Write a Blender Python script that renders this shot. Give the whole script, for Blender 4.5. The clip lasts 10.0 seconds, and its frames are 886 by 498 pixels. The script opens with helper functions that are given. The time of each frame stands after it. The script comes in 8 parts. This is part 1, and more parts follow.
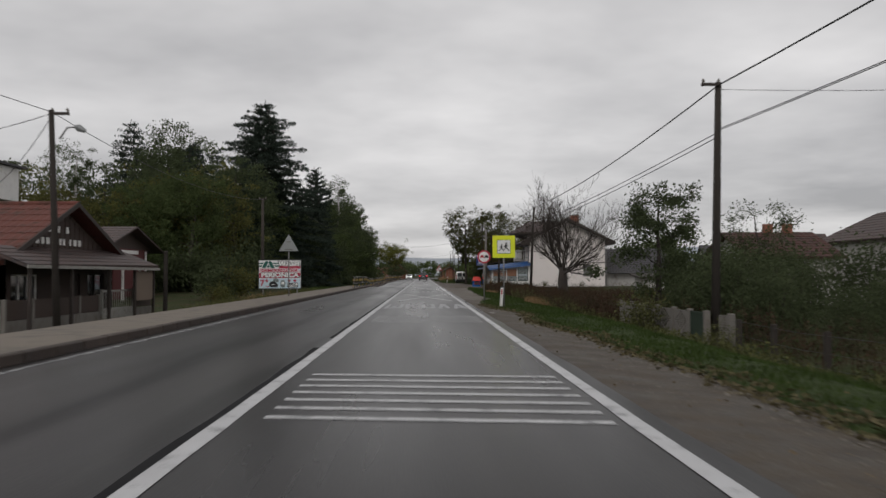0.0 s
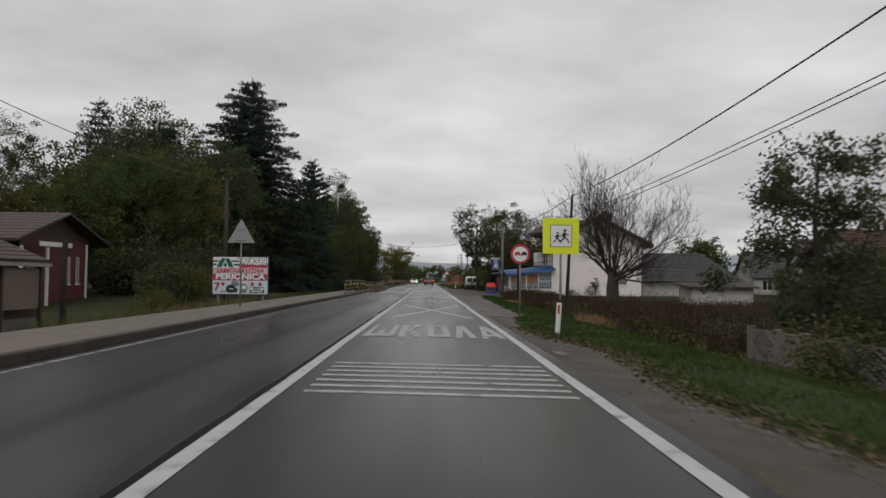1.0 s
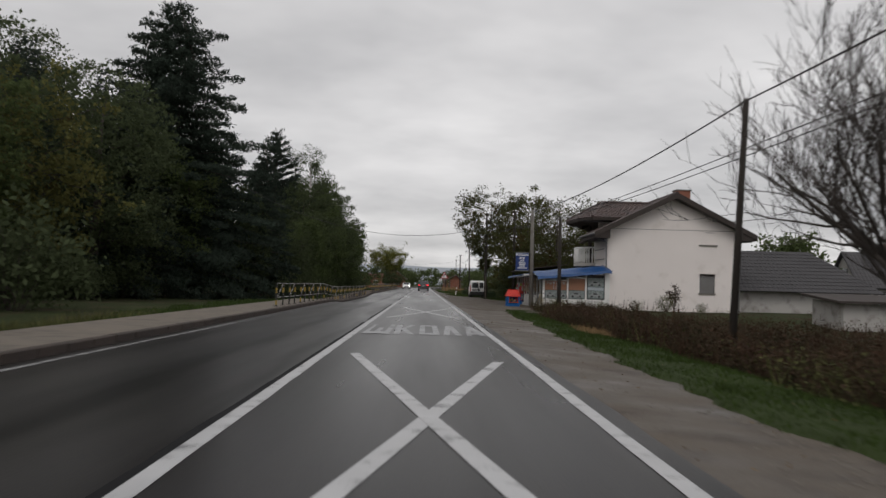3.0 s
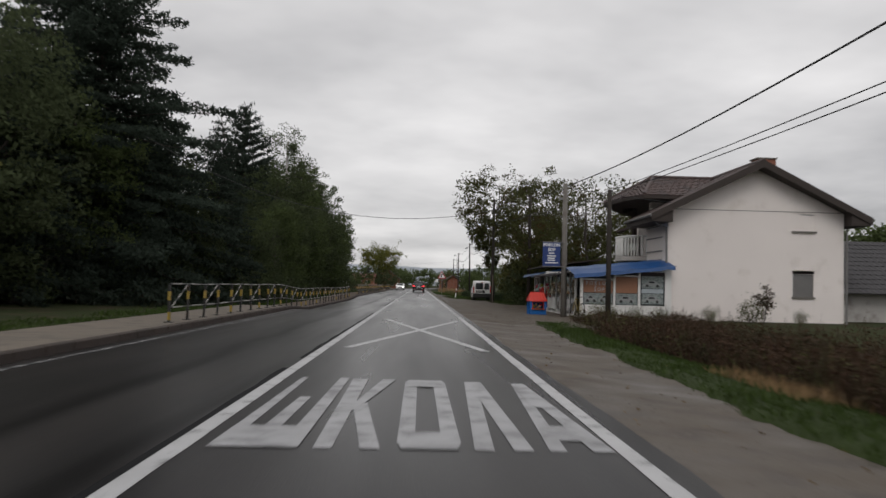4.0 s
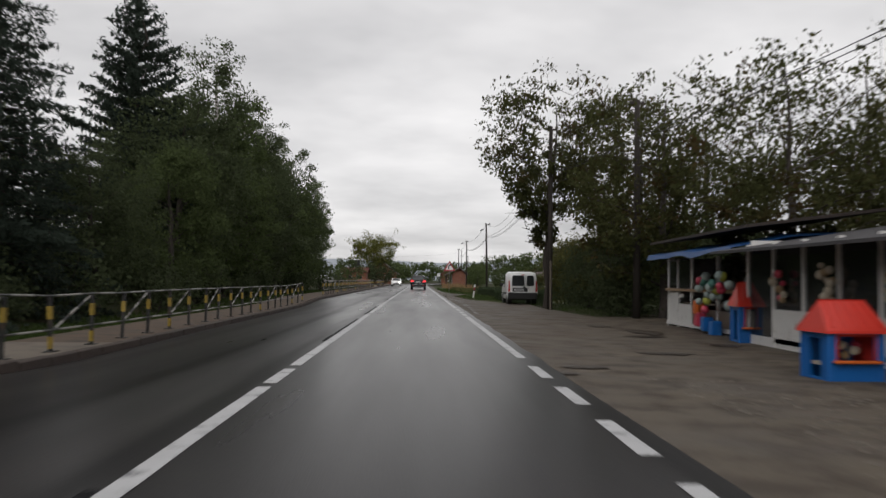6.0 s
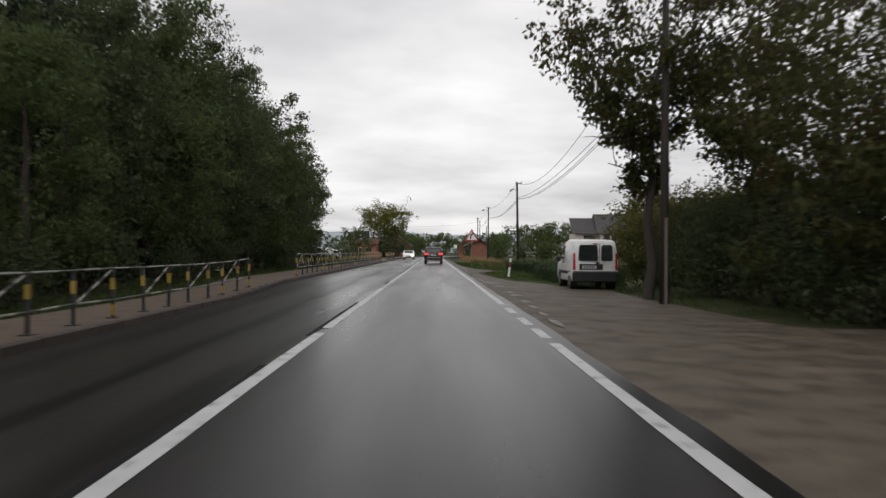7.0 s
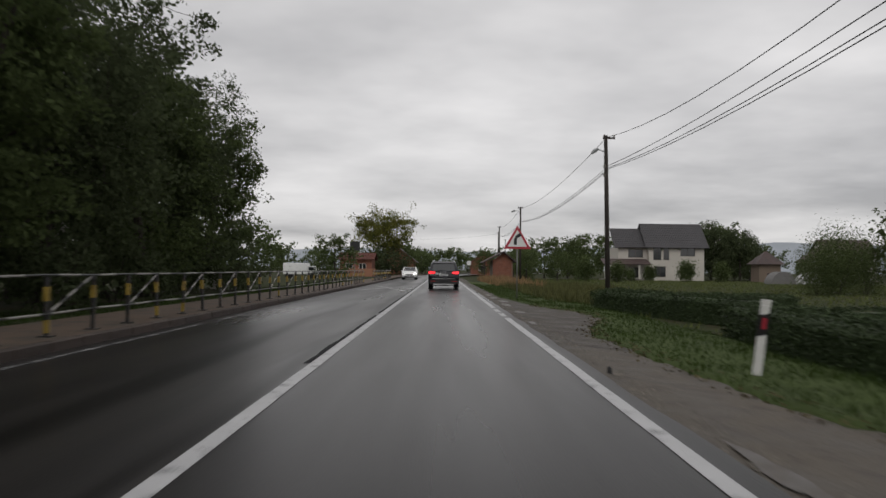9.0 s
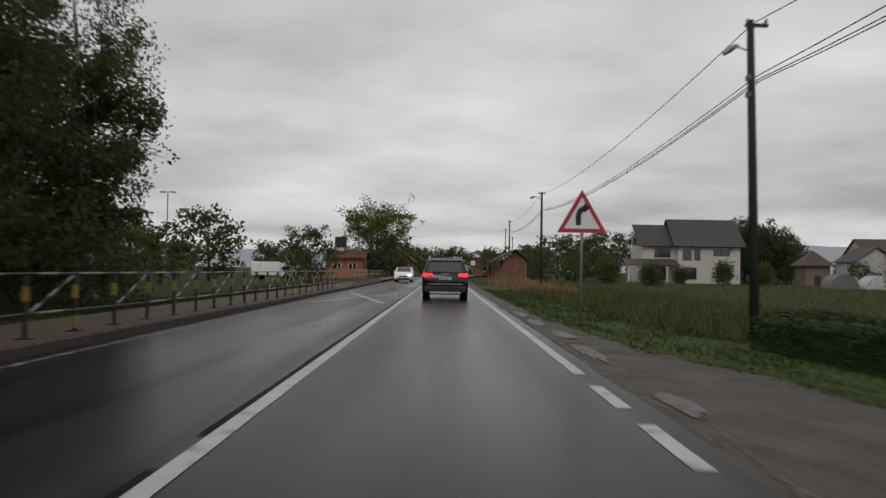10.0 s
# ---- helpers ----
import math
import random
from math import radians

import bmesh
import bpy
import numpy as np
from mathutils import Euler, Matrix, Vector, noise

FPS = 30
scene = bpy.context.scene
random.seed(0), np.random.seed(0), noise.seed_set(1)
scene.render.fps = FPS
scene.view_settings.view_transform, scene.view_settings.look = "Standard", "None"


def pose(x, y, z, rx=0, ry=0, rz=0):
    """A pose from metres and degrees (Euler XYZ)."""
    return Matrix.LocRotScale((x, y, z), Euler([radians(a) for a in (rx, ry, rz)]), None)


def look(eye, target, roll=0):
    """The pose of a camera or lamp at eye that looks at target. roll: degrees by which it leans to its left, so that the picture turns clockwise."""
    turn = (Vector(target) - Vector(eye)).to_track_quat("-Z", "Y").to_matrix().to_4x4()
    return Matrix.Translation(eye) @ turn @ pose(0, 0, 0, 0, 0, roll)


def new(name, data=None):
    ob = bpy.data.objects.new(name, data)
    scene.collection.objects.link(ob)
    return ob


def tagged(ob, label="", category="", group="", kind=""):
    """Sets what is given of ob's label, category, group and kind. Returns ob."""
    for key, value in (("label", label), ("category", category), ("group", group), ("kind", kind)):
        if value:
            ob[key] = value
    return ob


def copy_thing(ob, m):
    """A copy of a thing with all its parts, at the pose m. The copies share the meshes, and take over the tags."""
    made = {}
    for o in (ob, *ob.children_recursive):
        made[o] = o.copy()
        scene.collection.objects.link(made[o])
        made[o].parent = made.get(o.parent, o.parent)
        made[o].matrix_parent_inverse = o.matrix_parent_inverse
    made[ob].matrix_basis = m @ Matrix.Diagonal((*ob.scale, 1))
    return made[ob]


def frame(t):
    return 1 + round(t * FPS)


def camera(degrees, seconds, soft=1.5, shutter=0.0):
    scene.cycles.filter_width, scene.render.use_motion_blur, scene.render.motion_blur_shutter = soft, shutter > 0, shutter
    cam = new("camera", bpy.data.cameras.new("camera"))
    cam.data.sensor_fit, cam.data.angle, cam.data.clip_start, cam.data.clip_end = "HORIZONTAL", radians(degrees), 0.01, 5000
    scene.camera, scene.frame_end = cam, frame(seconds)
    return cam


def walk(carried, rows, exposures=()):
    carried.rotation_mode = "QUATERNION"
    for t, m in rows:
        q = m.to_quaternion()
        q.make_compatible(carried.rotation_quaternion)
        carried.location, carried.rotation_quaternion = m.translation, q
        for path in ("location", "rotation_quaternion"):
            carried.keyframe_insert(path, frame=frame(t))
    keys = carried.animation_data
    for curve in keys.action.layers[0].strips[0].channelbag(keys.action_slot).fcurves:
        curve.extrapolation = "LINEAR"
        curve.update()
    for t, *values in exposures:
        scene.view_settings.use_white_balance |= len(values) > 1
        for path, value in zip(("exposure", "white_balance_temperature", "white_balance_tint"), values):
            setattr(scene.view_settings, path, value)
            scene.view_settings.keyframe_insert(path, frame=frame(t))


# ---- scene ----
# the camera: t, x, y, z, yaw, pitch, roll to the right
cam = camera(58.0, 10.0, 1.5, 0.3)
ROWS = [
    (0.0, 1.634, 0.595, 1.199, -1.46, 1.88, 0.28),
    (0.5, 1.621, 6.677, 1.199, -1.44, 1.89, 0.20),
    (1.0, 1.610, 12.723, 1.202, -1.01, 2.23, -0.65),
    (1.5, 1.594, 19.003, 1.213, -1.14, 2.11, -0.62),
    (1.8, 1.584, 22.673, 1.190, -1.26, 2.43, -0.57),
    (2.0, 1.583, 25.088, 1.199, -1.21, 2.47, -1.20),
    (2.5, 1.622, 30.995, 1.225, -1.26, 2.50, -1.45),
    (4.0, 1.738, 50.466, 1.231, -1.68, 2.61, -1.40),
    (4.5, 1.787, 57.815, 1.228, -1.61, 2.57, -1.18),
    (5.0, 1.806, 64.718, 1.236, -1.84, 2.56, -1.33),
    (5.2, 1.803, 67.479, 1.233, -1.97, 2.70, -1.08),
    (6.3, 1.677, 84.080, 1.216, -1.47, 1.49, -0.45),
    (6.5, 1.678, 87.263, 1.233, -1.22, 0.53, -0.20),
    (7.0, 1.697, 95.328, 1.236, -0.70, 0.22, -0.43),
    (7.3, 1.678, 100.245, 1.244, -0.64, 1.20, -0.95),
    (7.5, 1.663, 103.521, 1.240, -0.46, 2.06, -0.77),
    (7.8, 1.648, 108.469, 1.255, -0.20, 2.63, -1.47),
    (8.0, 1.630, 111.780, 1.230, -0.14, 2.64, -1.09),
    (8.2, 1.616, 115.099, 1.239, -0.06, 1.86, -1.39),
    (8.5, 1.627, 120.105, 1.261, -0.07, 1.44, -0.94),
    (9.0, 1.644, 128.460, 1.261, -0.03, 1.45, -0.66),
    (9.5, 1.650, 136.689, 1.253, 0.01, 1.53, -0.41),
    (10.0, 1.652, 145.050, 1.260, 0.06, 1.49, -0.90),
]
walk(cam, [(t, pose(x, y, z, 0, 0, yaw) @ pose(0, 0, 0, 90 + pitch) @ pose(0, 0, 0, 0, 0, -roll)) for t, x, y, z, yaw, pitch, roll in ROWS],
     exposures=[(0, 0.08), (2.5, 0.08), (3.8, 0.21), (4.5, 0.2), (5.2, 0.23), (6.3, 0.4), (7.0, 0.5), (7.5, 0.6), (8.0, 0.42), (8.5, 0.22), (9.0, 0.13), (9.5, 0.1), (10.0, 0.04)])

# ---- light: an overcast day ----
world = bpy.data.worlds.new("overcast")
scene.world = world
world.use_nodes = True
wn, wl = world.node_tree.nodes, world.node_tree.links
wn.clear()


def wnode(kind, **values):
    n = wn.new(kind)
    for k, v in values.items():
        n.inputs[k].default_value = v
    return n


def wmath(op, a, b):
    n = wn.new("ShaderNodeMath")
    n.operation = op
    for i, s in enumerate((a, b)):
        if isinstance(s, (int, float)):
            n.inputs[i].default_value = s
        else:
            wl.new(s, n.inputs[i])
    return n.outputs[0]


sky = wn.new("ShaderNodeTexSky")
sky.sky_type = "NISHITA"
sky.sun_disc = False
sky.sun_elevation, sky.sun_rotation = radians(43), radians(198)
blue = wnode("ShaderNodeBackground", Strength=0.05)
wl.new(sky.outputs[0], blue.inputs[0])
way = wn.new("ShaderNodeTexCoord")
axes = wn.new("ShaderNodeSeparateXYZ")
wl.new(way.outputs["Generated"], axes.inputs[0])
rise = wmath("ADD", wmath("MAXIMUM", axes.outputs[2], 0.0), 0.13)
flat = wn.new("ShaderNodeCombineXYZ")
wl.new(wmath("DIVIDE", axes.outputs[0], rise), flat.inputs[0])
wl.new(wmath("DIVIDE", axes.outputs[1], rise), flat.inputs[1])
big = wnode("ShaderNodeTexNoise", Scale=0.42, Detail=5.0, Roughness=0.42, Distortion=0.4)
fine = wnode("ShaderNodeTexNoise", Scale=1.3, Detail=4.0, Roughness=0.55)
wl.new(flat.outputs[0], big.inputs["Vector"])
wl.new(flat.outputs[0], fine.inputs["Vector"])
both = wmath("ADD", wmath("MULTIPLY", big.outputs[0], 0.7), wmath("MULTIPLY", fine.outputs[0], 0.3))
ramp = wn.new("ShaderNodeValToRGB")
ramp.color_ramp.elements[0].position, ramp.color_ramp.elements[0].color = 0.36, (0.43, 0.425, 0.435, 1)
ramp.color_ramp.elements[1].position, ramp.color_ramp.elements[1].color = 0.62, (0.9, 0.882, 0.88, 1)
wl.new(both, ramp.inputs[0])
cloud = wnode("ShaderNodeBackground", Strength=0.88)
wl.new(ramp.outputs[0], cloud.inputs[0])
mixed = wnode("ShaderNodeMixShader", Fac=0.93)
wl.new(blue.outputs[0], mixed.inputs[1])
wl.new(cloud.outputs[0], mixed.inputs[2])
wl.new(mixed.outputs[0], wn.new("ShaderNodeOutputWorld").inputs[0])

sun = new("sun", bpy.data.lights.new("sun", "SUN"))
sun.data.energy, sun.data.angle, sun.data.color = 0.6, radians(25), (1.0, 0.98, 0.95)
sun.matrix_world = look((0, 0, 0), (0.22, 0.66, -0.66))


# ---- materials ----
def mat(name, rgb, rough=0.8, var=0.18, scale=0.6, grain=25.0, bump=0.25, depth=0.01, metal=0.0, rvar=0.1, island=0.0, piece=0.0, dirt=None, amount=0.0, stretch=(1, 1, 1), spec=0.5, sheer=0.0, wet=None, tracks=(), leafy=0.0, film=0.0):
    """A surface: colour that varies at two scales, roughness that varies, fine relief; dirt is a second colour in patches; film is the index of a broken water film."""
    m = bpy.data.materials.new(name)
    m.use_nodes = True
    n, l = m.node_tree.nodes, m.node_tree.links
    b = n["Principled BSDF"]
    b.inputs["Metallic"].default_value = metal
    gloss_to = b.inputs["Coat Weight"] if film else b.inputs["Specular IOR Level"]
    gloss_to.default_value = spec
    if film:
        b.inputs["Specular IOR Level"].default_value = 0.05
        b.inputs["Coat IOR"].default_value = film
    geo = n.new("ShaderNodeNewGeometry")
    place = n.new("ShaderNodeMapping")
    place.inputs["Scale"].default_value = stretch
    l.new(geo.outputs["Position"], place.inputs[0])

    def noise_of(s, d):
        t = n.new("ShaderNodeTexNoise")
        t.inputs["Scale"].default_value, t.inputs["Detail"].default_value = s, d
        l.new(place.outputs[0], t.inputs["Vector"])
        return t.outputs[0]

    def calc(op, a, c):
        t = n.new("ShaderNodeMath")
        t.operation = op
        for i, s in enumerate((a, c)):
            if isinstance(s, (int, float)):
                t.inputs[i].default_value = s
            else:
                l.new(s, t.inputs[i])
        return t.outputs[0]

    coarse, fine_ = noise_of(scale, 4.0), noise_of(grain, 3.0)
    value = calc("ADD", calc("MULTIPLY", calc("SUBTRACT", coarse, 0.5), 3.2 * var), calc("MULTIPLY", calc("SUBTRACT", fine_, 0.5), 1.6 * var))
    if island:
        value = calc("ADD", value, calc("MULTIPLY", calc("SUBTRACT", geo.outputs["Random Per Island"], 0.5), 2 * island))
    if piece:
        info = n.new("ShaderNodeObjectInfo")
        value = calc("ADD", value, calc("MULTIPLY", calc("SUBTRACT", info.outputs["Random"], 0.5), 2 * piece))
    value = calc("MAXIMUM", calc("ADD", value, 1.0), 0.1)
    tone = n.new("ShaderNodeVectorMath")
    tone.operation = "SCALE"
    tone.inputs[0].default_value = rgb[:3]
    l.new(value, tone.inputs["Scale"])
    colour = tone.outputs[0]
    if dirt:
        patch = n.new("ShaderNodeMapRange")
        patch.inputs[1].default_value, patch.inputs[2].default_value = 0.62 - 0.35 * amount, 0.72 - 0.25 * amount
        l.new(calc("ADD", calc("MULTIPLY", noise_of(scale * 2.3 + 0.1, 8.0), 0.75), calc("MULTIPLY", fine_, 0.25)), patch.inputs[0])
        mix = n.new("ShaderNodeMix")
        mix.data_type = "RGBA"
        l.new(patch.outputs[0], mix.inputs[0])
        l.new(colour, mix.inputs[6])
        mix.inputs[7].default_value = (*dirt, 1)
        colour = mix.outputs[2]
    worn = None
    if tracks:
        axes_ = n.new("ShaderNodeSeparateXYZ")
        l.new(geo.outputs["Position"], axes_.inputs[0])
        across = calc("ADD", axes_.outputs[0], calc("MULTIPLY", calc("SUBTRACT", noise_of(1.1, 3.0), 0.5), 0.9))
        worn = 1.0
        for x0, w0, depth_ in tracks:
            d = calc("DIVIDE", calc("SUBTRACT", across, x0), w0)
            worn = calc("MULTIPLY", worn, calc("SUBTRACT", 1.0, calc("MULTIPLY", calc("POWER", 2.718, calc("MULTIPLY", calc("MULTIPLY", d, d), -1.0)), depth_)))
        shade = n.new("ShaderNodeVectorMath")
        shade.operation = "SCALE"
        l.new(colour, shade.inputs[0])
        l.new(worn, shade.inputs["Scale"])
        colour = shade.outputs[0]
        l.new(calc("MULTIPLY", worn, spec), gloss_to)
    l.new(colour, b.inputs["Base Color"])
    l.new(calc("ADD", calc("MULTIPLY", calc("SUBTRACT", coarse, 0.5), 2 * rvar), rough), b.inputs["Roughness"])
    if film:
        l.new(calc("ADD", calc("MULTIPLY", calc("SUBTRACT", coarse, 0.5), 2 * rvar), rough), b.inputs["Coat Roughness"])
    if bump:
        relief = n.new("ShaderNodeBump")
        relief.inputs["Strength"].default_value, relief.inputs["Distance"].default_value = bump, depth
        l.new(fine_, relief.inputs["Height"])
        l.new(relief.outputs[0], b.inputs["Normal"])
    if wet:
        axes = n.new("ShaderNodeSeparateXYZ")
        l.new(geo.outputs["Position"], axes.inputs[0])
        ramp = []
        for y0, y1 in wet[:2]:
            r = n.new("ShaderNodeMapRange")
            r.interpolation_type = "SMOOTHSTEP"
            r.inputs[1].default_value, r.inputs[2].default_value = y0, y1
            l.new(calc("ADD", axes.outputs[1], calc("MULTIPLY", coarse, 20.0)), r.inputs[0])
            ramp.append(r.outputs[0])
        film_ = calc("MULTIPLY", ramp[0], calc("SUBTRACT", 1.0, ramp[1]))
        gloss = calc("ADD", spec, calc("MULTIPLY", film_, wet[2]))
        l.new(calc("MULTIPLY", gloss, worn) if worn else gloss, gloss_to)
    if leafy:
        through_ = n.new("ShaderNodeBsdfTranslucent")
        l.new(colour, through_.inputs[0])
        blend = n.new("ShaderNodeMixShader")
        blend.inputs[0].default_value = leafy
        l.new(b.outputs[0], blend.inputs[1])
        l.new(through_.outputs[0], blend.inputs[2])
        l.new(blend.outputs[0], n["Material Output"].inputs[0])
    if sheer:
        b.inputs["Transmission Weight"].default_value = sheer
    return m


def glow(name, rgb, strength):
    m = mat(name, rgb, 0.3, 0.05)
    b = m.node_tree.nodes["Principled BSDF"]
    b.inputs["Emission Color"].default_value = (*rgb, 1)
    b.inputs["Emission Strength"].default_value = strength
    return m


M = dict(
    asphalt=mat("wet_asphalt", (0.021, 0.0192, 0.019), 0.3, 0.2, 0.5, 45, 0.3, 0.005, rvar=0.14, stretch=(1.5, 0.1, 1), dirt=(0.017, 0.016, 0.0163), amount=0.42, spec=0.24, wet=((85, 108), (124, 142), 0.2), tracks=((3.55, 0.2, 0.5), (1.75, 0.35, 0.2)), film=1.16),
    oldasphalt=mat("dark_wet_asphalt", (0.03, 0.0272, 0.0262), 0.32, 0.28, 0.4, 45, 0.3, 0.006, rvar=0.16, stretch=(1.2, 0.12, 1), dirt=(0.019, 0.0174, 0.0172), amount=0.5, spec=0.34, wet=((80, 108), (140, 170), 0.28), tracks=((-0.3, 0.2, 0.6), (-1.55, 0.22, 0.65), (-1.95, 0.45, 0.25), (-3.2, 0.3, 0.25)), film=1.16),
    tar=mat("black_tar_seam", (0.007, 0.007, 0.008), 0.75, 0.2, 1.0, 30, 0.3, 0.005, spec=0.12),
    paint=mat("road_paint", (0.46, 0.46, 0.465), 0.5, 0.14, 1.5, 40, 0.2, 0.004, dirt=(0.09, 0.09, 0.095), amount=0.22),
    oldpaint=mat("rubbed_road_paint", (0.36, 0.36, 0.37), 0.55, 0.2, 1.2, 40, 0.2, 0.004, dirt=(0.2, 0.2, 0.205), amount=0.4),
    dullpaint=mat("dull_road_paint", (0.22, 0.22, 0.22), 0.5, 0.15, 1.5, 40, 0.2, 0.004, dirt=(0.04, 0.04, 0.041), amount=0.5),
    wornpaint=mat("worn_road_paint", (0.3, 0.3, 0.3), 0.5, 0.2, 1.5, 40, 0.2, 0.004, dirt=(0.03, 0.03, 0.031), amount=0.75),
    shoulder=mat("compacted_muddy_shoulder", (0.092, 0.074, 0.056), 0.65, 0.24, 0.7, 18, 0.6, 0.015, rvar=0.6, dirt=(0.06, 0.047, 0.036), amount=0.35),
    gravel=mat("muddy_gravel", (0.056, 0.041, 0.026), 0.72, 0.34, 1.3, 16, 1.0, 0.03, rvar=0.4, dirt=(0.042, 0.033, 0.024), amount=0.45),
    apron=mat("worn_asphalt_apron", (0.095, 0.077, 0.057), 0.68, 0.3, 0.8, 24, 0.6, 0.015, rvar=0.35, dirt=(0.05, 0.037, 0.026), amount=0.45, spec=0.3),
    walk=mat("sand_coloured_pavement", (0.15, 0.125, 0.098), 0.75, 0.16, 0.8, 30, 0.4, 0.01, dirt=(0.1, 0.085, 0.068), amount=0.35),
    muddywalk=mat("mud_stained_pavement", (0.092, 0.062, 0.041), 0.8, 0.2, 0.7, 30, 0.4, 0.01, dirt=(0.055, 0.042, 0.031), amount=0.4),
    kerb=mat("dirty_kerb_stone", (0.05, 0.036, 0.029), 0.8, 0.25, 1.2, 20, 0.6, 0.02, piece=0.15),
    soil=mat("field_ground", (0.035, 0.044, 0.018), 0.95, 0.35, 0.25, 12, 0.8, 0.04, dirt=(0.06, 0.046, 0.03), amount=0.35, spec=0.1),
    grass=mat("grass_blades", (0.038, 0.06, 0.015), 0.8, 0.2, 0.5, 8, 0.0, island=0.2, spec=0.1),
    turf=mat("turf", (0.03, 0.044, 0.012), 0.95, 0.25, 0.8, 14, 0.6, 0.03, spec=0.2),
    drygrass=mat("dry_grass_blades", (0.21, 0.13, 0.06), 0.85, 0.2, 0.7, 8, 0.0, island=0.4),
    meadow=mat("meadow_grass", (0.092, 0.11, 0.038), 0.85, 0.3, 0.3, 8, 0.0, island=0.3, spec=0.1),
    turflush=mat("lush_turf", (0.05, 0.072, 0.019), 0.95, 0.25, 0.8, 14, 0.6, 0.03, spec=0.2),
    palegravel=mat("pale_compacted_gravel", (0.09, 0.075, 0.058), 0.75, 0.3, 1.3, 16, 1.0, 0.03, rvar=0.3, dirt=(0.065, 0.053, 0.042), amount=0.4),
    darkgravel=mat("wet_earth_gravel", (0.06, 0.048, 0.037), 0.7, 0.34, 1.1, 16, 1.0, 0.03, rvar=0.4, dirt=(0.04, 0.032, 0.026), amount=0.45),
    film=mat("greenhouse_film", (0.6, 0.6, 0.6), 0.4, 0.15, 1.0, 10, 0.2, 0.01, dirt=(0.35, 0.35, 0.33), amount=0.3),
    weeds=mat("mixed_weeds", (0.08, 0.083, 0.031), 0.85, 0.3, 0.5, 8, 0.0, island=0.35, spec=0.15),
    brush=mat("brown_thicket", (0.058, 0.034, 0.022), 0.9, 0.3, 0.6, 8, 0.0, island=0.25, spec=0.15, dirt=(0.036, 0.034, 0.018), amount=0.45),
    leaf=mat("green_leaves", (0.088, 0.114, 0.046), 0.75, 0.32, 0.28, 2.5, 0.0, island=0.13, spec=0.03, leafy=0.42),
    leafdark=mat("dark_leaves", (0.076, 0.094, 0.048), 0.75, 0.32, 0.25, 2.5, 0.0, island=0.13, spec=0.03, leafy=0.42),
    leafolive=mat("olive_autumn_leaves", (0.12, 0.12, 0.042), 0.75, 0.35, 0.22, 2.5, 0.0, island=0.15, spec=0.03, dirt=(0.06, 0.04, 0.02), amount=0.2, leafy=0.42),
    leafwalnut=mat("walnut_leaves", (0.072, 0.078, 0.031), 0.75, 0.35, 0.3, 2.5, 0.0, island=0.22, spec=0.03, dirt=(0.07, 0.045, 0.02), amount=0.3, leafy=0.42),
    leafyellow=mat("yellowing_leaves", (0.15, 0.15, 0.035), 0.7, 0.25, 0.25, 6, 0.0, island=0.2, spec=0.1, dirt=(0.09, 0.11, 0.03), amount=0.4, leafy=0.3),
    needle=mat("spruce_needles", (0.044, 0.058, 0.045), 0.75, 0.25, 0.4, 3, 0.0, island=0.15, spec=0.03, leafy=0.42),
    hedge=mat("clipped_hedge_leaves", (0.034, 0.052, 0.02), 0.7, 0.25, 0.8, 6, 0.0, island=0.35, spec=0.25),
    bark=mat("dark_bark", (0.045, 0.036, 0.03), 0.9, 0.3, 2.0, 18, 0.9, 0.03),
    birch=mat("pale_birch_bark", (0.4, 0.38, 0.35), 0.8, 0.2, 2.0, 18, 0.6, 0.01, dirt=(0.04, 0.035, 0.03), amount=0.35, stretch=(1, 1, 3)),
    pole=mat("tarred_wood_pole", (0.04, 0.034, 0.03), 0.85, 0.25, 2.0, 30, 0.6, 0.01, stretch=(1, 1, 0.15), spec=0.2),
    counterwood=mat("tan_counter_wood", (0.36, 0.25, 0.15), 0.7, 0.15, 2.0, 30, 0.3, 0.006, stretch=(1, 0.15, 1)),
    palewood=mat("pale_weathered_wood", (0.12, 0.1, 0.08), 0.85, 0.2, 2.0, 30, 0.4, 0.01, stretch=(1, 1, 0.15)),
    concrete=mat("weathered_concrete", (0.165, 0.152, 0.136), 0.85, 0.15, 1.2, 35, 0.4, 0.01, dirt=(0.13, 0.115, 0.1), amount=0.35),
    wire=mat("black_cable", (0.03, 0.03, 0.032), 0.6, 0.1, 1, 20, 0.0),
    steel=mat("galvanised_steel", (0.19, 0.185, 0.18), 0.55, 0.15, 2, 40, 0.2, 0.003, metal=0.4),
    signgrey=mat("grey_sign_back", (0.27, 0.28, 0.28), 0.5, 0.1, 2, 40, 0.1, 0.002, metal=0.3),
    yellow=mat("yellow_sign_sheet", (0.72, 0.78, 0.02), 0.45, 0.06, 1.5, 30, 0.05, 0.001),
    white=mat("white_paint", (0.72, 0.71, 0.69), 0.5, 0.06, 1.5, 30, 0.1, 0.002, dirt=(0.4, 0.38, 0.35), amount=0.12),
    signwhite=mat("white_sign_sheet", (0.74, 0.74, 0.73), 0.4, 0.05, 2.0, 30, 0.03, 0.001),
    red=mat("red_sign_sheet", (0.42, 0.03, 0.05), 0.45, 0.08, 2.0, 30, 0.05, 0.001),
    black=mat("black_sign_film", (0.015, 0.015, 0.016), 0.45, 0.1, 2.0, 30, 0.05, 0.001),
    render_wall=mat("off_white_plaster", (0.78, 0.72, 0.69), 0.9, 0.05, 0.4, 60, 0.25, 0.006, dirt=(0.66, 0.6, 0.56), amount=0.15),
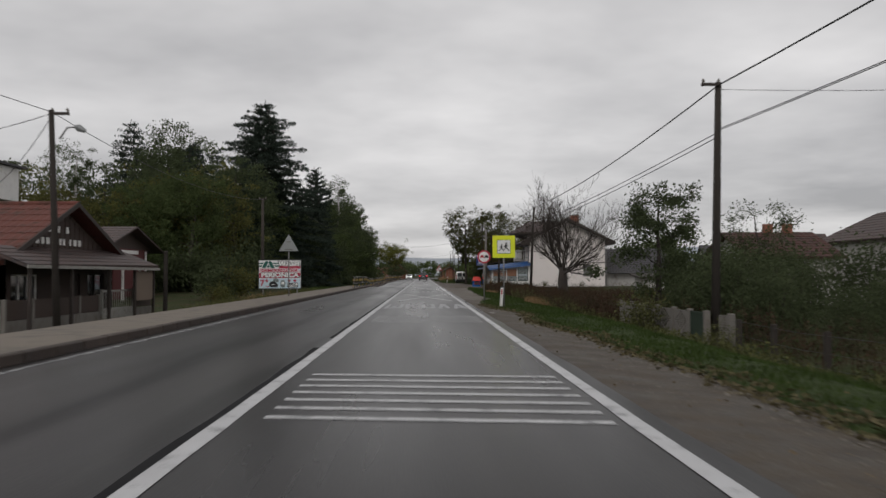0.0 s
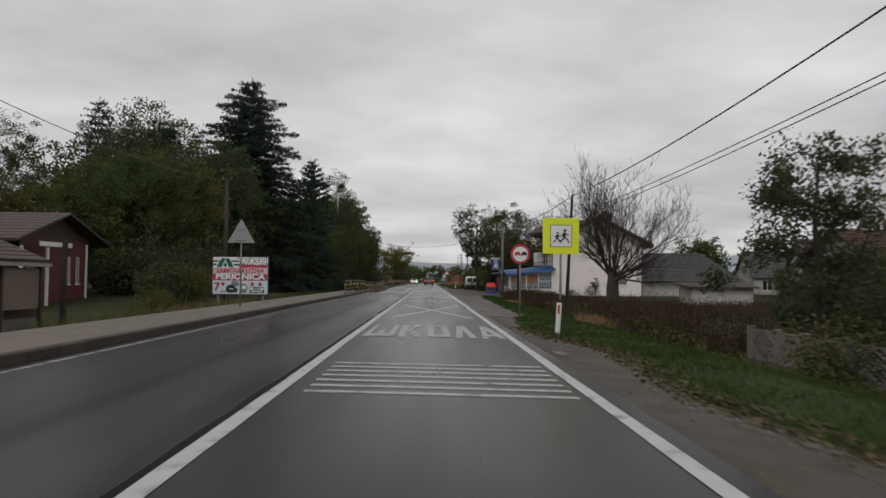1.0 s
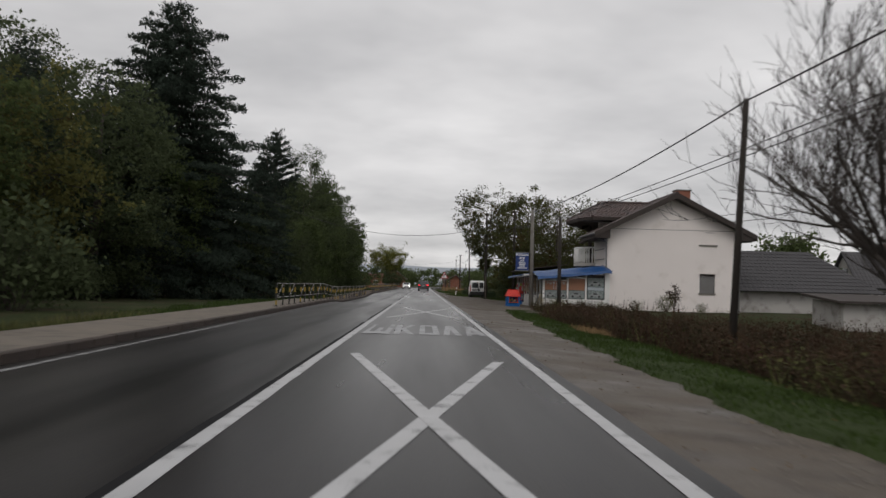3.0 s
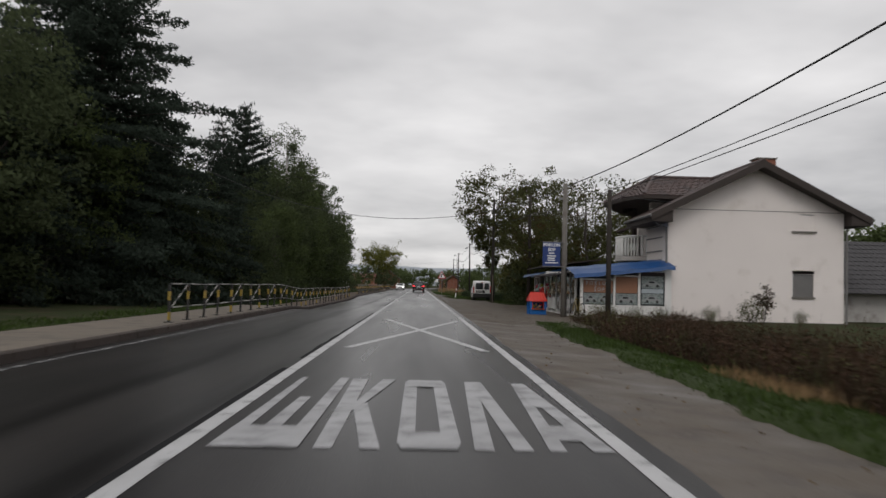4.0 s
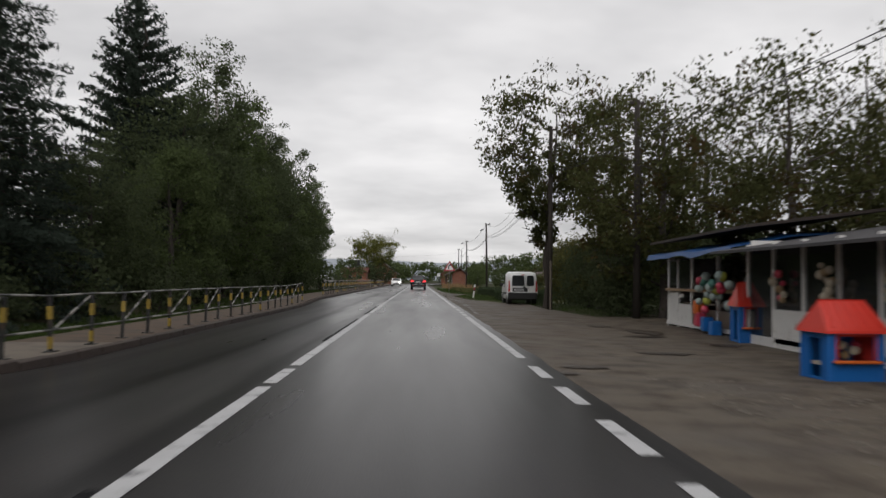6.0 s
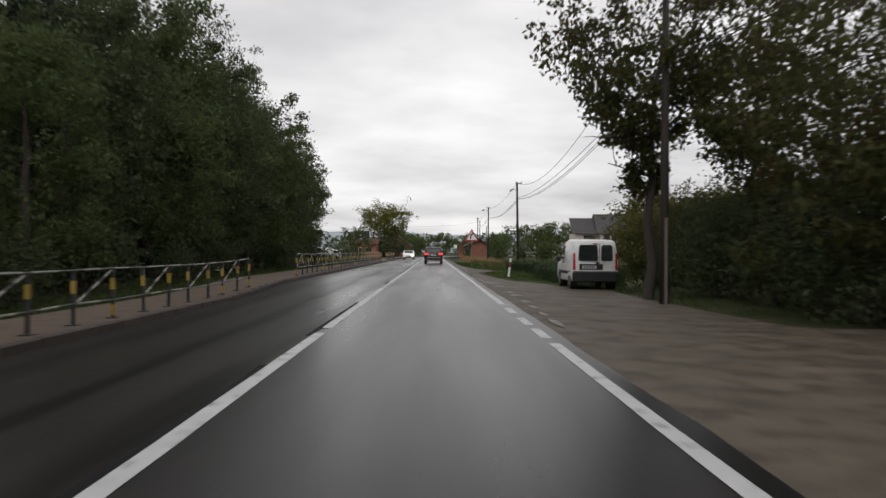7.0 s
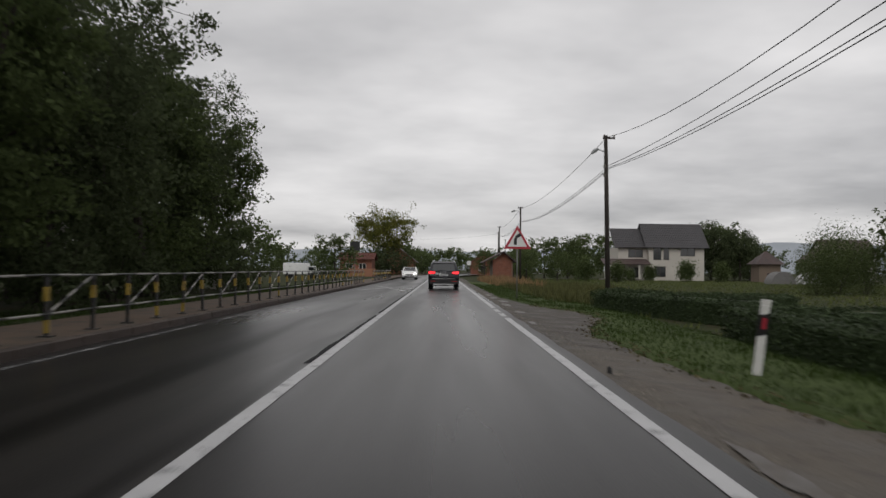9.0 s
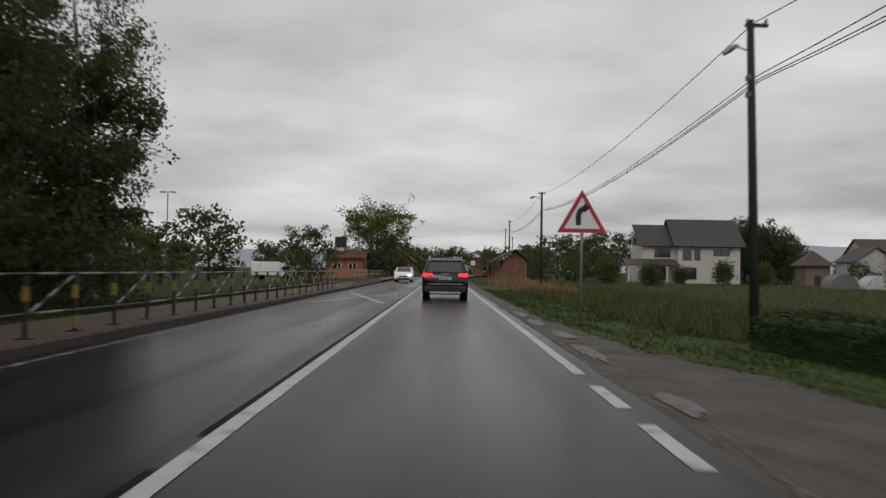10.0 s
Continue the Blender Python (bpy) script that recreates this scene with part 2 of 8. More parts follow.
    farwall=mat("cream_plaster", (0.5, 0.47, 0.42), 0.9, 0.06, 0.4, 30, 0.2, 0.006),
    grimy=mat("grimy_white_wall", (0.42, 0.4, 0.38), 0.9, 0.12, 0.6, 30, 0.3, 0.008, dirt=(0.24, 0.22, 0.2), amount=0.3),
    redwall=mat("dark_red_boarding", (0.1, 0.022, 0.022), 0.75, 0.2, 1.0, 30, 0.4, 0.008),
    brownwall=mat("dark_brown_boarding", (0.045, 0.028, 0.022), 0.75, 0.2, 1.0, 30, 0.4, 0.008, stretch=(1, 1, 0.2)),
    tile=mat("brown_roof_tile", (0.08, 0.054, 0.049), 0.55, 0.2, 0.8, 20, 0.5, 0.01, piece=0.12, dirt=(0.05, 0.042, 0.042), amount=0.35, spec=0.4),
    redtile=mat("red_roof_tile", (0.125, 0.047, 0.037), 0.7, 0.2, 0.8, 20, 0.5, 0.01, piece=0.15, dirt=(0.07, 0.04, 0.03), amount=0.3, spec=0.2),
    oldtile=mat("weathered_red_roof_tile", (0.085, 0.042, 0.036), 0.75, 0.2, 0.8, 20, 0.5, 0.01, piece=0.15, dirt=(0.05, 0.035, 0.03), amount=0.4, spec=0.2),
    slate=mat("grey_roof_tile", (0.075, 0.072, 0.075), 0.7, 0.15, 0.6, 20, 0.4, 0.01, piece=0.1, spec=0.2),
    brick=mat("orange_brick", (0.21, 0.085, 0.055), 0.9, 0.15, 2.0, 30, 0.4, 0.01, piece=0.2),
    mortar=mat("grey_mortar", (0.2, 0.18, 0.16), 0.95, 0.15, 2.0, 30, 0.4, 0.01),
    wood=mat("dark_eave_wood", (0.04, 0.03, 0.026), 0.8, 0.2, 1.5, 30, 0.3, 0.006),
    glass=mat("window_glass", (0.025, 0.028, 0.03), 0.06, 0.05, 1.0, 10, 0.0, rvar=0.03, spec=0.9),
    blue=mat("blue_awning_cloth", (0.008, 0.058, 0.19), 0.42, 0.15, 1.2, 30, 0.3, 0.006),
    bluesign=mat("blue_sign_sheet", (0.014, 0.038, 0.16), 0.45, 0.08, 2.0, 30, 0.05, 0.001),
    bluebox=mat("blue_plastic", (0.008, 0.12, 0.4), 0.4, 0.08, 2.0, 30, 0.05, 0.002),
    redbox=mat("red_plastic", (0.6, 0.04, 0.025), 0.4, 0.08, 2.0, 30, 0.05, 0.002),
    orange=mat("orange_panel", (0.27, 0.125, 0.07), 0.5, 0.1, 2.0, 30, 0.05, 0.002),
    poster=mat("grey_green_poster_print", (0.24, 0.27, 0.265), 0.45, 0.35, 6.0, 25, 0.0, dirt=(0.07, 0.1, 0.095), amount=0.45),
    postersky=mat("pale_poster_print", (0.36, 0.4, 0.43), 0.45, 0.2, 3.0, 25, 0.0),
    railblack=mat("black_railing_paint", (0.02, 0.02, 0.02), 0.45, 0.2, 3.0, 40, 0.2, 0.003, dirt=(0.06, 0.035, 0.02), amount=0.2),
    railyellow=mat("yellow_railing_paint", (0.26, 0.18, 0.025), 0.5, 0.15, 3.0, 40, 0.2, 0.003, dirt=(0.14, 0.09, 0.03), amount=0.2),
    railwhite=mat("pale_railing_paint", (0.27, 0.26, 0.24), 0.55, 0.15, 3.0, 40, 0.2, 0.003, dirt=(0.15, 0.13, 0.1), amount=0.25),
    carblack=mat("black_car_paint", (0.01, 0.011, 0.014), 0.18, 0.1, 2.0, 30, 0.0, rvar=0.05),
    carwhite=mat("white_car_paint", (0.8, 0.8, 0.79), 0.3, 0.04, 2.0, 30, 0.0, rvar=0.05, dirt=(0.4, 0.39, 0.37), amount=0.1),
    plastic=mat("black_bumper_plastic", (0.018, 0.018, 0.019), 0.6, 0.15, 2.0, 40, 0.2, 0.002),
    tyre=mat("rubber_tyre", (0.015, 0.015, 0.015), 0.85, 0.15, 3.0, 40, 0.3, 0.004),
    rim=mat("silver_rim", (0.35, 0.35, 0.36), 0.35, 0.1, 3.0, 40, 0.0, metal=0.8),
    chrome=mat("chrome_trim", (0.6, 0.6, 0.6), 0.2, 0.05, 3.0, 40, 0.0, metal=1.0),
    tail=glow("lit_tail_lamp", (0.9, 0.03, 0.04), 1.1),
    taildull=mat("red_tail_lamp", (0.45, 0.02, 0.02), 0.25, 0.1, 3.0, 40, 0.0),
    head=glow("lit_headlamp", (1.0, 0.95, 0.85), 6.0),
    plate=mat("number_plate", (0.6, 0.6, 0.6), 0.4, 0.05, 3.0, 40, 0.0),
    puddle=mat("puddle_water", (0.064, 0.053, 0.043), 0.42, 0.3, 3.0, 20, 0.3, 0.006, rvar=0.25, spec=0.25),
    mud=mat("wet_mud", (0.042, 0.031, 0.022), 0.5, 0.3, 3.0, 20, 0.4, 0.01, rvar=0.2, spec=0.25),
    stone=mat("loose_stone", (0.14, 0.125, 0.105), 0.85, 0.2, 3.0, 30, 0.4, 0.01, island=0.4),
    rubble=mat("grey_rubble", (0.11, 0.095, 0.078), 0.85, 0.2, 3.0, 30, 0.4, 0.01, island=0.4),
    deadgrass=mat("dead_grass_bits", (0.095, 0.08, 0.044), 0.85, 0.2, 3.0, 30, 0.0, island=0.4, spec=0.1),
    straw=mat("fallen_leaf", (0.13, 0.085, 0.035), 0.8, 0.2, 3.0, 30, 0.0, island=0.5),
    green=mat("green_print", (0.01, 0.1, 0.075), 0.45, 0.1, 2.0, 30, 0.0),
    pink=mat("red_print", (0.42, 0.03, 0.07), 0.45, 0.12, 2.0, 30, 0.0),
    rose=mat("faded_rose_print", (0.6, 0.42, 0.44), 0.45, 0.1, 2.0, 30, 0.0),
    paleblue=mat("pale_blue_print", (0.5, 0.62, 0.68), 0.45, 0.1, 1.5, 30, 0.0),
    # distance haze is mixed into this hill colour; the air itself is clear
    hill=mat("haze_tinted_hill", (0.3, 0.33, 0.36), 1.0, 0.1, 0.004, 0.03, 0.0),
    dimwall=mat("dim_brown_plaster", (0.17, 0.13, 0.1), 0.9, 0.12, 0.5, 30, 0.3, 0.006),
    mesh_green=mat("dark_green_gate", (0.018, 0.035, 0.022), 0.6, 0.2, 2.0, 30, 0.2, 0.003),
)

# ---- builders ----
class Geo:
    """Vertices and faces of one part, in metres."""

    def __init__(self):
        self.v, self.f = [], []

    def add(self, verts, faces):
        k = len(self.v)
        self.v += [tuple(p) for p in verts]
        self.f += [tuple(i + k for i in f) for f in faces]
        return self

    def box(self, a, b, turn=0.0):
        (x0, y0, z0), (x1, y1, z1) = a, b
        vs = [(x, y, z) for z in (z0, z1) for x, y in ((x0, y0), (x1, y0), (x1, y1), (x0, y1))]
        if turn:
            cx, cy, c, s = (x0 + x1) / 2, (y0 + y1) / 2, math.cos(turn), math.sin(turn)
            vs = [(cx + (x - cx) * c - (y - cy) * s, cy + (x - cx) * s + (y - cy) * c, z) for x, y, z in vs]
        return self.add(vs, [(3, 2, 1, 0), (4, 5, 6, 7), (0, 1, 5, 4), (1, 2, 6, 5), (2, 3, 7, 6), (3, 0, 4, 7)])

    def tube(self, pts, radii, n=8, cap=True):
        pts = [Vector(p) for p in pts]
        if isinstance(radii, (int, float)):
            radii = [radii] * len(pts)
        vs, fs = [], []
        for i, p in enumerate(pts):
            d = (pts[min(i + 1, len(pts) - 1)] - pts[max(i - 1, 0)]).normalized()
            a = d.cross(Vector((0, 0, 1)) if abs(d.z) < 0.9 else Vector((1, 0, 0))).normalized()
            b = d.cross(a)
            for j in range(n):
                w = 2 * math.pi * j / n
                vs.append(p + radii[i] * (math.cos(w) * a + math.sin(w) * b))
        for i in range(len(pts) - 1):
            for j in range(n):
                fs.append((i * n + j, i * n + (j + 1) % n, (i + 1) * n + (j + 1) % n, (i + 1) * n + j))
        if cap:
            fs += [tuple(range(n))[::-1], tuple(range((len(pts) - 1) * n, len(pts) * n))]
        return self.add(vs, fs)

    def slab(self, poly, shift):
        """A flat polygon in space, drawn out along shift."""
        n, s = len(poly), Vector(shift)
        vs = [Vector(p) for p in poly] + [Vector(p) + s for p in poly]
        return self.add(vs, [tuple(range(n))[::-1], tuple(range(n, 2 * n))] + [(i, (i + 1) % n, n + (i + 1) % n, n + i) for i in range(n)])

    def quad(self, a, b, c, d):
        return self.add((a, b, c, d), [(0, 1, 2, 3)])


def part(name, geo, material, parent=None, label="", bevel=0.0, smooth=False, kind=""):
    """Links a Geo as ONE mesh object under a thing or a part."""
    me = bpy.data.meshes.new(name)
    me.from_pydata([tuple(p) for p in geo.v], [], geo.f)
    if bevel:
        bm = bmesh.new()
        bm.from_mesh(me)
        bmesh.ops.recalc_face_normals(bm, faces=bm.faces)
        bmesh.ops.bevel(bm, geom=bm.edges[:], offset=bevel, segments=1, affect="EDGES", clamp_overlap=True)
        bm.to_mesh(me)
        bm.free()
    else:
        bm = bmesh.new()
        bm.from_mesh(me)
        bmesh.ops.recalc_face_normals(bm, faces=bm.faces)
        bm.to_mesh(me)
        bm.free()
    if smooth:
        me.polygons.foreach_set("use_smooth", [True] * len(me.polygons))
    me.materials.append(M[material])
    ob = new(name, me)
    ob.parent = parent
    return tagged(ob, label, kind=kind)


def share(name, me, parent, place):
    ob = new(name, me)
    ob.parent = parent
    ob.matrix_basis = place
    return ob


def thing(name, place, label, category, group="", kind=""):
    e = new(name)
    e.empty_display_size = 0.3
    e.matrix_basis = place if isinstance(place, Matrix) else Matrix.Translation(place)
    return tagged(e, label, category, group, kind)


def fast_mesh(name, verts, faces, material):
    """A mesh from numpy arrays: faces of one size."""
    me = bpy.data.meshes.new(name)
    nv, (nf, k) = len(verts), faces.shape
    me.vertices.add(nv)
    me.vertices.foreach_set("co", np.asarray(verts, np.float32).ravel())
    me.loops.add(nf * k)
    me.loops.foreach_set("vertex_index", faces.astype(np.int32).ravel())
    me.polygons.add(nf)
    me.polygons.foreach_set("loop_start", np.arange(0, nf * k, k, dtype=np.int32))
    me.update(calc_edges=True)
    me.materials.append(M[material])
    return me


def words(text, size, thick=0.004, squeeze=1.0, bold=0.03):
    """A Geo of letters in the built-in font, centred, lying in the xz plane and facing -y."""
    cu = bpy.data.curves.new("letters", "FONT")
    cu.body, cu.size, cu.extrude, cu.align_x, cu.align_y, cu.resolution_u, cu.offset = text, size, thick / 2, "CENTER", "CENTER", 3, bold * size
    ob = bpy.data.objects.new("letters", cu)
    scene.collection.objects.link(ob)
    me = bpy.data.meshes.new_from_object(ob.evaluated_get(bpy.context.evaluated_depsgraph_get()))
    g = Geo().add([(v.co.x * squeeze, -v.co.z, v.co.y) for v in me.vertices], [tuple(p.vertices) for p in me.polygons])
    bpy.data.objects.remove(ob)
    bpy.data.meshes.remove(me)
    return g


def move(geo, dx=0, dy=0, dz=0, turn=0.0):
    c, s = math.cos(turn), math.sin(turn)
    geo.v = [(x * c - y * s + dx, x * s + y * c + dy, z + dz) for x, y, z in geo.v]
    return geo


def wall_panel(a, b, z0, z1, thick, holes=()):
    """An upright wall from a to b (x, y), thick to the left of the way; holes (s0, s1, h0, h1) go right through."""
    ax, ay = a
    length = math.hypot(b[0] - ax, b[1] - ay)
    ux, uy = (b[0] - ax) / length, (b[1] - ay) / length
    ss = sorted({0.0, length, *(h[0] for h in holes), *(h[1] for h in holes)})
    zz = sorted({z0, z1, *(h[2] for h in holes), *(h[3] for h in holes)})
    g = Geo()

    def solid(i, j):
        if i < 0 or j < 0 or i >= len(ss) - 1 or j >= len(zz) - 1:
            return False
        s, z = (ss[i] + ss[i + 1]) / 2, (zz[j] + zz[j + 1]) / 2
        return not any(h[0] < s < h[1] and h[2] < z < h[3] for h in holes)

    def at(s, t, z):
        return (ax + ux * s - uy * t, ay + uy * s + ux * t, z)

    for i in range(len(ss) - 1):
        for j in range(len(zz) - 1):
            if not solid(i, j):
                continue
            s0, s1, h0, h1 = ss[i], ss[i + 1], zz[j], zz[j + 1]
            g.quad(at(s0, 0, h0), at(s1, 0, h0), at(s1, 0, h1), at(s0, 0, h1))
            g.quad(at(s0, thick, h0), at(s0, thick, h1), at(s1, thick, h1), at(s1, thick, h0))
            for di, dj, p, q in ((-1, 0, (s0, h0), (s0, h1)), (1, 0, (s1, h0), (s1, h1)), (0, -1, (s0, h0), (s1, h0)), (0, 1, (s0, h1), (s1, h1))):
                if not solid(i + di, j + dj):
                    g.quad(at(p[0], 0, p[1]), at(q[0], 0, q[1]), at(q[0], thick, q[1]), at(p[0], thick, p[1]))
    return g


def window(parent, a, b, s0, s1, h0, h1, frame_mat="white", bars=1, deep=0.1, name="window"):
    """A framed window in a wall_panel hole: frame, panes, sill."""
    length = math.hypot(b[0] - a[0], b[1] - a[1])
    ang = math.atan2(b[1] - a[1], b[0] - a[0])
    w = tagged(new(name), "")
    w.parent = parent
    w.matrix_basis = Matrix.Translation((a[0], a[1], 0)) @ Matrix.Rotation(ang, 4, "Z")
    g, f = Geo(), 0.06
    for x0, x1, z0, z1 in ((s0, s1, h0, h0 + f), (s0, s1, h1 - f, h1), (s0, s0 + f, h0 + f, h1 - f), (s1 - f, s1, h0 + f, h1 - f)):
        g.box((x0, deep - 0.05, z0), (x1, deep + 0.02, z1))
    for k in range(1, bars + 1):
        x = s0 + (s1 - s0) * k / (bars + 1)
        g.box((x - 0.035, deep - 0.04, h0 + f), (x + 0.035, deep + 0.02, h1 - f))
    part("window_frame", g, frame_mat, w)
    for k in range(bars + 1):
        x0, x1 = s0 + (s1 - s0) * k / (bars + 1), s0 + (s1 - s0) * (k + 1) / (bars + 1)
        part("pane", Geo().box((x0 + 0.03, deep, h0 + 0.03), (x1 - 0.03, deep + 0.012, h1 - 0.03)), "glass", w)
    part("window_sill", Geo().box((s0 - 0.06, -0.05, h0 - 0.05), (s1 + 0.06, deep, h0)), frame_mat, w)
    return w


def tiled(parent, p00, p10, p01, rows, material, name="roof", thick=0.1, course=0.035):
    """A roof plane from the eave p00-p10 up to p01: a deck with overlapping courses of tiles with waves."""
    p00, p10, p01 = Vector(p00), Vector(p10), Vector(p01)
    along, up = p10 - p00, p01 - p00
    nrm = along.cross(up).normalized()
    if nrm.z < 0:
        nrm = -nrm
    deck = part(name, Geo().slab([p00, p10, p10 + up, p01], -nrm * thick), material, parent)
    cols = max(2, int(along.length / 0.32))
    vs, fs = [], []
    for r in range(rows):
        a, b = r / rows, min(1.0, (r + 1.25) / rows)
        k = len(vs)
        for c in range(cols * 2 + 1):
            lift = 0.03 if c % 2 else 0.0
            q = p00 + along * (c / (cols * 2))
            vs += [q + up * a + nrm * (course + lift), q + up * b + nrm * (0.006 + lift), q + up * a + nrm * 0.004]
        for c in range(cols * 2):
            i = k + 3 * c
            fs += [(i, i + 3, i + 4, i + 1), (i + 2, i + 5, i + 3, i)]
    part("roof_tiling", Geo().add(vs, fs), material, deck, kind="stuff")
    return deck


def smooth_step(a, b, v):
    t = min(1.0, max(0.0, (v - a) / (b - a)))
    return t * t * (3 - 2 * t)


def dip(x, y):
    """The far lane falls away to the kerb between the two railings' ends."""
    return -0.05 * min(4.4, max(0.0, -x)) * smooth_step(86, 93, y) * (1 - smooth_step(117, 128, y)) * smooth_step(14, 8, -x)


def ground_z(x, y):
    """Height of the land: the road lies on a low bank, level by the shop's yard."""
    if x > 0:
        yard = smooth_step(76, 84, y) * (1 - smooth_step(122, 132, y))
        low = -0.62 + 0.3 * smooth_step(128, 150, y) - 0.22 * smooth_step(46, 36, y)
        z = -0.06 - 0.08 * smooth_step(3.6, 5.2, x) + (low + 0.14) * smooth_step(6.4, 9.2, x)
        return z * (1 - yard) + (-0.04 - 0.07 * smooth_step(3.8, 7, x)) * yard
    low = -0.65 + 0.6 * smooth_step(48, 70, y)
    return dip(x, y) - 0.06 + (0.14 * smooth_step(4.2, 5.6, -x)) * (1 - smooth_step(6.2, 8.6, -x)) + (low + 0.06) * smooth_step(6.2, 9.5, -x)

# ---- ground, road, pavement ----
def sheet(name, xs, ys, z_of, material, label, category):
    vs = np.array([(x, y, z_of(x, y)) for y in ys for x in xs], np.float32)
    n = len(xs)
    i, j = np.meshgrid(np.arange(n - 1), np.arange(len(ys) - 1))
    k = (j * n + i).ravel()
    me = fast_mesh(name, vs, np.stack([k, k + 1, k + n + 1, k + n], 1), material)
    me.polygons.foreach_set("use_smooth", [True] * len(me.polygons))
    return tagged(new(name, me), label, category, kind="structure")


def steps_(a, b, d):
    return [a + (b - a) * i / max(1, round((b - a) / d)) for i in range(max(1, round((b - a) / d)) + 1)]


far = [-2500, -900, -300, -120, -60]
land_x = far + steps_(-40, -12, 2)[:-1] + steps_(-12, 12, 0.4) + steps_(12, 40, 2)[1:] + [-v for v in far[::-1]]
land_y = [-300, -120] + steps_(-40, 260, 2.5) + steps_(280, 500, 20) + [700, 1200, 3500]


def uneven(x, y):
    return 0.05 * (noise.noise((x * 0.35, y * 0.35, 0)) + 0.5 * noise.noise((x * 1.1, y * 1.1, 3)))


def bend(y):
    """The road runs straight and far off bends to the right."""
    return 0.0011 * max(0.0, y - 250) ** 2 if y < 420 else 0.0011 * 170 ** 2 + 0.37 * (y - 420)


sheet("ground", land_x, land_y, lambda x, y: ground_z(x, y) + (uneven(x, y) if abs(x) > 4.4 and abs(x) < 100 else 0) - (0.06 if -6.4 < x < 3.7 else 0.12 if 3.7 <= x < 7.8 or (x < 12.4 and 79 < y < 127) else 0), "soil", "rough grassy land on both sides of the road", "ground")


def strip(name, x0, x1, z, ys, material, label, category, xn=6, wob=0.0, zf=None):
    xs = steps_(0, 1, 1 / xn)
    vs, n = [], len(xs)
    for y in ys:
        e = wob * (noise.noise((x1 * 3, y * 0.45, 0)) + 0.6 * noise.noise((x1 * 7, y * 1.7, 0)))
        for s in xs:
            x = x0 + (x1 + e - x0) * s
            vs.append((x + bend(y), y, z + (zf(x, y) if zf else 0)))
    i, j = np.meshgrid(np.arange(n - 1), np.arange(len(ys) - 1))
    k = (j * n + i).ravel()
    me = fast_mesh(name, np.array(vs, np.float32), np.stack([k, k + 1, k + n + 1, k + n], 1), material)
    me.polygons.foreach_set("use_smooth", [True] * len(me.polygons))
    return tagged(new(name, me), label, category, kind="structure")


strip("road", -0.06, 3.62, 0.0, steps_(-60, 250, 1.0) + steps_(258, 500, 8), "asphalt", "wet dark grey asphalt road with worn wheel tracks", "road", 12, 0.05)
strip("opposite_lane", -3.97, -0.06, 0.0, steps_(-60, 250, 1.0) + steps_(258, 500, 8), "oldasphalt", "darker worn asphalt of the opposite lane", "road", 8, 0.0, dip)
EDGE_WEST = [(-40, 5.3), (9, 5.3), (11, 5.4), (13, 5.1), (17.4, 5.2), (21.4, 4.6), (25, 4.9), (28, 5.1), (29, 4.7), (30.4, 4.4), (33.4, 4.1), (39, 4.35), (43, 5.4), (45.5, 5.2), (57, 5.4), (64, 5.6), (72, 5.8), (80, 6.1)]
EDGE_EAST = [(126, 7.1), (129.4, 6.8), (131, 6.45), (132.4, 6.1), (134, 5.55), (137.6, 5.1), (142.5, 4.87), (145.4, 4.85), (147, 5.06), (149, 5.6), (151.5, 6.15), (153.5, 6.3), (155, 6.15), (156.5, 5.9), (157.6, 5.5), (160, 5.1), (163.5, 4.8), (168, 4.4), (250, 4.3)]


def verge_edge(y):
    """Where the grass begins on the right of the road."""
    row = EDGE_WEST if y < 100 else EDGE_EAST
    return float(np.interp(y, [p[0] for p in row], [p[1] for p in row]))


def shoulder_z(x, y):
    return -0.025 - 0.1 * smooth_step(3.5, 5.4, x)


def rough_shoulder(x, y):
    return shoulder_z(x, y) - 0.5 * max(0.0, x - verge_edge(y) - 0.35) + 0.014 * noise.noise((x * 1.5, y * 1.5, 9)) + 0.009 * noise.noise((x * 5, y * 5, 2))


def turf_z(x, y):
    e = verge_edge(y) + 0.22 * noise.noise((x * 0.8, y * 0.9, 2)) + 0.12 * noise.noise((x * 3, y * 3, 4))
    return max(ground_z(x, y) + uneven(x, y), shoulder_z(x, y) + 0.02 - 0.8 * max(0.0, x - e - 0.5)) + 0.03 - 0.14 * smooth_step(e + 0.12, e - 0.12, x)


strip("verge_turf", 3.9, 8.5, 0.0, steps_(-6, 81, 0.4), "turf", "green turf verge below the gravel", "verge", 34, 0.0, turf_z)
strip("verge_turf_east", 3.9, 8.1, 0.0, steps_(125, 215, 0.4), "turflush", "green turf verge before the hedges", "verge", 32, 0.0, turf_z)
strip("shoulder", 3.5, 6.3, 0.0, steps_(-40, 41, 0.4), "gravel", "muddy gravel shoulder with leaves and stones", "shoulder", 16, 0.0, rough_shoulder)
strip("shoulder_compacted", 3.5, 6.6, 0.0, steps_(41, 82, 0.4), "shoulder", "smooth compacted muddy shoulder", "shoulder", 16, 0.0, rough_shoulder)
strip("shoulder_east", 3.5, 6.8, 0.0, steps_(126, 142, 0.4), "palegravel", "gravel shoulder with broken asphalt edge", "shoulder", 16, 0.0, rough_shoulder)
strip("shoulder_muddy", 3.5, 6.8, 0.0, steps_(142, 250, 0.4), "darkgravel", "dark wet earth shoulder with gravel", "shoulder", 16, 0.0, rough_shoulder)
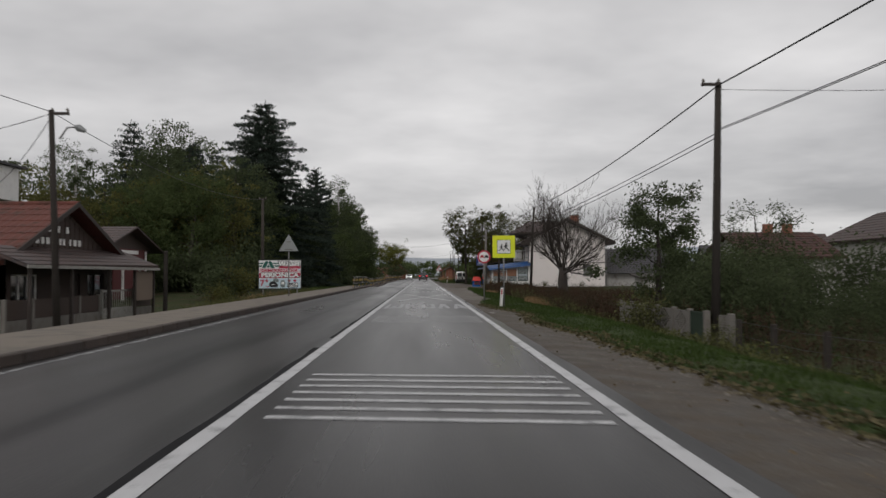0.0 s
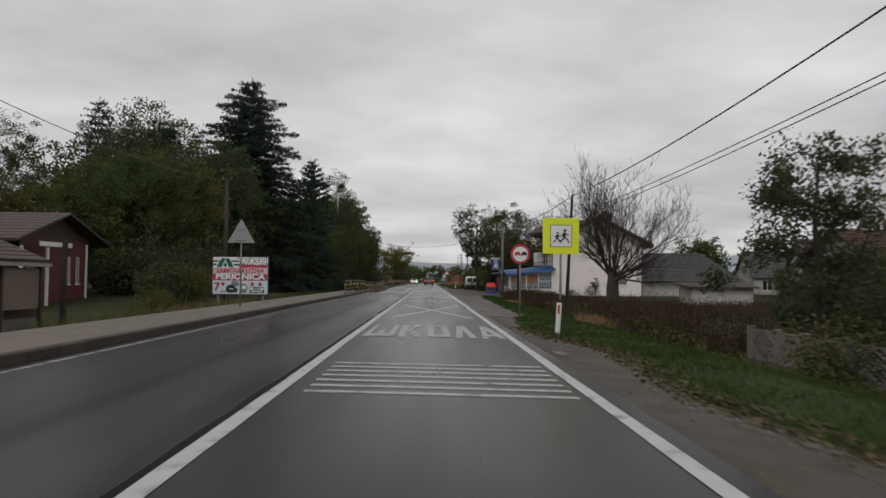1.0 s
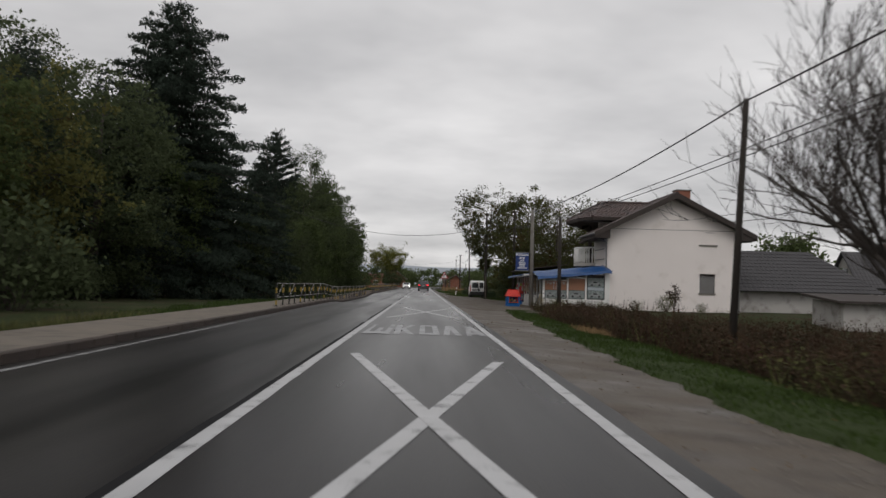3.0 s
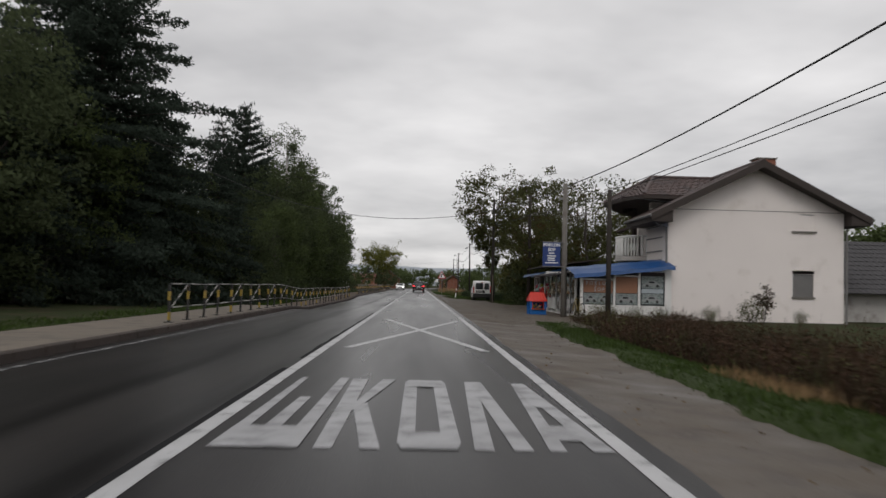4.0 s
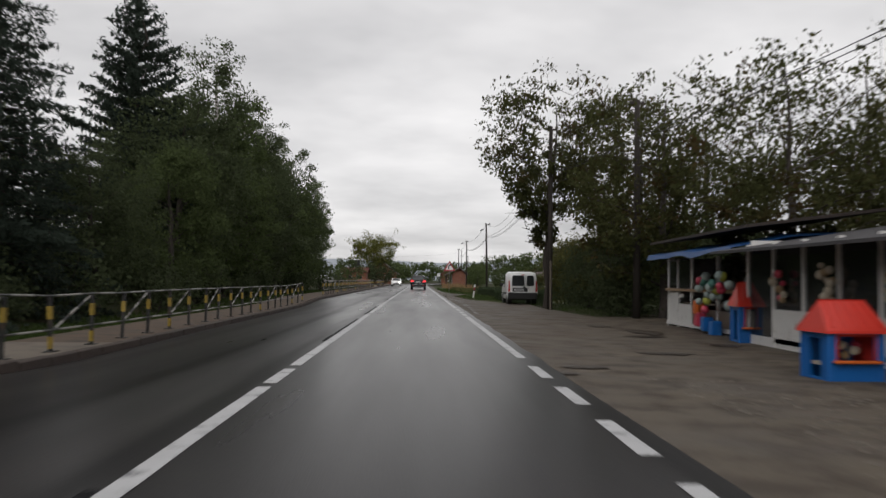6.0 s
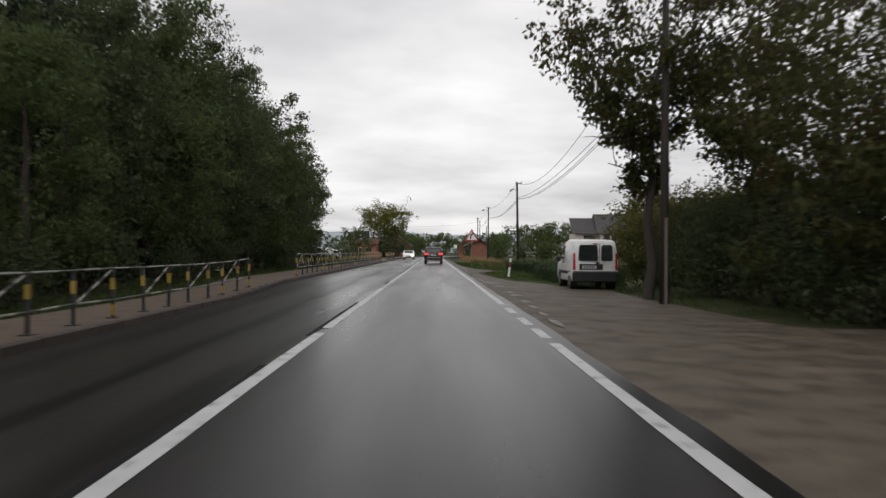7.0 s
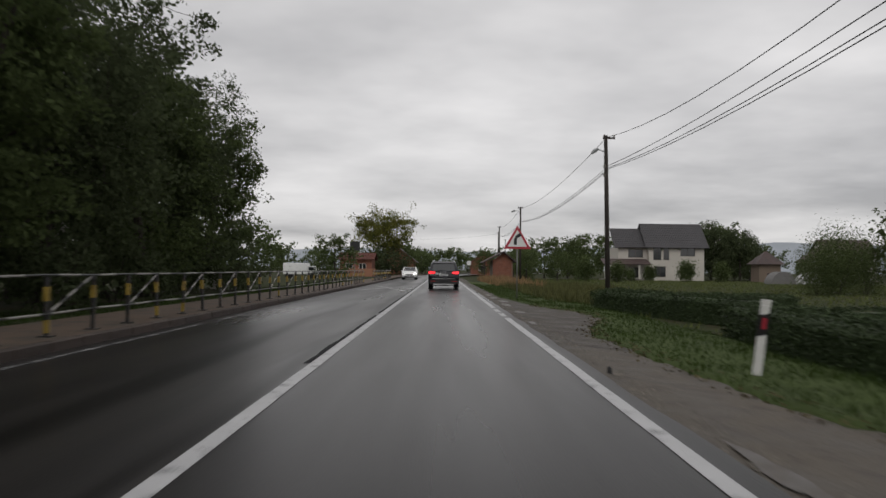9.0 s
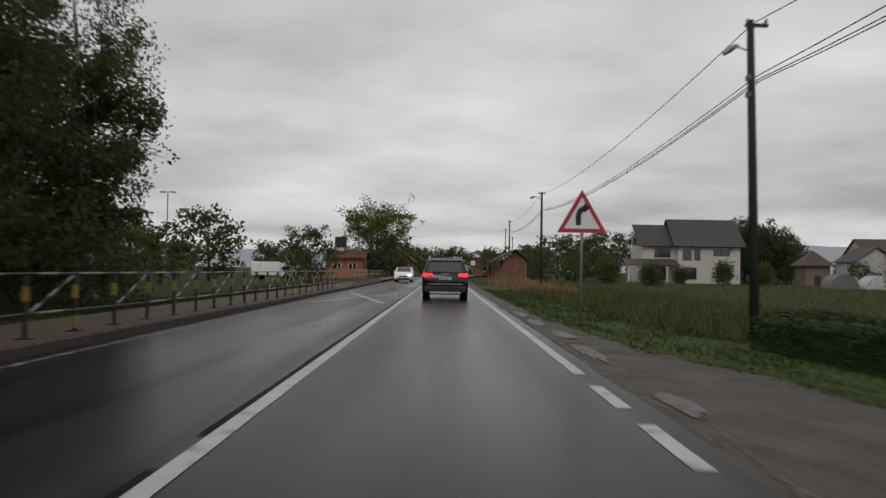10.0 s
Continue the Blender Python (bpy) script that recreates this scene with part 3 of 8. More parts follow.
strip("yard", 3.5, 12.6, 0.0, steps_(79, 127, 0.6), "apron", "patched wet asphalt yard in front of the shop", "yard", 24, 0.6,
      lambda x, y: -0.02 - 0.075 * smooth_step(3.6, 7, x) + 0.012 * noise.noise((x * 0.9, y * 0.9, 9)) - 0.16 * smooth_step(80.5, 79, y) - 0.1 * smooth_step(7.8, 9.2, x) * smooth_step(109, 112, y))
def tree_verge_z(x, y):
    e = float(np.interp(y, (110, 116, 118, 121, 125, 128), (8.6, 7.9, 7.5, 7.68, 7.97, 7.3))) + 0.2 * noise.noise((x, y * 0.8, 2))
    return -0.1 - 0.075 * smooth_step(3.6, 7, x) + 0.02 * noise.noise((x * 1.2, y * 1.2, 5)) + 0.11 * smooth_step(e - 0.12, e + 0.25, x) - 0.04


strip("tree_verge", 6.9, 12.4, 0.0, steps_(110, 127.4, 0.4), "soil", "dark grassy strip under the walnut trees", "verge", 26, 0.0, tree_verge_z)
pave_y = steps_(-60, 250, 1.0) + steps_(258, 500, 8)
strip("pavement", -6.2, -4.13, 0.15, [y for y in pave_y if y <= 95], "walk", "sand-coloured concrete pavement behind a kerb", "pavement", 6, 0.0, dip)
strip("pavement_beside_wood", -6.2, -4.13, 0.15, [y for y in pave_y if y >= 95], "muddywalk", "mud-stained concrete pavement beside the wood", "pavement", 6, 0.0, dip)
strip("pavement_edge", -6.22, -6.2, 0.148, pave_y, "walk", "outer edge of the concrete pavement", "pavement", 1, 0, lambda x, y: dip(x, y) + (-0.3 if x < -6.21 else 0))

# kerb stones, one metre each
kerb_row = tagged(new("kerb"), "row of brown-stained kerb stones beside the road", "kerb", kind="structure")
kg = Geo().box((-4.13, 0.003, -0.1), (-3.96, 0.997, 0.155))
k0 = part("kerb_stone", kg, "kerb", kerb_row, bevel=0.02)
k0.matrix_basis = Matrix.Translation((0, -8, 0))
for i in range(1, 225):
    share("kerb_stone", k0.data, kerb_row, pose(0.004 * math.sin(i * 2.3), i - 8, 0.004 * math.sin(i * 1.7) + dip(-4.05, i - 7.5)))


# ---- road markings ----
def stripe(name, pts_a, pts_b, label, parent=None, paint="paint"):
    """A painted band between two rows of points, a few millimetres thick."""
    g = Geo()
    n = len(pts_a)
    top = [(x, y, 0.005) for x, y in pts_a] + [(x, y, 0.005) for x, y in pts_b]
    g.add(top, [(i, i + 1, n + i + 1, n + i) for i in range(n - 1)])
    ob = part(name, g, paint, parent)
    if not parent:
        tagged(ob, label, "road marking", kind="structure")
    return ob


def line_(name, x, w, y0, y1, label, wob=0.012, paint="paint"):
    ys = steps_(y0, y1, 1.0)
    a = [(x - w / 2 + bend(y) + wob * noise.noise((x, y * 0.8, 1)), y) for y in ys]
    b = [(x + w / 2 + bend(y) + wob * noise.noise((x, y * 0.8, 5)), y) for y in ys]
    return stripe(name, a, b, label, None, paint)


CENTRE = [(-40, 77.6), (77.9, 88.4), (88.7, 90.2), (90.6, 107.4), (108.2, 122.5), (123.0, 124.0), (124.6, 126.1), (126.8, 250)]
for y0, y1 in CENTRE:
    line_("centre_line", 0.0, 0.16, y0, y1, "solid white centre line, worn, on wet asphalt")
for y0, y1 in ((122.5, 123.0), (124.0, 124.6), (126.1, 126.8)):
    line_("centre_line", 0.0, 0.16, y0, y1, "rubbed out gap in the white centre line", 0.012, "dullpaint")
EDGE = [(-40, 82.4), (92.0, 106.2), (114.3, 149.4), (154.9, 250)]
DASH = [(83.3, 84.2), (85.0, 86.4), (87.3, 88.6), (89.4, 90.8), (106.9, 108.3), (109.0, 110.4), (111.6, 113.0), (150.2, 151.7), (152.5, 153.9)]
for y0, y1 in EDGE:
    line_("edge_line", 3.35, 0.15, y0, y1, "white edge line beside the muddy shoulder")
for y0, y1 in DASH:
    line_("edge_dash", 3.35, 0.15, y0, y1, "short white edge dash across a driveway mouth")
line_("far_edge_line", -3.62, 0.12, -40, 60, "dull white edge line beside the kerb", 0.015, "dullpaint")
for y0, y1 in ((60.4, 74), (75, 87), (129, 146), (147, 250)):
    line_("far_edge_line", -3.62, 0.12, y0, y1, "half worn white edge line beside the kerb", 0.02, "wornpaint")
for i in range(7):
    for base, skew in ((7.4, 0.42), (21.3, 0.38)):
        y = base + i * 0.485
        stripe("rumble_strip", [(0.29, y), (3.18, y - skew)], [(0.29, y + 0.13), (3.18, y - skew + 0.13)], "one of seven thin white transverse warning strips")


# letters as strokes: left and right at the foot, height of the foot, left and right at the head, height of the head
LETTERS = (
    ((0.20, 0.33, 0.0, 0.27, 0.35, 1.0), (0.45, 0.60, 0.17, 0.50, 0.62, 0.6), (0.72, 0.87, 0.0, 0.76, 0.88, 1.0), (0.20, 0.87, 0.0, 0.215, 0.875, 0.2)),
    ((0.98, 1.12, 0.0, 0.93, 1.12, 1.0), (1.33, 1.48, 0.0, 1.09, 1.24, 0.53), (1.07, 1.16, 0.42, 1.31, 1.48, 1.0)),
    ((1.60, 1.74, 0.05, 1.60, 1.75, 0.93), (1.95, 2.10, 0.05, 1.95, 2.10, 0.93), (1.64, 2.06, 0.0, 1.60, 2.10, 0.06), (1.60, 2.10, 0.05, 1.60, 2.10, 0.16), (1.60, 2.10, 0.85, 1.60, 2.10, 0.94), (1.60, 2.10, 0.93, 1.64, 2.06, 1.0)),
    ((2.19, 2.34, 0.0, 2.35, 2.50, 1.0), (2.49, 2.64, 0.0, 2.40, 2.56, 1.0), (2.36, 2.52, 0.62, 2.36, 2.56, 1.0)),
    ((2.76, 2.89, 0.0, 2.94, 3.05, 1.0), (3.09, 3.26, 0.0, 2.97, 3.10, 1.0), (2.80, 3.22, 0.1, 2.84, 3.19, 0.26), (2.93, 3.10, 0.52, 2.95, 3.09, 0.95)),
)
for base, drift, tall, shrink in ((29.72, -0.1, 4.32, -0.02), (56.48, 0.01, 4.42, -0.07)):
    word_ = tagged(new("school_road_lettering"), "long white road lettering that reads school in Cyrillic", "road marking", kind="structure")
    for k, strokes in enumerate(LETTERS):
        z_up = 0.0
        for x0, x1, v0, x2, x3, v1 in strokes:
            y0, h = base + drift * k, tall + shrink * k
            ob = stripe("letter_stroke", [(x0, y0 + h * v0), (x2, y0 + h * v1)], [(x1, y0 + h * v0), (x3, y0 + h * v1)], "", word_, "oldpaint")
            ob.location.z = z_up
            z_up += 0.0015
for bars in ((((0.46, 38.4), (2.91, 50.0)), ((2.98, 38.0), (0.51, 51.0))), (((0.41, 65.9), (3.04, 78.0)), ((3.03, 65.6), (0.64, 78.6)))):
    cross_ = tagged(new("lane_cross"), "white diagonal cross painted across the lane", "road marking", kind="structure")
    for s, (a, b) in zip((-1, 1), bars):
        ob = stripe("cross_bar", [(a[0] - 0.09, a[1]), (b[0] - 0.09, b[1])], [(a[0] + 0.09, a[1]), (b[0] + 0.09, b[1])], "", cross_)
        ob.location.z = 0.001 * s
cross_ = tagged(new("lane_cross"), "white diagonal cross painted across the opposite lane", "road marking", kind="structure")
for s in (-1, 1):
    a, b = (-1.9 - s * 1.3, 174.5), (-1.9 + s * 1.3, 187)
    ob = stripe("cross_bar", [(a[0] - 0.09, a[1]), (b[0] - 0.09, b[1])], [(a[0] + 0.09, a[1]), (b[0] + 0.09, b[1])], "", cross_)
    ob.location.z = 0.001 * s

# tar seam along the joint of the two lanes
for k, (y0, y1) in enumerate(((-5, 14), (16, 38), (41, 62), (63.5, 84), (95, 104), (107, 114.7), (125.6, 128.6), (139, 150), (151, 186), (188, 215))):
    ys_ = steps_(y0, y1, 0.5)
    w_ = [0.035 + 0.05 * abs(noise.noise((3, y * 0.4, 1))) for y in ys_]
    ob = part("tar_seam", Geo().add([(-0.085, y, 0.005) for y in ys_] + [(-0.085 - w - 0.035, y, 0.005) for y, w in zip(ys_, w_)], [(i, i + 1, len(ys_) + i + 1, len(ys_) + i) for i in range(len(ys_) - 1)]), "tar", None, "black tar seam beside the centre line", kind="structure")
    ob["category"] = "seam"

# puddles on the shoulder
PUDDLES = [(3.86, 26.4, 0.1, 0.55), (4.4, 38.6, 0.3, 0.14), (3.9, 109.6, 0.07, 0.8), (3.95, 111.5, 0.06, 0.5), (4.0, 113.6, 0.08, 0.5), (4.08, 115.7, 0.1, 0.5), (4.1, 118.6, 0.18, 0.5), (4.1, 120.4, 0.15, 0.4),
           (4.15, 124.9, 0.2, 0.5), (4.0, 128.6, 0.22, 0.9), (4.35, 129.6, 0.3, 0.25), (4.2, 127.5, 0.25, 0.5), (3.85, 131.5, 0.12, 1.1), (3.82, 133.6, 0.1, 0.8), (3.85, 148.0, 0.08, 0.6), (4.0, 153.0, 0.14, 0.8), (4.0, 158.0, 0.14, 1.3), (4.15, 161.6, 0.2, 1.0), (3.98, 165.2, 0.16, 1.3), (3.95, 169.0, 0.15, 1.4)]
STAINS = [(4.15, 90.95, 0.4, 0.22), (3.72, 90.1, 0.16, 0.16), (7.1, 103.0, 0.35, 0.5), (7.7, 100.4, 0.4, 1.1), (7.3, 98.7, 0.5, 0.25), (4.15, 71.9, 0.1, 0.12), (4.8, 70.2, 0.12, 0.1), (4.1, 76.7, 0.2, 0.12), (6.3, 94.0, 0.5, 0.3), (8.2, 96.2, 0.3, 0.4), (5.4, 121.5, 0.5, 0.2)]
for wet_, (x, y, r, l) in [(True, p) for p in PUDDLES] + [(False, p) for p in STAINS]:
    ring_ = []
    for i in range(60):
        w = 2 * math.pi * i / 60
        k = 1 + 0.42 * noise.noise((x + 1.6 * math.cos(w), y + 1.6 * math.sin(w), 7)) + 0.25 * noise.noise((x + 6 * math.cos(w), y + 6 * math.sin(w), 3))
        ring_.append((x + r * k * math.cos(w), y + l * k * math.sin(w), -0.02 - 0.1 * smooth_step(3.5, 5.4, x) + 0.014 if y < 80 or y > 126 else -0.002 - 0.075 * smooth_step(3.6, 7, x)))
    ob = part("puddle" if wet_ else "mud_stain", Geo().add(ring_, [tuple(range(60))]), "puddle" if wet_ else "mud", None, kind="structure", label="shallow rain puddle on the roadside" if wet_ else "dark wet mud stain on the worn yard")
    ob["category"] = "puddle" if wet_ else "stain"

# ---- vegetation builders ----
def leaf_quads(centres, rng, size, aspect=0.55, hang=0.0, flat=0.0):
    """One small folded leaf at each centre, turned at random."""
    n = len(centres)
    d = rng.normal(size=(n, 3))
    d[:, 2] = d[:, 2] * (1 - flat) - hang
    d /= np.linalg.norm(d, axis=1, keepdims=True)
    s = np.cross(d, rng.normal(size=(n, 3)))
    s /= np.linalg.norm(s, axis=1, keepdims=True) + 1e-9
    ln = size * rng.uniform(0.6, 1.35, (n, 1))
    a = centres - d * ln * 0.5
    b = centres + d * ln * 0.5
    w = s * ln * aspect * 0.5
    verts = np.stack([a, centres + w, b, centres - w], 1).reshape(-1, 3)
    faces = np.arange(n * 4).reshape(n, 4)
    return verts, faces


def limb(g, p, q, r0, r1, rng, n=5, sag=0.0, sides=5, wander=0.03):
    p, q = Vector(p), Vector(q)
    pts, rad = [], []
    length = (q - p).length
    for i in range(n + 1):
        t = i / n
        w = Vector(rng.normal(size=3)) * length * wander * (0 < i < n)
        pts.append(p.lerp(q, t) + w + Vector((0, 0, sag * math.sin(math.pi * t))))
        rad.append(r0 + (r1 - r0) * t)
    g.tube(pts, rad, sides, cap=False)
    return pts


def broadleaf(name, h, r, z0, leaves, size, material, seed, label, bark="bark", hang=0.0, clump=0.55, trunk_r=None, stems=1, squash=1.0, gaps=0.35, category="tree", group="", flare=0.0, lean=None, thin=None, shift=None, limbs=None):
    """A tapered trunk with limbs and a crown of many small leaves in clumps, with gaps."""
    rng = np.random.default_rng(seed)
    t = tagged(new(name), label, category, group)
    g = Geo()
    tr = trunk_r or 0.018 * h + 0.03
    tips = []
    for s in range(stems):
        off = Vector((0, 0, 0)) if stems == 1 else Vector((math.cos(s * 2.4), math.sin(s * 2.4), 0)) * 0.25
        top = Vector((rng.normal() * 0.06 * h, rng.normal() * 0.06 * h, h * (0.86 - 0.08 * s))) + off * 3
        if lean:
            top = Vector((lean[0], lean[1], h * 0.86))
        axis = limb(g, off + Vector((0, 0, -0.4)), top, tr / math.sqrt(stems) * 1.25, tr * 0.15, rng, 8, 0, 7, 0.008)
        count = limbs or max(7, int(r * 5))
        for k in range(count):
            u = rng.uniform(max(0.15, z0 / h * 0.8), 0.92)
            p = axis[min(7, int(u * 8))].lerp(axis[min(8, int(u * 8) + 1)], u * 8 - int(u * 8))
            ang = 2.4 * k + rng.uniform(-0.5, 0.5)
            zc = (u * h * 0.86 - z0) / max(0.1, h - z0)
            reach = r * squash * math.sqrt(max(0.08, 1 - (2 * zc - 0.75) ** 2 * 0.75)) * rng.uniform(0.6, 1.0)
            if flare:
                reach *= 1 - flare * (1 - min(1.0, max(0.0, (u * h - z0) / (h - z0) / 0.7)))
            q = p + Vector((math.cos(ang) * reach, math.sin(ang) * reach, reach * rng.uniform(0.15, 0.75)))
            q.z = min(q.z, h * 0.97)
            pts = limb(g, p, q, tr * 0.35 * (1.1 - u), 0.012, rng, 5, 0.05 * reach, 4)
            tips += pts[2:]
            for j in range(3):
                e = pts[3 + j % 3] + Vector(rng.normal(size=3)) * reach * 0.28 + Vector((0, 0, 0.1 * reach))
                limb(g, pts[2 + j % 3], e, 0.02, 0.006, rng, 3, 0, 3)
                tips.append(e)
    if shift:
        for k in range(18):
            u = rng.uniform(0.45, 0.85)
            ang, z = rng.uniform(0, 6.28), rng.uniform(z0 + 0.5, h * 0.92)
            e = Vector((shift[0] + math.cos(ang) * r * rng.uniform(0.2, 0.9), shift[1] + math.sin(ang) * r * rng.uniform(0.2, 0.9), z))
            tips += limb(g, axis[min(8, int(u * 8))], e, 0.05, 0.01, rng, 5, 0.2, 4)[2:]
    part("trunk", g, bark, t, smooth=True)
    tips = np.array([tuple(p) for p in tips])
    m = max(40, leaves // 38)
    ball = rng.normal(size=(m * 3, 3))
    ball /= np.linalg.norm(ball, axis=1, keepdims=True)
    ball *= rng.uniform(0.35, 1.0, (len(ball), 1)) ** 0.5
    mid = (h + z0) / 2
    fill = ball * (r, r, (h - z0) / 2) + (0, 0, mid)
    if shift:
        fill[:, :2] += np.array(shift)[None] * np.clip((fill[:, 2:3] - z0) / (h - z0) * 2, 0, 1)
    elif lean:
        fill[:, :2] += np.array(lean)[None] * fill[:, 2:3] / h
    lump = np.array([noise.noise(Vector(p) * (1.6 / max(1.2, r)) + Vector((seed, 0, 0))) for p in fill])
    fill = fill[lump > np.quantile(lump, gaps)][:m]
    pick = tips[rng.integers(0, len(tips), m)]
    cores = np.concatenate([fill, pick])
    each = max(6, leaves // len(cores))
    puff = rng.normal(size=(len(cores) * each, 3))
    puff *= (rng.uniform(0, 1, (len(puff), 1)) ** 0.4) / np.linalg.norm(puff, axis=1, keepdims=True)
    cen = np.repeat(cores, each, 0) + puff * np.repeat(rng.uniform(0.6, 1.5, (len(cores), 1)), each, 0) * clump * 1.5 * np.array((1, 1, 0.7))
    if flare:
        k = 1 - flare * (1 - np.clip((cen[:, 2:3] - z0) / (h - z0) / 0.7, 0, 1))
        cen[:, :2] *= k
    cen = cen[cen[:, 2] > max(0.05, z0 * 0.6)]
    if thin:
        fade = 1 - 0.74 * np.clip((cen[:, 2] - thin[0]) / (thin[1] - thin[0]), 0, 1)
        cen = cen[rng.uniform(0, 1, len(cen)) < fade]
    v, f = leaf_quads(cen, rng, size, 0.55, hang)
    ob = new("crown", fast_mesh("crown", v, f, material))
    ob.parent = t
    return t


def conifer(name, h, r, z0, tufts, material, seed, label, layered=0.0, rise=0.0, spread=0.16, taper=0.68):
    """A straight trunk with whorls of drooping boughs clad in needles."""
    rng = np.random.default_rng(seed)
    t = tagged(new(name), label, "tree")
    g = Geo()
    limb(g, (0, 0, -0.4), (rng.normal() * 0.1, rng.normal() * 0.1, h), 0.014 * h + 0.05, 0.03, rng, 10, 0, 7)
    whorls = int((h - z0) / (0.55 + 0.18 * layered))
    base, tip, weight = [], [], []
    for k in range(whorls):
        u = k / whorls
        z = z0 + (h - z0) * u
        for j in range(8):
            ang = 0.785 * j + 0.7 * k + rng.uniform(-0.3, 0.3)
            ln = r * (1 - u) ** taper * rng.uniform(0.6, 1.0) * (1 + 0.13 * math.sin(k * 1.9) * layered) + 0.15
            p = Vector((0, 0, z))
            q = p + Vector((math.cos(ang) * ln, math.sin(ang) * ln, ln * (0.12 - 0.42 * (1 - u) + rise * min(1.0, 2 * u)) + 0.1 * rng.normal()))
            limb(g, p, q, 0.05 * (1 - u) + 0.015, 0.008, rng, 3, -0.06 * ln, 4)
            base.append(tuple(p)), tip.append(tuple(q)), weight.append(ln)
    part("trunk", g, "bark", t)
    base, tip, weight = np.array(base), np.array(tip), np.array(weight)
    pick = rng.choice(len(base), tufts, p=weight ** 1.6 / (weight ** 1.6).sum())
    s = rng.uniform(0.15, 1.03, (tufts, 1))
    cen = base[pick] + (tip[pick] - base[pick]) * s
    ln = weight[pick][:, None]
    side = np.cross(tip[pick] - base[pick], (0, 0, 1.0))
    side /= np.linalg.norm(side, axis=1, keepdims=True) + 1e-9
    cen = cen + side * rng.normal(size=(tufts, 1)) * spread * ln * (1.25 - s) + rng.normal(size=(tufts, 3)) * (0.1, 0.1, 0.09)
    cen[:, 2] -= np.abs(rng.normal(size=tufts)) * 0.12
    v, f = leaf_quads(cen, rng, 0.36, 0.3, 0.25)
    ob = new("crown", fast_mesh("crown", v, f, material))
    ob.parent = t
    return t


def bush(name, r, h, leaves, size, material, seed, label, category="bush", group=""):
    rng = np.random.default_rng(seed)
    t = tagged(new(name), label, category, group)
    g = Geo()
    for k in range(9):
        w = k * 2.4
        q = (math.cos(w) * r * 0.65, math.sin(w) * r * 0.65, h * rng.uniform(0.6, 0.95))
        limb(g, (0.05 * math.cos(w), 0.05 * math.sin(w), -0.25), q, 0.025, 0.006, rng, 4, 0, 4)
    part("stem", g, "bark", t)
    m = max(12, leaves // 40)
    c = rng.normal(size=(m, 3))
    c /= np.linalg.norm(c, axis=1, keepdims=True)
    c = c * rng.uniform(0.45, 0.95, (m, 1)) * (r, r, h / 2) + (0, 0, h * 0.5)
    cen = np.repeat(c, leaves // m, 0) + rng.normal(size=(leaves // m * m, 3)) * (0.22 * r, 0.22 * r, 0.14 * h)
    cen = cen[cen[:, 2] > 0]
    v, f = leaf_quads(cen, rng, size)
    ob = new("leaves", fast_mesh("leaves", v, f, material))
    ob.parent = t
    return t


def put(t, x, y, turn=0.0, scale=1.0, z=None):
    t.matrix_basis = Matrix.Translation((x, y, ground_z(x, y) if z is None else z)) @ Matrix.Rotation(turn, 4, "Z") @ Matrix.Scale(scale, 4)
    return t


def again(t, x, y, turn, scale=1.0, z=None):
    c = copy_thing(t, Matrix.Identity(4))
    return put(c, x, y, turn, scale, z)


def blades(name, n, area, height, material, seed, label, category, keep=None, wide=0.02, lean=0.35, base=None):
    """Uncounted blades of grass over x0, x1, y0, y1."""
    rng = np.random.default_rng(seed)
    x0, x1, y0, y1 = area
    xy = np.stack([rng.uniform(x0, x1, n), rng.uniform(y0, y1, n)], 1)
    if keep:
        xy = xy[[keep(x, y) for x, y in xy]]
    n = len(xy)
    z = np.array([base(x, y) if base else ground_z(x, y) + uneven(x, y) for x, y in xy]) - 0.02
    h = height * rng.uniform(0.45, 1.3, n) * np.array([0.75 + 0.6 * noise.noise((x * 0.6, y * 0.6, seed)) for x, y in xy])
    a = rng.uniform(0, 2 * math.pi, n)
    w = wide * rng.uniform(0.6, 1.5, n)
    d = np.stack([np.cos(a), np.sin(a)], 1) * w[:, None]
    tip = rng.normal(size=(n, 2)) * lean * h[:, None]
    v = np.zeros((n, 3, 3))
    v[:, 0, :2], v[:, 1, :2], v[:, 2, :2] = xy - d, xy + d, xy + tip
    v[:, 0, 2], v[:, 1, 2], v[:, 2, 2] = z, z, z + h
    return tagged(new(name, fast_mesh(name, v.reshape(-1, 3), np.arange(n * 3).reshape(n, 3), material)), label, category, kind="stuff")


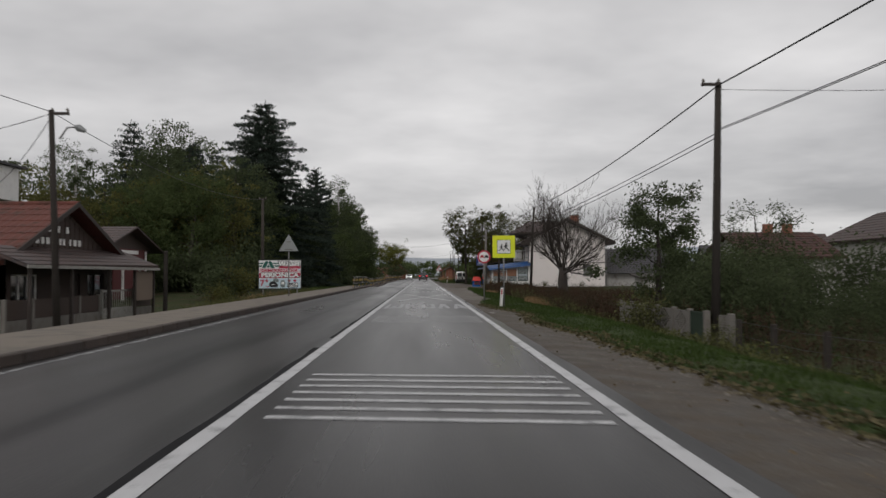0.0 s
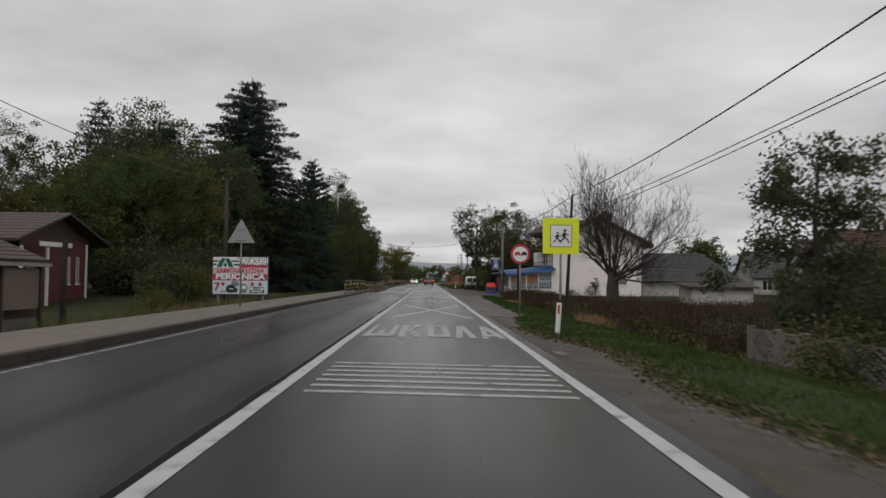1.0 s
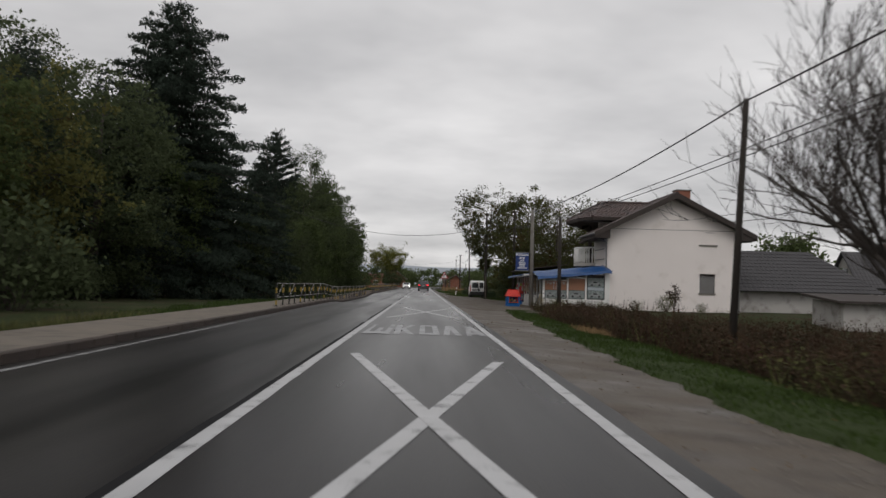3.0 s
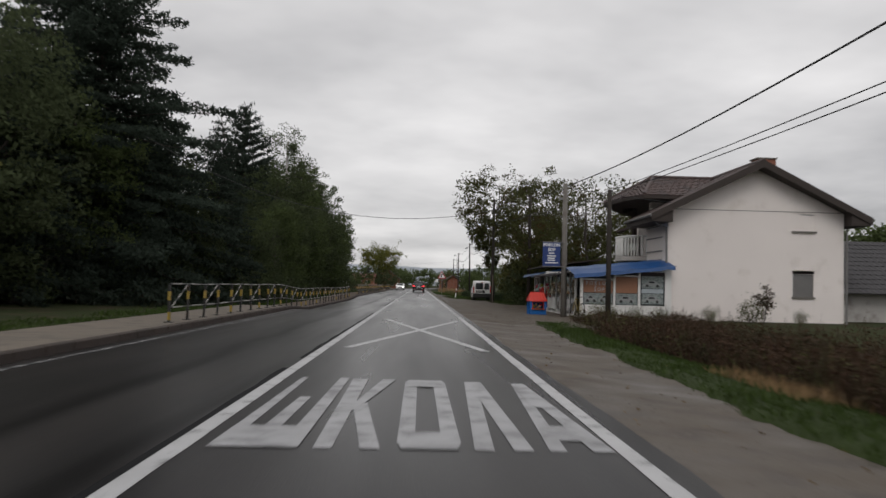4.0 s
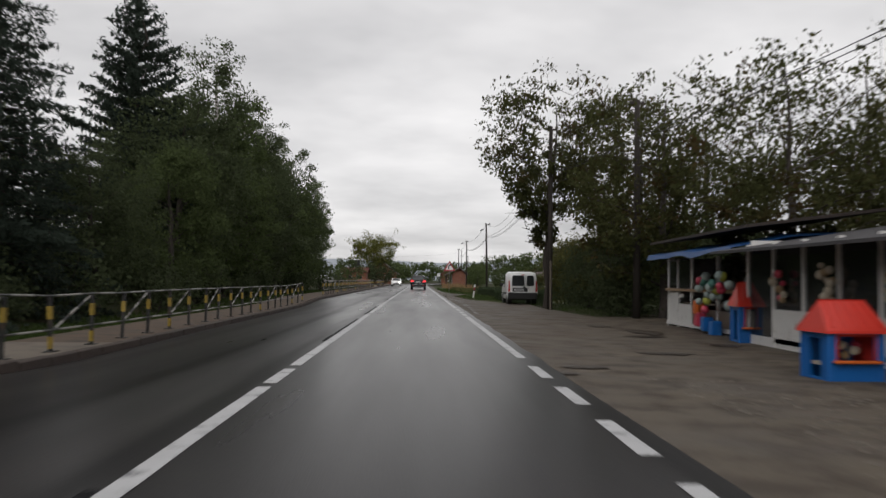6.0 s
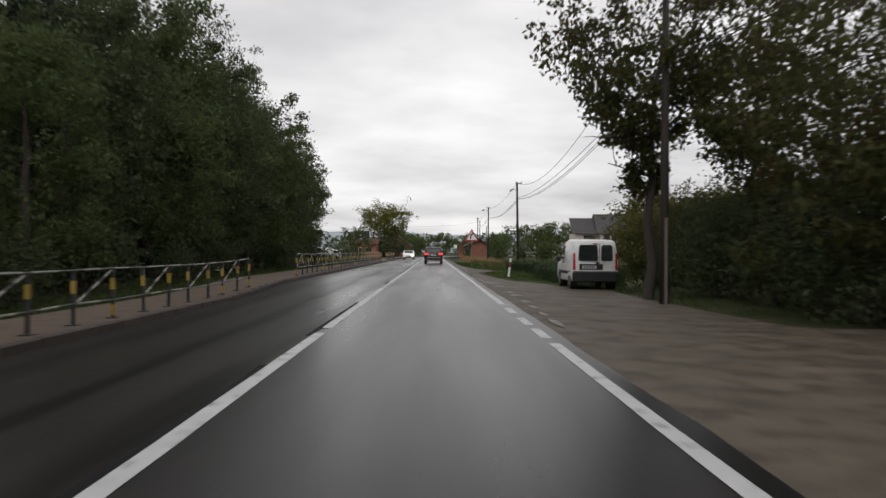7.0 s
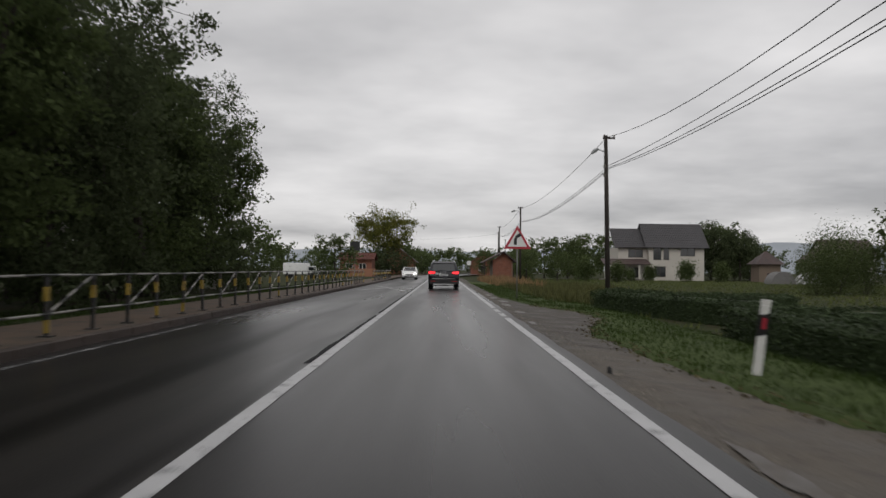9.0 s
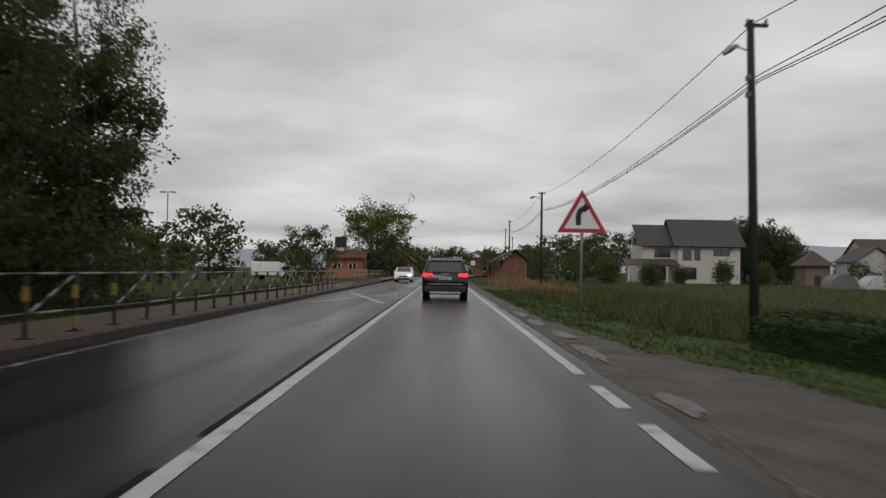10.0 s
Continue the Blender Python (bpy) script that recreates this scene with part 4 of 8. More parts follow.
def thicket(name, n, area, height, material, seed, label, size=0.09, twig=True):
    """A tangle of dry stems and small leaves."""
    rng = np.random.default_rng(seed)
    x0, x1, y0, y1 = area
    xy = np.stack([rng.uniform(x0, x1, n), rng.uniform(y0, y1, n)], 1)
    top = np.array([height * (0.75 + 0.55 * noise.noise((x * 0.5, y * 0.4, seed)) + 0.45 * noise.noise((x * 1.7, y * 1.7, seed))) for x, y in xy])
    z = np.array([ground_z(x, y) for x, y in xy])
    c = np.concatenate([xy, (z + top * rng.uniform(0, 1, n) ** 0.75)[:, None]], 1)
    v, f = leaf_quads(c, rng, size, 0.45)
    k = n // 5
    base = np.concatenate([xy[:k], z[:k, None]], 1)
    tip = base + np.concatenate([rng.normal(size=(k, 2)) * 0.22, (top[:k] * rng.uniform(0.7, 1.25, k))[:, None]], 1)
    side = np.stack([np.cos(rng.uniform(0, 6.3, k)), np.sin(rng.uniform(0, 6.3, k)), np.zeros(k)], 1) * 0.008
    tv = np.stack([base - side, base + side, tip + side * 0.4, tip - side * 0.4], 1).reshape(-1, 3)
    vv = np.concatenate([v, tv])
    ff = np.concatenate([f, np.arange(k * 4).reshape(k, 4) + len(v)])
    return tagged(new(name, fast_mesh(name, vv, ff, material)), label, "thicket", kind="stuff")

# ---- the left side ----
def post_and_wire(name, x, y, top, r, label, material="pole", lean=(0, 0), category="utility pole", base=None):
    z = ground_z(x, y) if base is None else base
    t = thing(name, (x, y, z), label, category)
    h = top - z
    part("shaft", Geo().tube([(0, 0, -0.3), (lean[0] * 0.5, lean[1] * 0.5, h * 0.5), (lean[0], lean[1], h)], [r, r * 0.85, r * 0.68], 10), material, t, smooth=True)
    return t, h


def insulators(t, z, sides=(-0.22, 0.22), material="wire"):
    g = Geo().box((min(sides) - 0.05, -0.04, z - 0.04), (max(sides) + 0.05, 0.04, z + 0.04))
    part("cross_arm", g, "wood", t)
    for s in sides:
        part("insulator", Geo().tube([(s, 0, z + 0.04), (s, 0, z + 0.1), (s, 0, z + 0.16)], [0.03, 0.045, 0.02], 8), "concrete", t)


def street_light(t, z, reach):
    part("lamp_arm", Geo().tube([(0, 0, z - 0.35), (reach * 0.4, 0, z - 0.02), (reach * 0.85, 0, z)], 0.025, 6), "steel", t)
    part("lamp_head", Geo().tube([(reach * 0.8, 0, z + 0.02), (reach * 1.0, 0, z - 0.02), (reach * 1.35, 0, z - 0.12)], [0.05, 0.11, 0.06], 8), "signgrey", t, "grey street lamp head, unlit")


def cable(name, p, q, sag, label="black overhead cable between poles", r=0.012, n=14):
    p, q = Vector(p), Vector(q)
    pts = [p.lerp(q, i / n) - Vector((0, 0, sag * 4 * (i / n) * (1 - i / n))) for i in range(n + 1)]
    ob = part(name, Geo().tube(pts, r, 5, cap=False), "wire", None)
    return tagged(ob, label, "cable")


def railing(y0, y1, label):
    """A black and yellow pedestrian railing on posts along the kerb."""
    n = max(2, round((y1 - y0) / 1.61))
    d = (y1 - y0) / n
    t = thing("pedestrian_railing", (-4.42, y0, 0.15), label, "railing", "railings along the pavement")
    rng = random.Random(int(y0))
    foot_z = [dip(-4.42, y0 + i * d) for i in range(n + 1)]
    sway = [rng.uniform(-0.025, 0.025) for i in range(n + 1)]
    post = part("post", Geo().box((-0.03, -0.03, 0.0), (0.03, 0.03, 0.93)), "railblack", t, bevel=0.006)
    post.matrix_basis = Matrix.Translation((0, 0, foot_z[0]))
    foot = part("foot", Geo().box((-0.1, -0.09, 0.0), (0.1, 0.09, 0.02)), "railblack", post)
    sleeve = part("sleeve", Geo().box((-0.036, -0.036, 0.55), (0.036, 0.036, 0.77)), "railyellow", post, "yellow painted band")
    low = part("low_sleeve", Geo().box((-0.033, -0.033, 0.06), (0.033, 0.033, 0.26)), "railyellow", post, "worn yellow band")
    for i in range(1, n + 1):
        p = share("post", post.data, t, pose(sway[i], i * d, foot_z[i], rng.uniform(-2, 2), rng.uniform(-2, 2), rng.uniform(-4, 4)))
        share("foot", foot.data, p, Matrix.Identity(4))
        share("sleeve", sleeve.data, p, Matrix.Identity(4))
        if rng.random() < 0.18:
            share("low_sleeve", low.data, p, Matrix.Identity(4))
    for z, name in ((0.95, "top_rail"), (0.36, "lower_rail")):
        line = [(sway[i], i * d, z + foot_z[i] + rng.uniform(-0.012, 0.012)) for i in range(n + 1)]
        line = [(0, -0.05, line[0][2])] + line[1:-1] + [(0, n * d + 0.05, line[-1][2])]
        rail = part(name, Geo().tube(line, 0.018, 6), "railblack", t)
        for i in range(n):
            a, b = Vector(line[i]), Vector(line[i + 1])
            if name == "lower_rail" and rng.random() < 0.25:
                continue
            u = rng.uniform(0.05, 0.3)
            part("painted_band", Geo().tube([a.lerp(b, u), a.lerp(b, u + rng.uniform(0.35, 0.65))], 0.0205, 6, cap=False), "railwhite", rail, "pale painted band")
    for i in range(0, n, 2):
        a, b = Vector((sway[i], i * d + 0.05, 0.36 + foot_z[i])), Vector((sway[i + 1], (i + 1) * d - 0.05, 0.93 + foot_z[i + 1]))
        brace = part("brace", Geo().tube([a, b], 0.018, 6), "railblack", t)
        for u in (0.06, 0.42, 0.78):
            part("brace_band", Geo().tube([a.lerp(b, u), a.lerp(b, u + 0.18)], 0.0215, 6), "railwhite", brace, "pale painted band")
    return t


railing(70.5, 121.9, "long black and yellow steel railing along the pavement")
railing(131.2, 190.2, "black and yellow steel railing beside the pavement, bars bent")
railing(198.4, 222.0, "short black and yellow steel railing farther along")

# billboard of a car wash
bb = thing("billboard", (-7.22, 50.4, ground_z(-7.2, 50.4)), "printed car wash billboard on short steel posts", "billboard")
bz = 0.42 - ground_z(-7.2, 50.4)
for x in (-1.05, 1.05):
    part("post", Geo().box((x - 0.04, 0.05, -0.3), (x + 0.04, 0.13, bz + 1.7)), "steel", bb)
part("frame", Geo().box((-1.33, 0.0, bz - 0.03), (1.33, 0.05, bz + 1.8)), "black", bb, bevel=0.01)
pan = part("panel", Geo().box((-1.28, -0.012, bz + 0.02), (1.28, 0.0, bz + 1.75)), "signwhite", bb, "white printed panel")


def flat(parent, name, x0, x1, z0, z1, material, y=-0.016, label=""):
    return part(name, Geo().box((x0, y - 0.002, z0), (x1, y, z1)), material, parent, label)


def lettering(parent, text, x, z, size, material, y, squeeze=1.0, label="", fat=0.035):
    return part("lettering", move(words(text, size, 0.003, squeeze, fat), x, y, z), material, parent, label)


flat(pan, "green_band", -1.28, 0.0, bz + 1.35, bz + 1.44, "green")
flat(pan, "green_band", -1.28, -0.02, bz + 1.52, bz + 1.6, "green")
for x in (-0.9, -0.52):
    s = 0.2 if x < -0.7 else -0.2
    for k, m_, yy in ((0.155, "signwhite", -0.019), (0.115, "green", -0.0215)):
        part("logo_bar", Geo().slab([(x - k - s * 0.5, yy, bz + 1.27), (x + k - s * 0.5, yy, bz + 1.27), (x + k + s * 0.35, yy, bz + 1.62), (x + k * 0.5 + s * 0.5, yy, bz + 1.7), (x - k * 0.5 + s * 0.5, yy, bz + 1.7), (x - k + s * 0.35, yy, bz + 1.62)], (0, -0.002, 0)), m_, pan)
part("logo_drop", Geo().slab([(-0.8, -0.024, bz + 1.33), (-0.71, -0.024, bz + 1.28), (-0.62, -0.024, bz + 1.33), (-0.66, -0.024, bz + 1.43), (-0.71, -0.024, bz + 1.52), (-0.76, -0.024, bz + 1.43)], (0, -0.002, 0)), "green", pan)
flat(pan, "red_band", -0.06, 1.27, bz + 1.26, bz + 1.42, "pink")
flat(pan, "red_band", -0.06, 0.2, bz + 1.5, bz + 1.58, "pink")
flat(pan, "blue_patch", 1.14, 1.27, bz + 1.4, bz + 1.47, "bluesign")
flat(pan, "red_line", -1.27, 1.27, bz + 1.225, bz + 1.245, "pink")
flat(pan, "rose_band", -1.27, 1.27, bz + 1.01, bz + 1.22, "rose")
flat(pan, "blue_patch", 1.14, 1.27, bz + 1.1, bz + 1.22, "paleblue", -0.018)
flat(pan, "red_band", -1.27, 1.27, bz + 0.65, bz + 0.98, "pink")
flat(pan, "dark_patch", 1.1, 1.27, bz + 0.66, bz + 0.78, "poster", -0.018)
for dx, dz, m_, yy, fat in ((0, 0, "black", -0.0195, 0.1), (0, 0, "signwhite", -0.0235, 0.05)):
    lettering(pan, "WASH", 0.57 + dx, bz + 1.53 + dz, 0.4, m_, yy, 1.12, fat=fat)
    lettering(pan, "PERIONICA", 0.0 + dx, bz + 0.83 + dz, 0.37, m_, yy, 1.22, fat=fat)
lettering(pan, "SAMOUSLUŽNA", 0.0, bz + 1.115, 0.26, "signwhite", -0.0195, 1.2, fat=0.1)
lettering(pan, "SAMOUSLUŽNA", 0.0, bz + 1.115, 0.26, "pink", -0.0235, 1.2, fat=0.045)
flat(pan, "blue_field", -1.27, 1.27, bz + 0.03, bz + 0.63, "paleblue")
lettering(pan, "7", -1.08, bz + 0.34, 0.5, "pink", -0.022, fat=0.04)
lettering(pan, "km", -0.78, bz + 0.14, 0.15, "pink", -0.022, fat=0.04)
for x in (-0.8, 0.57, 0.93):
    part("arrow", Geo().slab([(x - 0.12, -0.02, bz + 0.48), (x + 0.12, -0.02, bz + 0.48), (x, -0.02, bz + 0.6)], (0, -0.002, 0)), "pink", pan)
    flat(pan, "arrow_shaft", x - 0.06, x + 0.06, bz + 0.4, bz + 0.48, "pink", -0.02)
part("printed_leaf", Geo().slab([(-0.45, -0.019, bz + 0.4), (-0.3, -0.019, bz + 0.36), (-0.06, -0.019, bz + 0.42), (-0.08, -0.019, bz + 0.58), (-0.25, -0.019, bz + 0.66), (-0.4, -0.019, bz + 0.58)], (0, -0.002, 0)), "poster", pan)
part("printed_car", Geo().slab([(-0.66, -0.0215, bz + 0.13), (-0.5, -0.0215, bz + 0.08), (-0.14, -0.0215, bz + 0.1), (-0.1, -0.0215, bz + 0.26), (-0.22, -0.0215, bz + 0.34), (-0.32, -0.0215, bz + 0.45), (-0.56, -0.0215, bz + 0.44), (-0.65, -0.0215, bz + 0.32)], (0, -0.002, 0)), "black", pan)
flat(pan, "printed_lamp", -0.5, -0.3, bz + 0.24, bz + 0.28, "signwhite", -0.0245)
part("printed_shape", Geo().slab([(0.06, -0.0215, bz + 0.08), (0.3, -0.0215, bz + 0.08), (0.36, -0.0215, bz + 0.34), (0.26, -0.0215, bz + 0.52), (0.1, -0.0215, bz + 0.52), (0.02, -0.0215, bz + 0.34)], (0, -0.002, 0)), "poster", pan)
flat(pan, "printed_shape", 0.1, 0.27, bz + 0.26, bz + 0.42, "signwhite", -0.0245)
flat(pan, "black_box", 0.46, 1.12, bz + 0.07, bz + 0.36, "black", -0.02)
flat(pan, "white_box", 0.49, 1.09, bz + 0.21, bz + 0.335, "signwhite", -0.0215)
lettering(pan, "SELF", 0.79, bz + 0.272, 0.14, "black", -0.025, 1.5, fat=0.04)
lettering(pan, "SERVICE", 0.79, bz + 0.14, 0.11, "signwhite", -0.025, 1.3, fat=0.04)


def tri_sign(name, x, y, apex, side, label, post_r=0.03, front=True, turn=0.0):
    """A warning triangle on a tube post."""
    z = ground_z(x, y)
    t = thing(name, pose(x, y, z, 0, 0, turn), label, "road sign")
    part("post", Geo().tube([(0, 0.03, -0.3), (0, 0.03, apex - z - 0.05)], post_r, 8), "steel", t, smooth=True)
    h = side * 0.87
    a = apex - z

    def corners(k, yy):
        c = a - h * 2 / 3
        return [(s * side / 2 * k, yy, c - h / 3 * k) for s in (-1, 1)] + [(0, yy, c + 2 * h / 3 * k)]

    plate = part("plate", Geo().slab(corners(1.0, 0.0), (0, -0.02, 0)), "signgrey", t, bevel=0.004)
    return t, plate, corners


lt, lp, _c = tri_sign("warning_sign_back", -5.34, 42.4, 3.38, 1.02, "grey back of a triangular warning sign on a post")
part("clamp", Geo().box((-0.2, -0.035, 2.55 - ground_z(-5.3, 42)), (0.2, -0.02, 2.6 - ground_z(-5.3, 42))), "steel", lt)
part("clamp", Geo().box((-0.12, -0.035, 2.95 - ground_z(-5.3, 42)), (0.12, -0.02, 3.0 - ground_z(-5.3, 42))), "steel", lt)

# poles on the left
pl, hh = post_and_wire("utility_pole", -9.0, 24.2, 6.1, 0.11, "leaning dark wooden pole with a street lamp", lean=(-0.25, 0))
street_light(pl, hh - 0.5, 0.55)
insulators(pl, hh - 0.1)
cable("overhead_cable", (-9.25, 24.2, 6.05), (-9.4, -30, 6.3), 0.8)
cable("overhead_cable", (-9.25, 24.2, 6.05), (-9.6, 57, 6.6), 0.7)
cable("service_cable", (-9.25, 24.2, 6.0), (-17, 22.0, 4.6), 0.5)
cable("service_cable", (-9.25, 24.2, 5.9), (-14, 29.0, 4.0), 0.35)
p2, hh = post_and_wire("utility_pole", -9.6, 57.0, 6.7, 0.13, "dull wooden pole among the trees", "bark")
insulators(p2, hh - 0.1)
lamp = thing("flood_light_mast", (-20.9, 210, -0.1), "thin grey mast with a double lamp head", "lamp post")
part("mast", Geo().tube([(0, 0, -0.2), (0, 0, 7.3)], [0.07, 0.045], 8), "steel", lamp)
part("lamp_head", Geo().box((-0.65, -0.1, 7.3), (-0.1, 0.1, 7.4)), "signgrey", lamp, bevel=0.02)
part("lamp_head", Geo().box((0.1, -0.1, 7.3), (0.65, 0.1, 7.4)), "signgrey", lamp, bevel=0.02)
thinpost = thing("thin_post", (-16.2, 93, -0.1), "thin pale brown wooden post on the grass", "post")
part("post", Geo().tube([(0, 0, -0.2), (0.1, 0, 4.4)], [0.07, 0.05], 6), "palewood", thinpost)

# the pizza house and its red neighbour
HZ = -0.65
ph = thing("restaurant_house", (0, 0, 0), "low brown wooden restaurant house with a red tiled roof", "house")
a, b = (-13.2, 29.2), (-13.2, 39.2)
part("wall", wall_panel(a, b, HZ - 0.2, 2.0, 0.25, [(0.6, 2.6, 0.2, 1.3), (5.4, 6.4, HZ, 1.35), (7.2, 9.0, 0.1, 1.35)]), "brownwall", ph)
window(ph, a, b, 0.6, 2.6, 0.2, 1.3, "white", 2)
window(ph, a, b, 7.2, 9.0, 0.1, 1.35, "wood", 1)
part("door", Geo().box((-13.38, 34.6, HZ), (-13.3, 35.6, 1.35)), "wood", ph)
part("wall", Geo().slab([(-13.2, 29.2, HZ - 0.2), (-20, 29.2, HZ - 0.2), (-20, 29.2, 2.0), (-13.2, 29.2, 2.0)], (0, 0.25, 0)), "grimy", ph)
part("wall", Geo().slab([(-13.2, 39.2, HZ - 0.2), (-20, 39.2, HZ - 0.2), (-20, 39.2, 2.0), (-13.2, 39.2, 2.0)], (0, -0.25, 0)), "brownwall", ph)
gab = part("gable", Geo().slab([(-13.15, 29.0, 1.95), (-13.15, 39.4, 1.95), (-13.15, 34.0, 3.95)], (-0.2, 0, 0)), "brownwall", ph, "dark boarded gable with pale lettering")
for k in range(21):
    y = 29.8 + k * 0.46
    h = 1.95 + 2.0 * (1 - abs(y - 34) / 5.2)
    part("board", Geo().box((-13.14, y, 1.96), (-13.115, y + 0.4, max(2.05, h - 0.12))), "brownwall", gab)
for y0, w, z in ((32.3, 0.5, 3.0), (33.0, 0.55, 3.0), (34.0, 0.3, 3.0), (31.4, 0.35, 2.5), (31.85, 0.3, 2.5), (32.25, 0.35, 2.5), (32.7, 0.35, 2.5), (33.4, 0.2, 2.5), (33.7, 0.25, 2.5), (34.3, 0.2, 2.5), (34.7, 0.35, 2.5), (35.15, 0.35, 2.5)):
    part("text_bar", Geo().box((-13.112, y0, z), (-13.09, y0 + w * 0.75, z + 0.26)), "white", gab, "pale unreadable letter bar")
tiled(ph, (-12.6, 28.2, 1.72), (-20.6, 28.2, 1.72), (-12.6, 34.0, 4.2), 9, "redtile")
tiled(ph, (-12.6, 39.8, 1.9), (-20.6, 39.8, 1.9), (-12.6, 34.0, 4.2), 9, "redtile")
part("ridge_cap", Geo().tube([(-12.6, 34, 4.24), (-20.6, 34, 4.24)], 0.1, 7), "redtile", ph)
for s, y in ((-1, 28.2), (1, 39.8)):
    part("bargeboard", Geo().slab([(-12.58, y, 1.62 if s < 0 else 1.8), (-12.58, y, 1.82 if s < 0 else 2.0), (-12.58, 34, 4.3), (-12.58, 34, 4.1)], (-0.05, 0, 0)), "wood", ph)
tiled(ph, (-11.4, 27.4, 1.6), (-11.4, 40.4, 1.7), (-13.1, 27.4, 2.3), 5, "tile", "porch_roof")
for y in (27.8, 31.0, 34.6, 37.6, 40.1):
    part("porch_post", Geo().box((-11.62, y - 0.06, HZ - 0.2), (-11.5, y + 0.06, 1.55)), "wood", ph, bevel=0.01)
part("fascia", Geo().box((-11.42, 27.3, 1.5), (-11.36, 40.5, 1.62)), "railwhite", ph)
part("porch_screen", Geo().box((-11.6, 37.7, 0.1), (-11.56, 40.0, 1.45)), "dimwall", ph)

rh = thing("red_house", Matrix.Translation((0, 59.5, -0.05)) @ Matrix.Diagonal((1.0, 0.88, 1.0, 1.0)) @ Matrix.Translation((0, -61.1, 0)), "dark red boarded house with white framed windows", "house")
a, b = (-20.0, 56.0), (-20.0, 65.5)
holes = [(1.2, 2.3, -0.6, 1.7), (6.7, 7.3, 0.75, 2.4), (8.0, 8.7, 0.75, 2.4)]
part("wall", wall_panel(a, b, HZ - 0.5, 3.3, 0.25, holes), "redwall", rh)
for h in holes:
    window(rh, a, b, *h, "white", 1)
part("wall", wall_panel((-28, 56.0), (-20.0, 56.0), HZ - 0.5, 3.3, 0.25), "redwall", rh)
part("wall", wall_panel((-20.25, 65.5), (-28, 65.5), HZ - 0.5, 3.3, 0.25), "redwall", rh)
part("gable", Geo().slab([(-20.02, 54.8, 3.3), (-20.02, 67.4, 3.3), (-20.02, 61.1, 4.75)], (-0.2, 0, 0)), "brownwall", rh)
tiled(rh, (-19.2, 54.2, 3.1), (-28.6, 54.2, 3.1), (-19.2, 61.1, 4.9), 9, "tile")
tiled(rh, (-19.2, 68.0, 3.2), (-28.6, 68.0, 3.2), (-19.2, 61.1, 4.9), 9, "tile")
part("fascia", Geo().slab([(-19.18, 56.9, 2.85), (-19.18, 61.3, 2.88), (-19.18, 61.3, 3.14), (-19.18, 56.9, 3.1)], (-0.05, 0, 0)), "white", rh)
part("drain_pipe", Geo().tube([(-19.9, 65.4, 3.2), (-19.9, 65.4, HZ - 0.3)], 0.08, 8), "white", rh)
for y in (54.8, 58.0):
    part("porch_post", Geo().box((-19.3, y - 0.07, HZ - 0.3), (-19.16, y + 0.07, 2.8)), "white", rh)
wh = thing("white_house", (0, 0, 0), "tall white house behind the restaurant roof", "house")
part("wall", Geo().box((-30, 36.6, HZ - 0.4), (-21.0, 44.5, 5.35)), "grimy", wh)
part("upper_storey", Geo().box((-30.2, 36.4, 5.35), (-20.7, 45.3, 7.2)), "white", wh, "projecting white upper storey", bevel=0.03)
part("roof", Geo().slab([(-30.5, 36.0, 7.2), (-20.4, 36.0, 7.2), (-20.4, 45.6, 7.2), (-30.5, 45.6, 7.2)], (0, 0, 0.12)), "slate", wh)

cpost = thing("wooden_post", (-11.45, 41.6, HZ), "dark wooden post at the restaurant's corner", "post")
part("post", Geo().tube([(0, 0, -0.3), (0.02, 0, 3.1)], [0.12, 0.1], 8), "pole", cpost)
part("post_cap", Geo().tube([(0.02, 0, 3.1), (0.02, 0, 3.16)], [0.13, 0.05], 8), "pole", cpost)

# garden fence of the restaurant: low wall, panels and a gate
fe = thing("garden_fence", (-12.0, 27.0, HZ), "low wall with dark panels and concrete posts", "fence")
for k in range(5):
    y = k * 1.9
    part("post", Geo().box((-0.07, y - 0.07, -0.2), (0.07, y + 0.07, 1.12)), "concrete", fe, bevel=0.015)
    if k < 4:
        part("base_panel", Geo().box((-0.05, y + 0.07, -0.2), (0.05, y + 1.83, 0.4)), "concrete", fe)
        part("panel", Geo().box((-0.03, y + 0.07, 0.42), (0.03, y + 1.83, 1.08)), "brownwall", fe)
part("base_panel", Geo().box((-0.05, 11.5, -0.2), (0.05, 14.0, 0.4)), "concrete", fe)
part("panel", Geo().box((-0.03, 11.5, 0.42), (0.03, 14.0, 1.05)), "brownwall", fe)
ga = thing("driveway_gate", (-11.95, 34.8, HZ), "pale metal driveway gate with upright bars", "gate")
part("gate_frame", Geo().box((-0.03, 0, 1.2), (0.03, 3.6, 1.28)).box((-0.03, 0, 0.05), (0.03, 3.6, 0.5)).box((-0.04, -0.05, -0.1), (0.04, 0.05, 1.32)).box((-0.04, 3.55, -0.1), (0.04, 3.65, 1.32)), "railwhite", ga)
for k in range(14):
    part("bar", Geo().box((-0.012, 0.2 + k * 0.24, 0.5), (0.012, 0.24 + k * 0.24, 1.2)), "railwhite", ga)

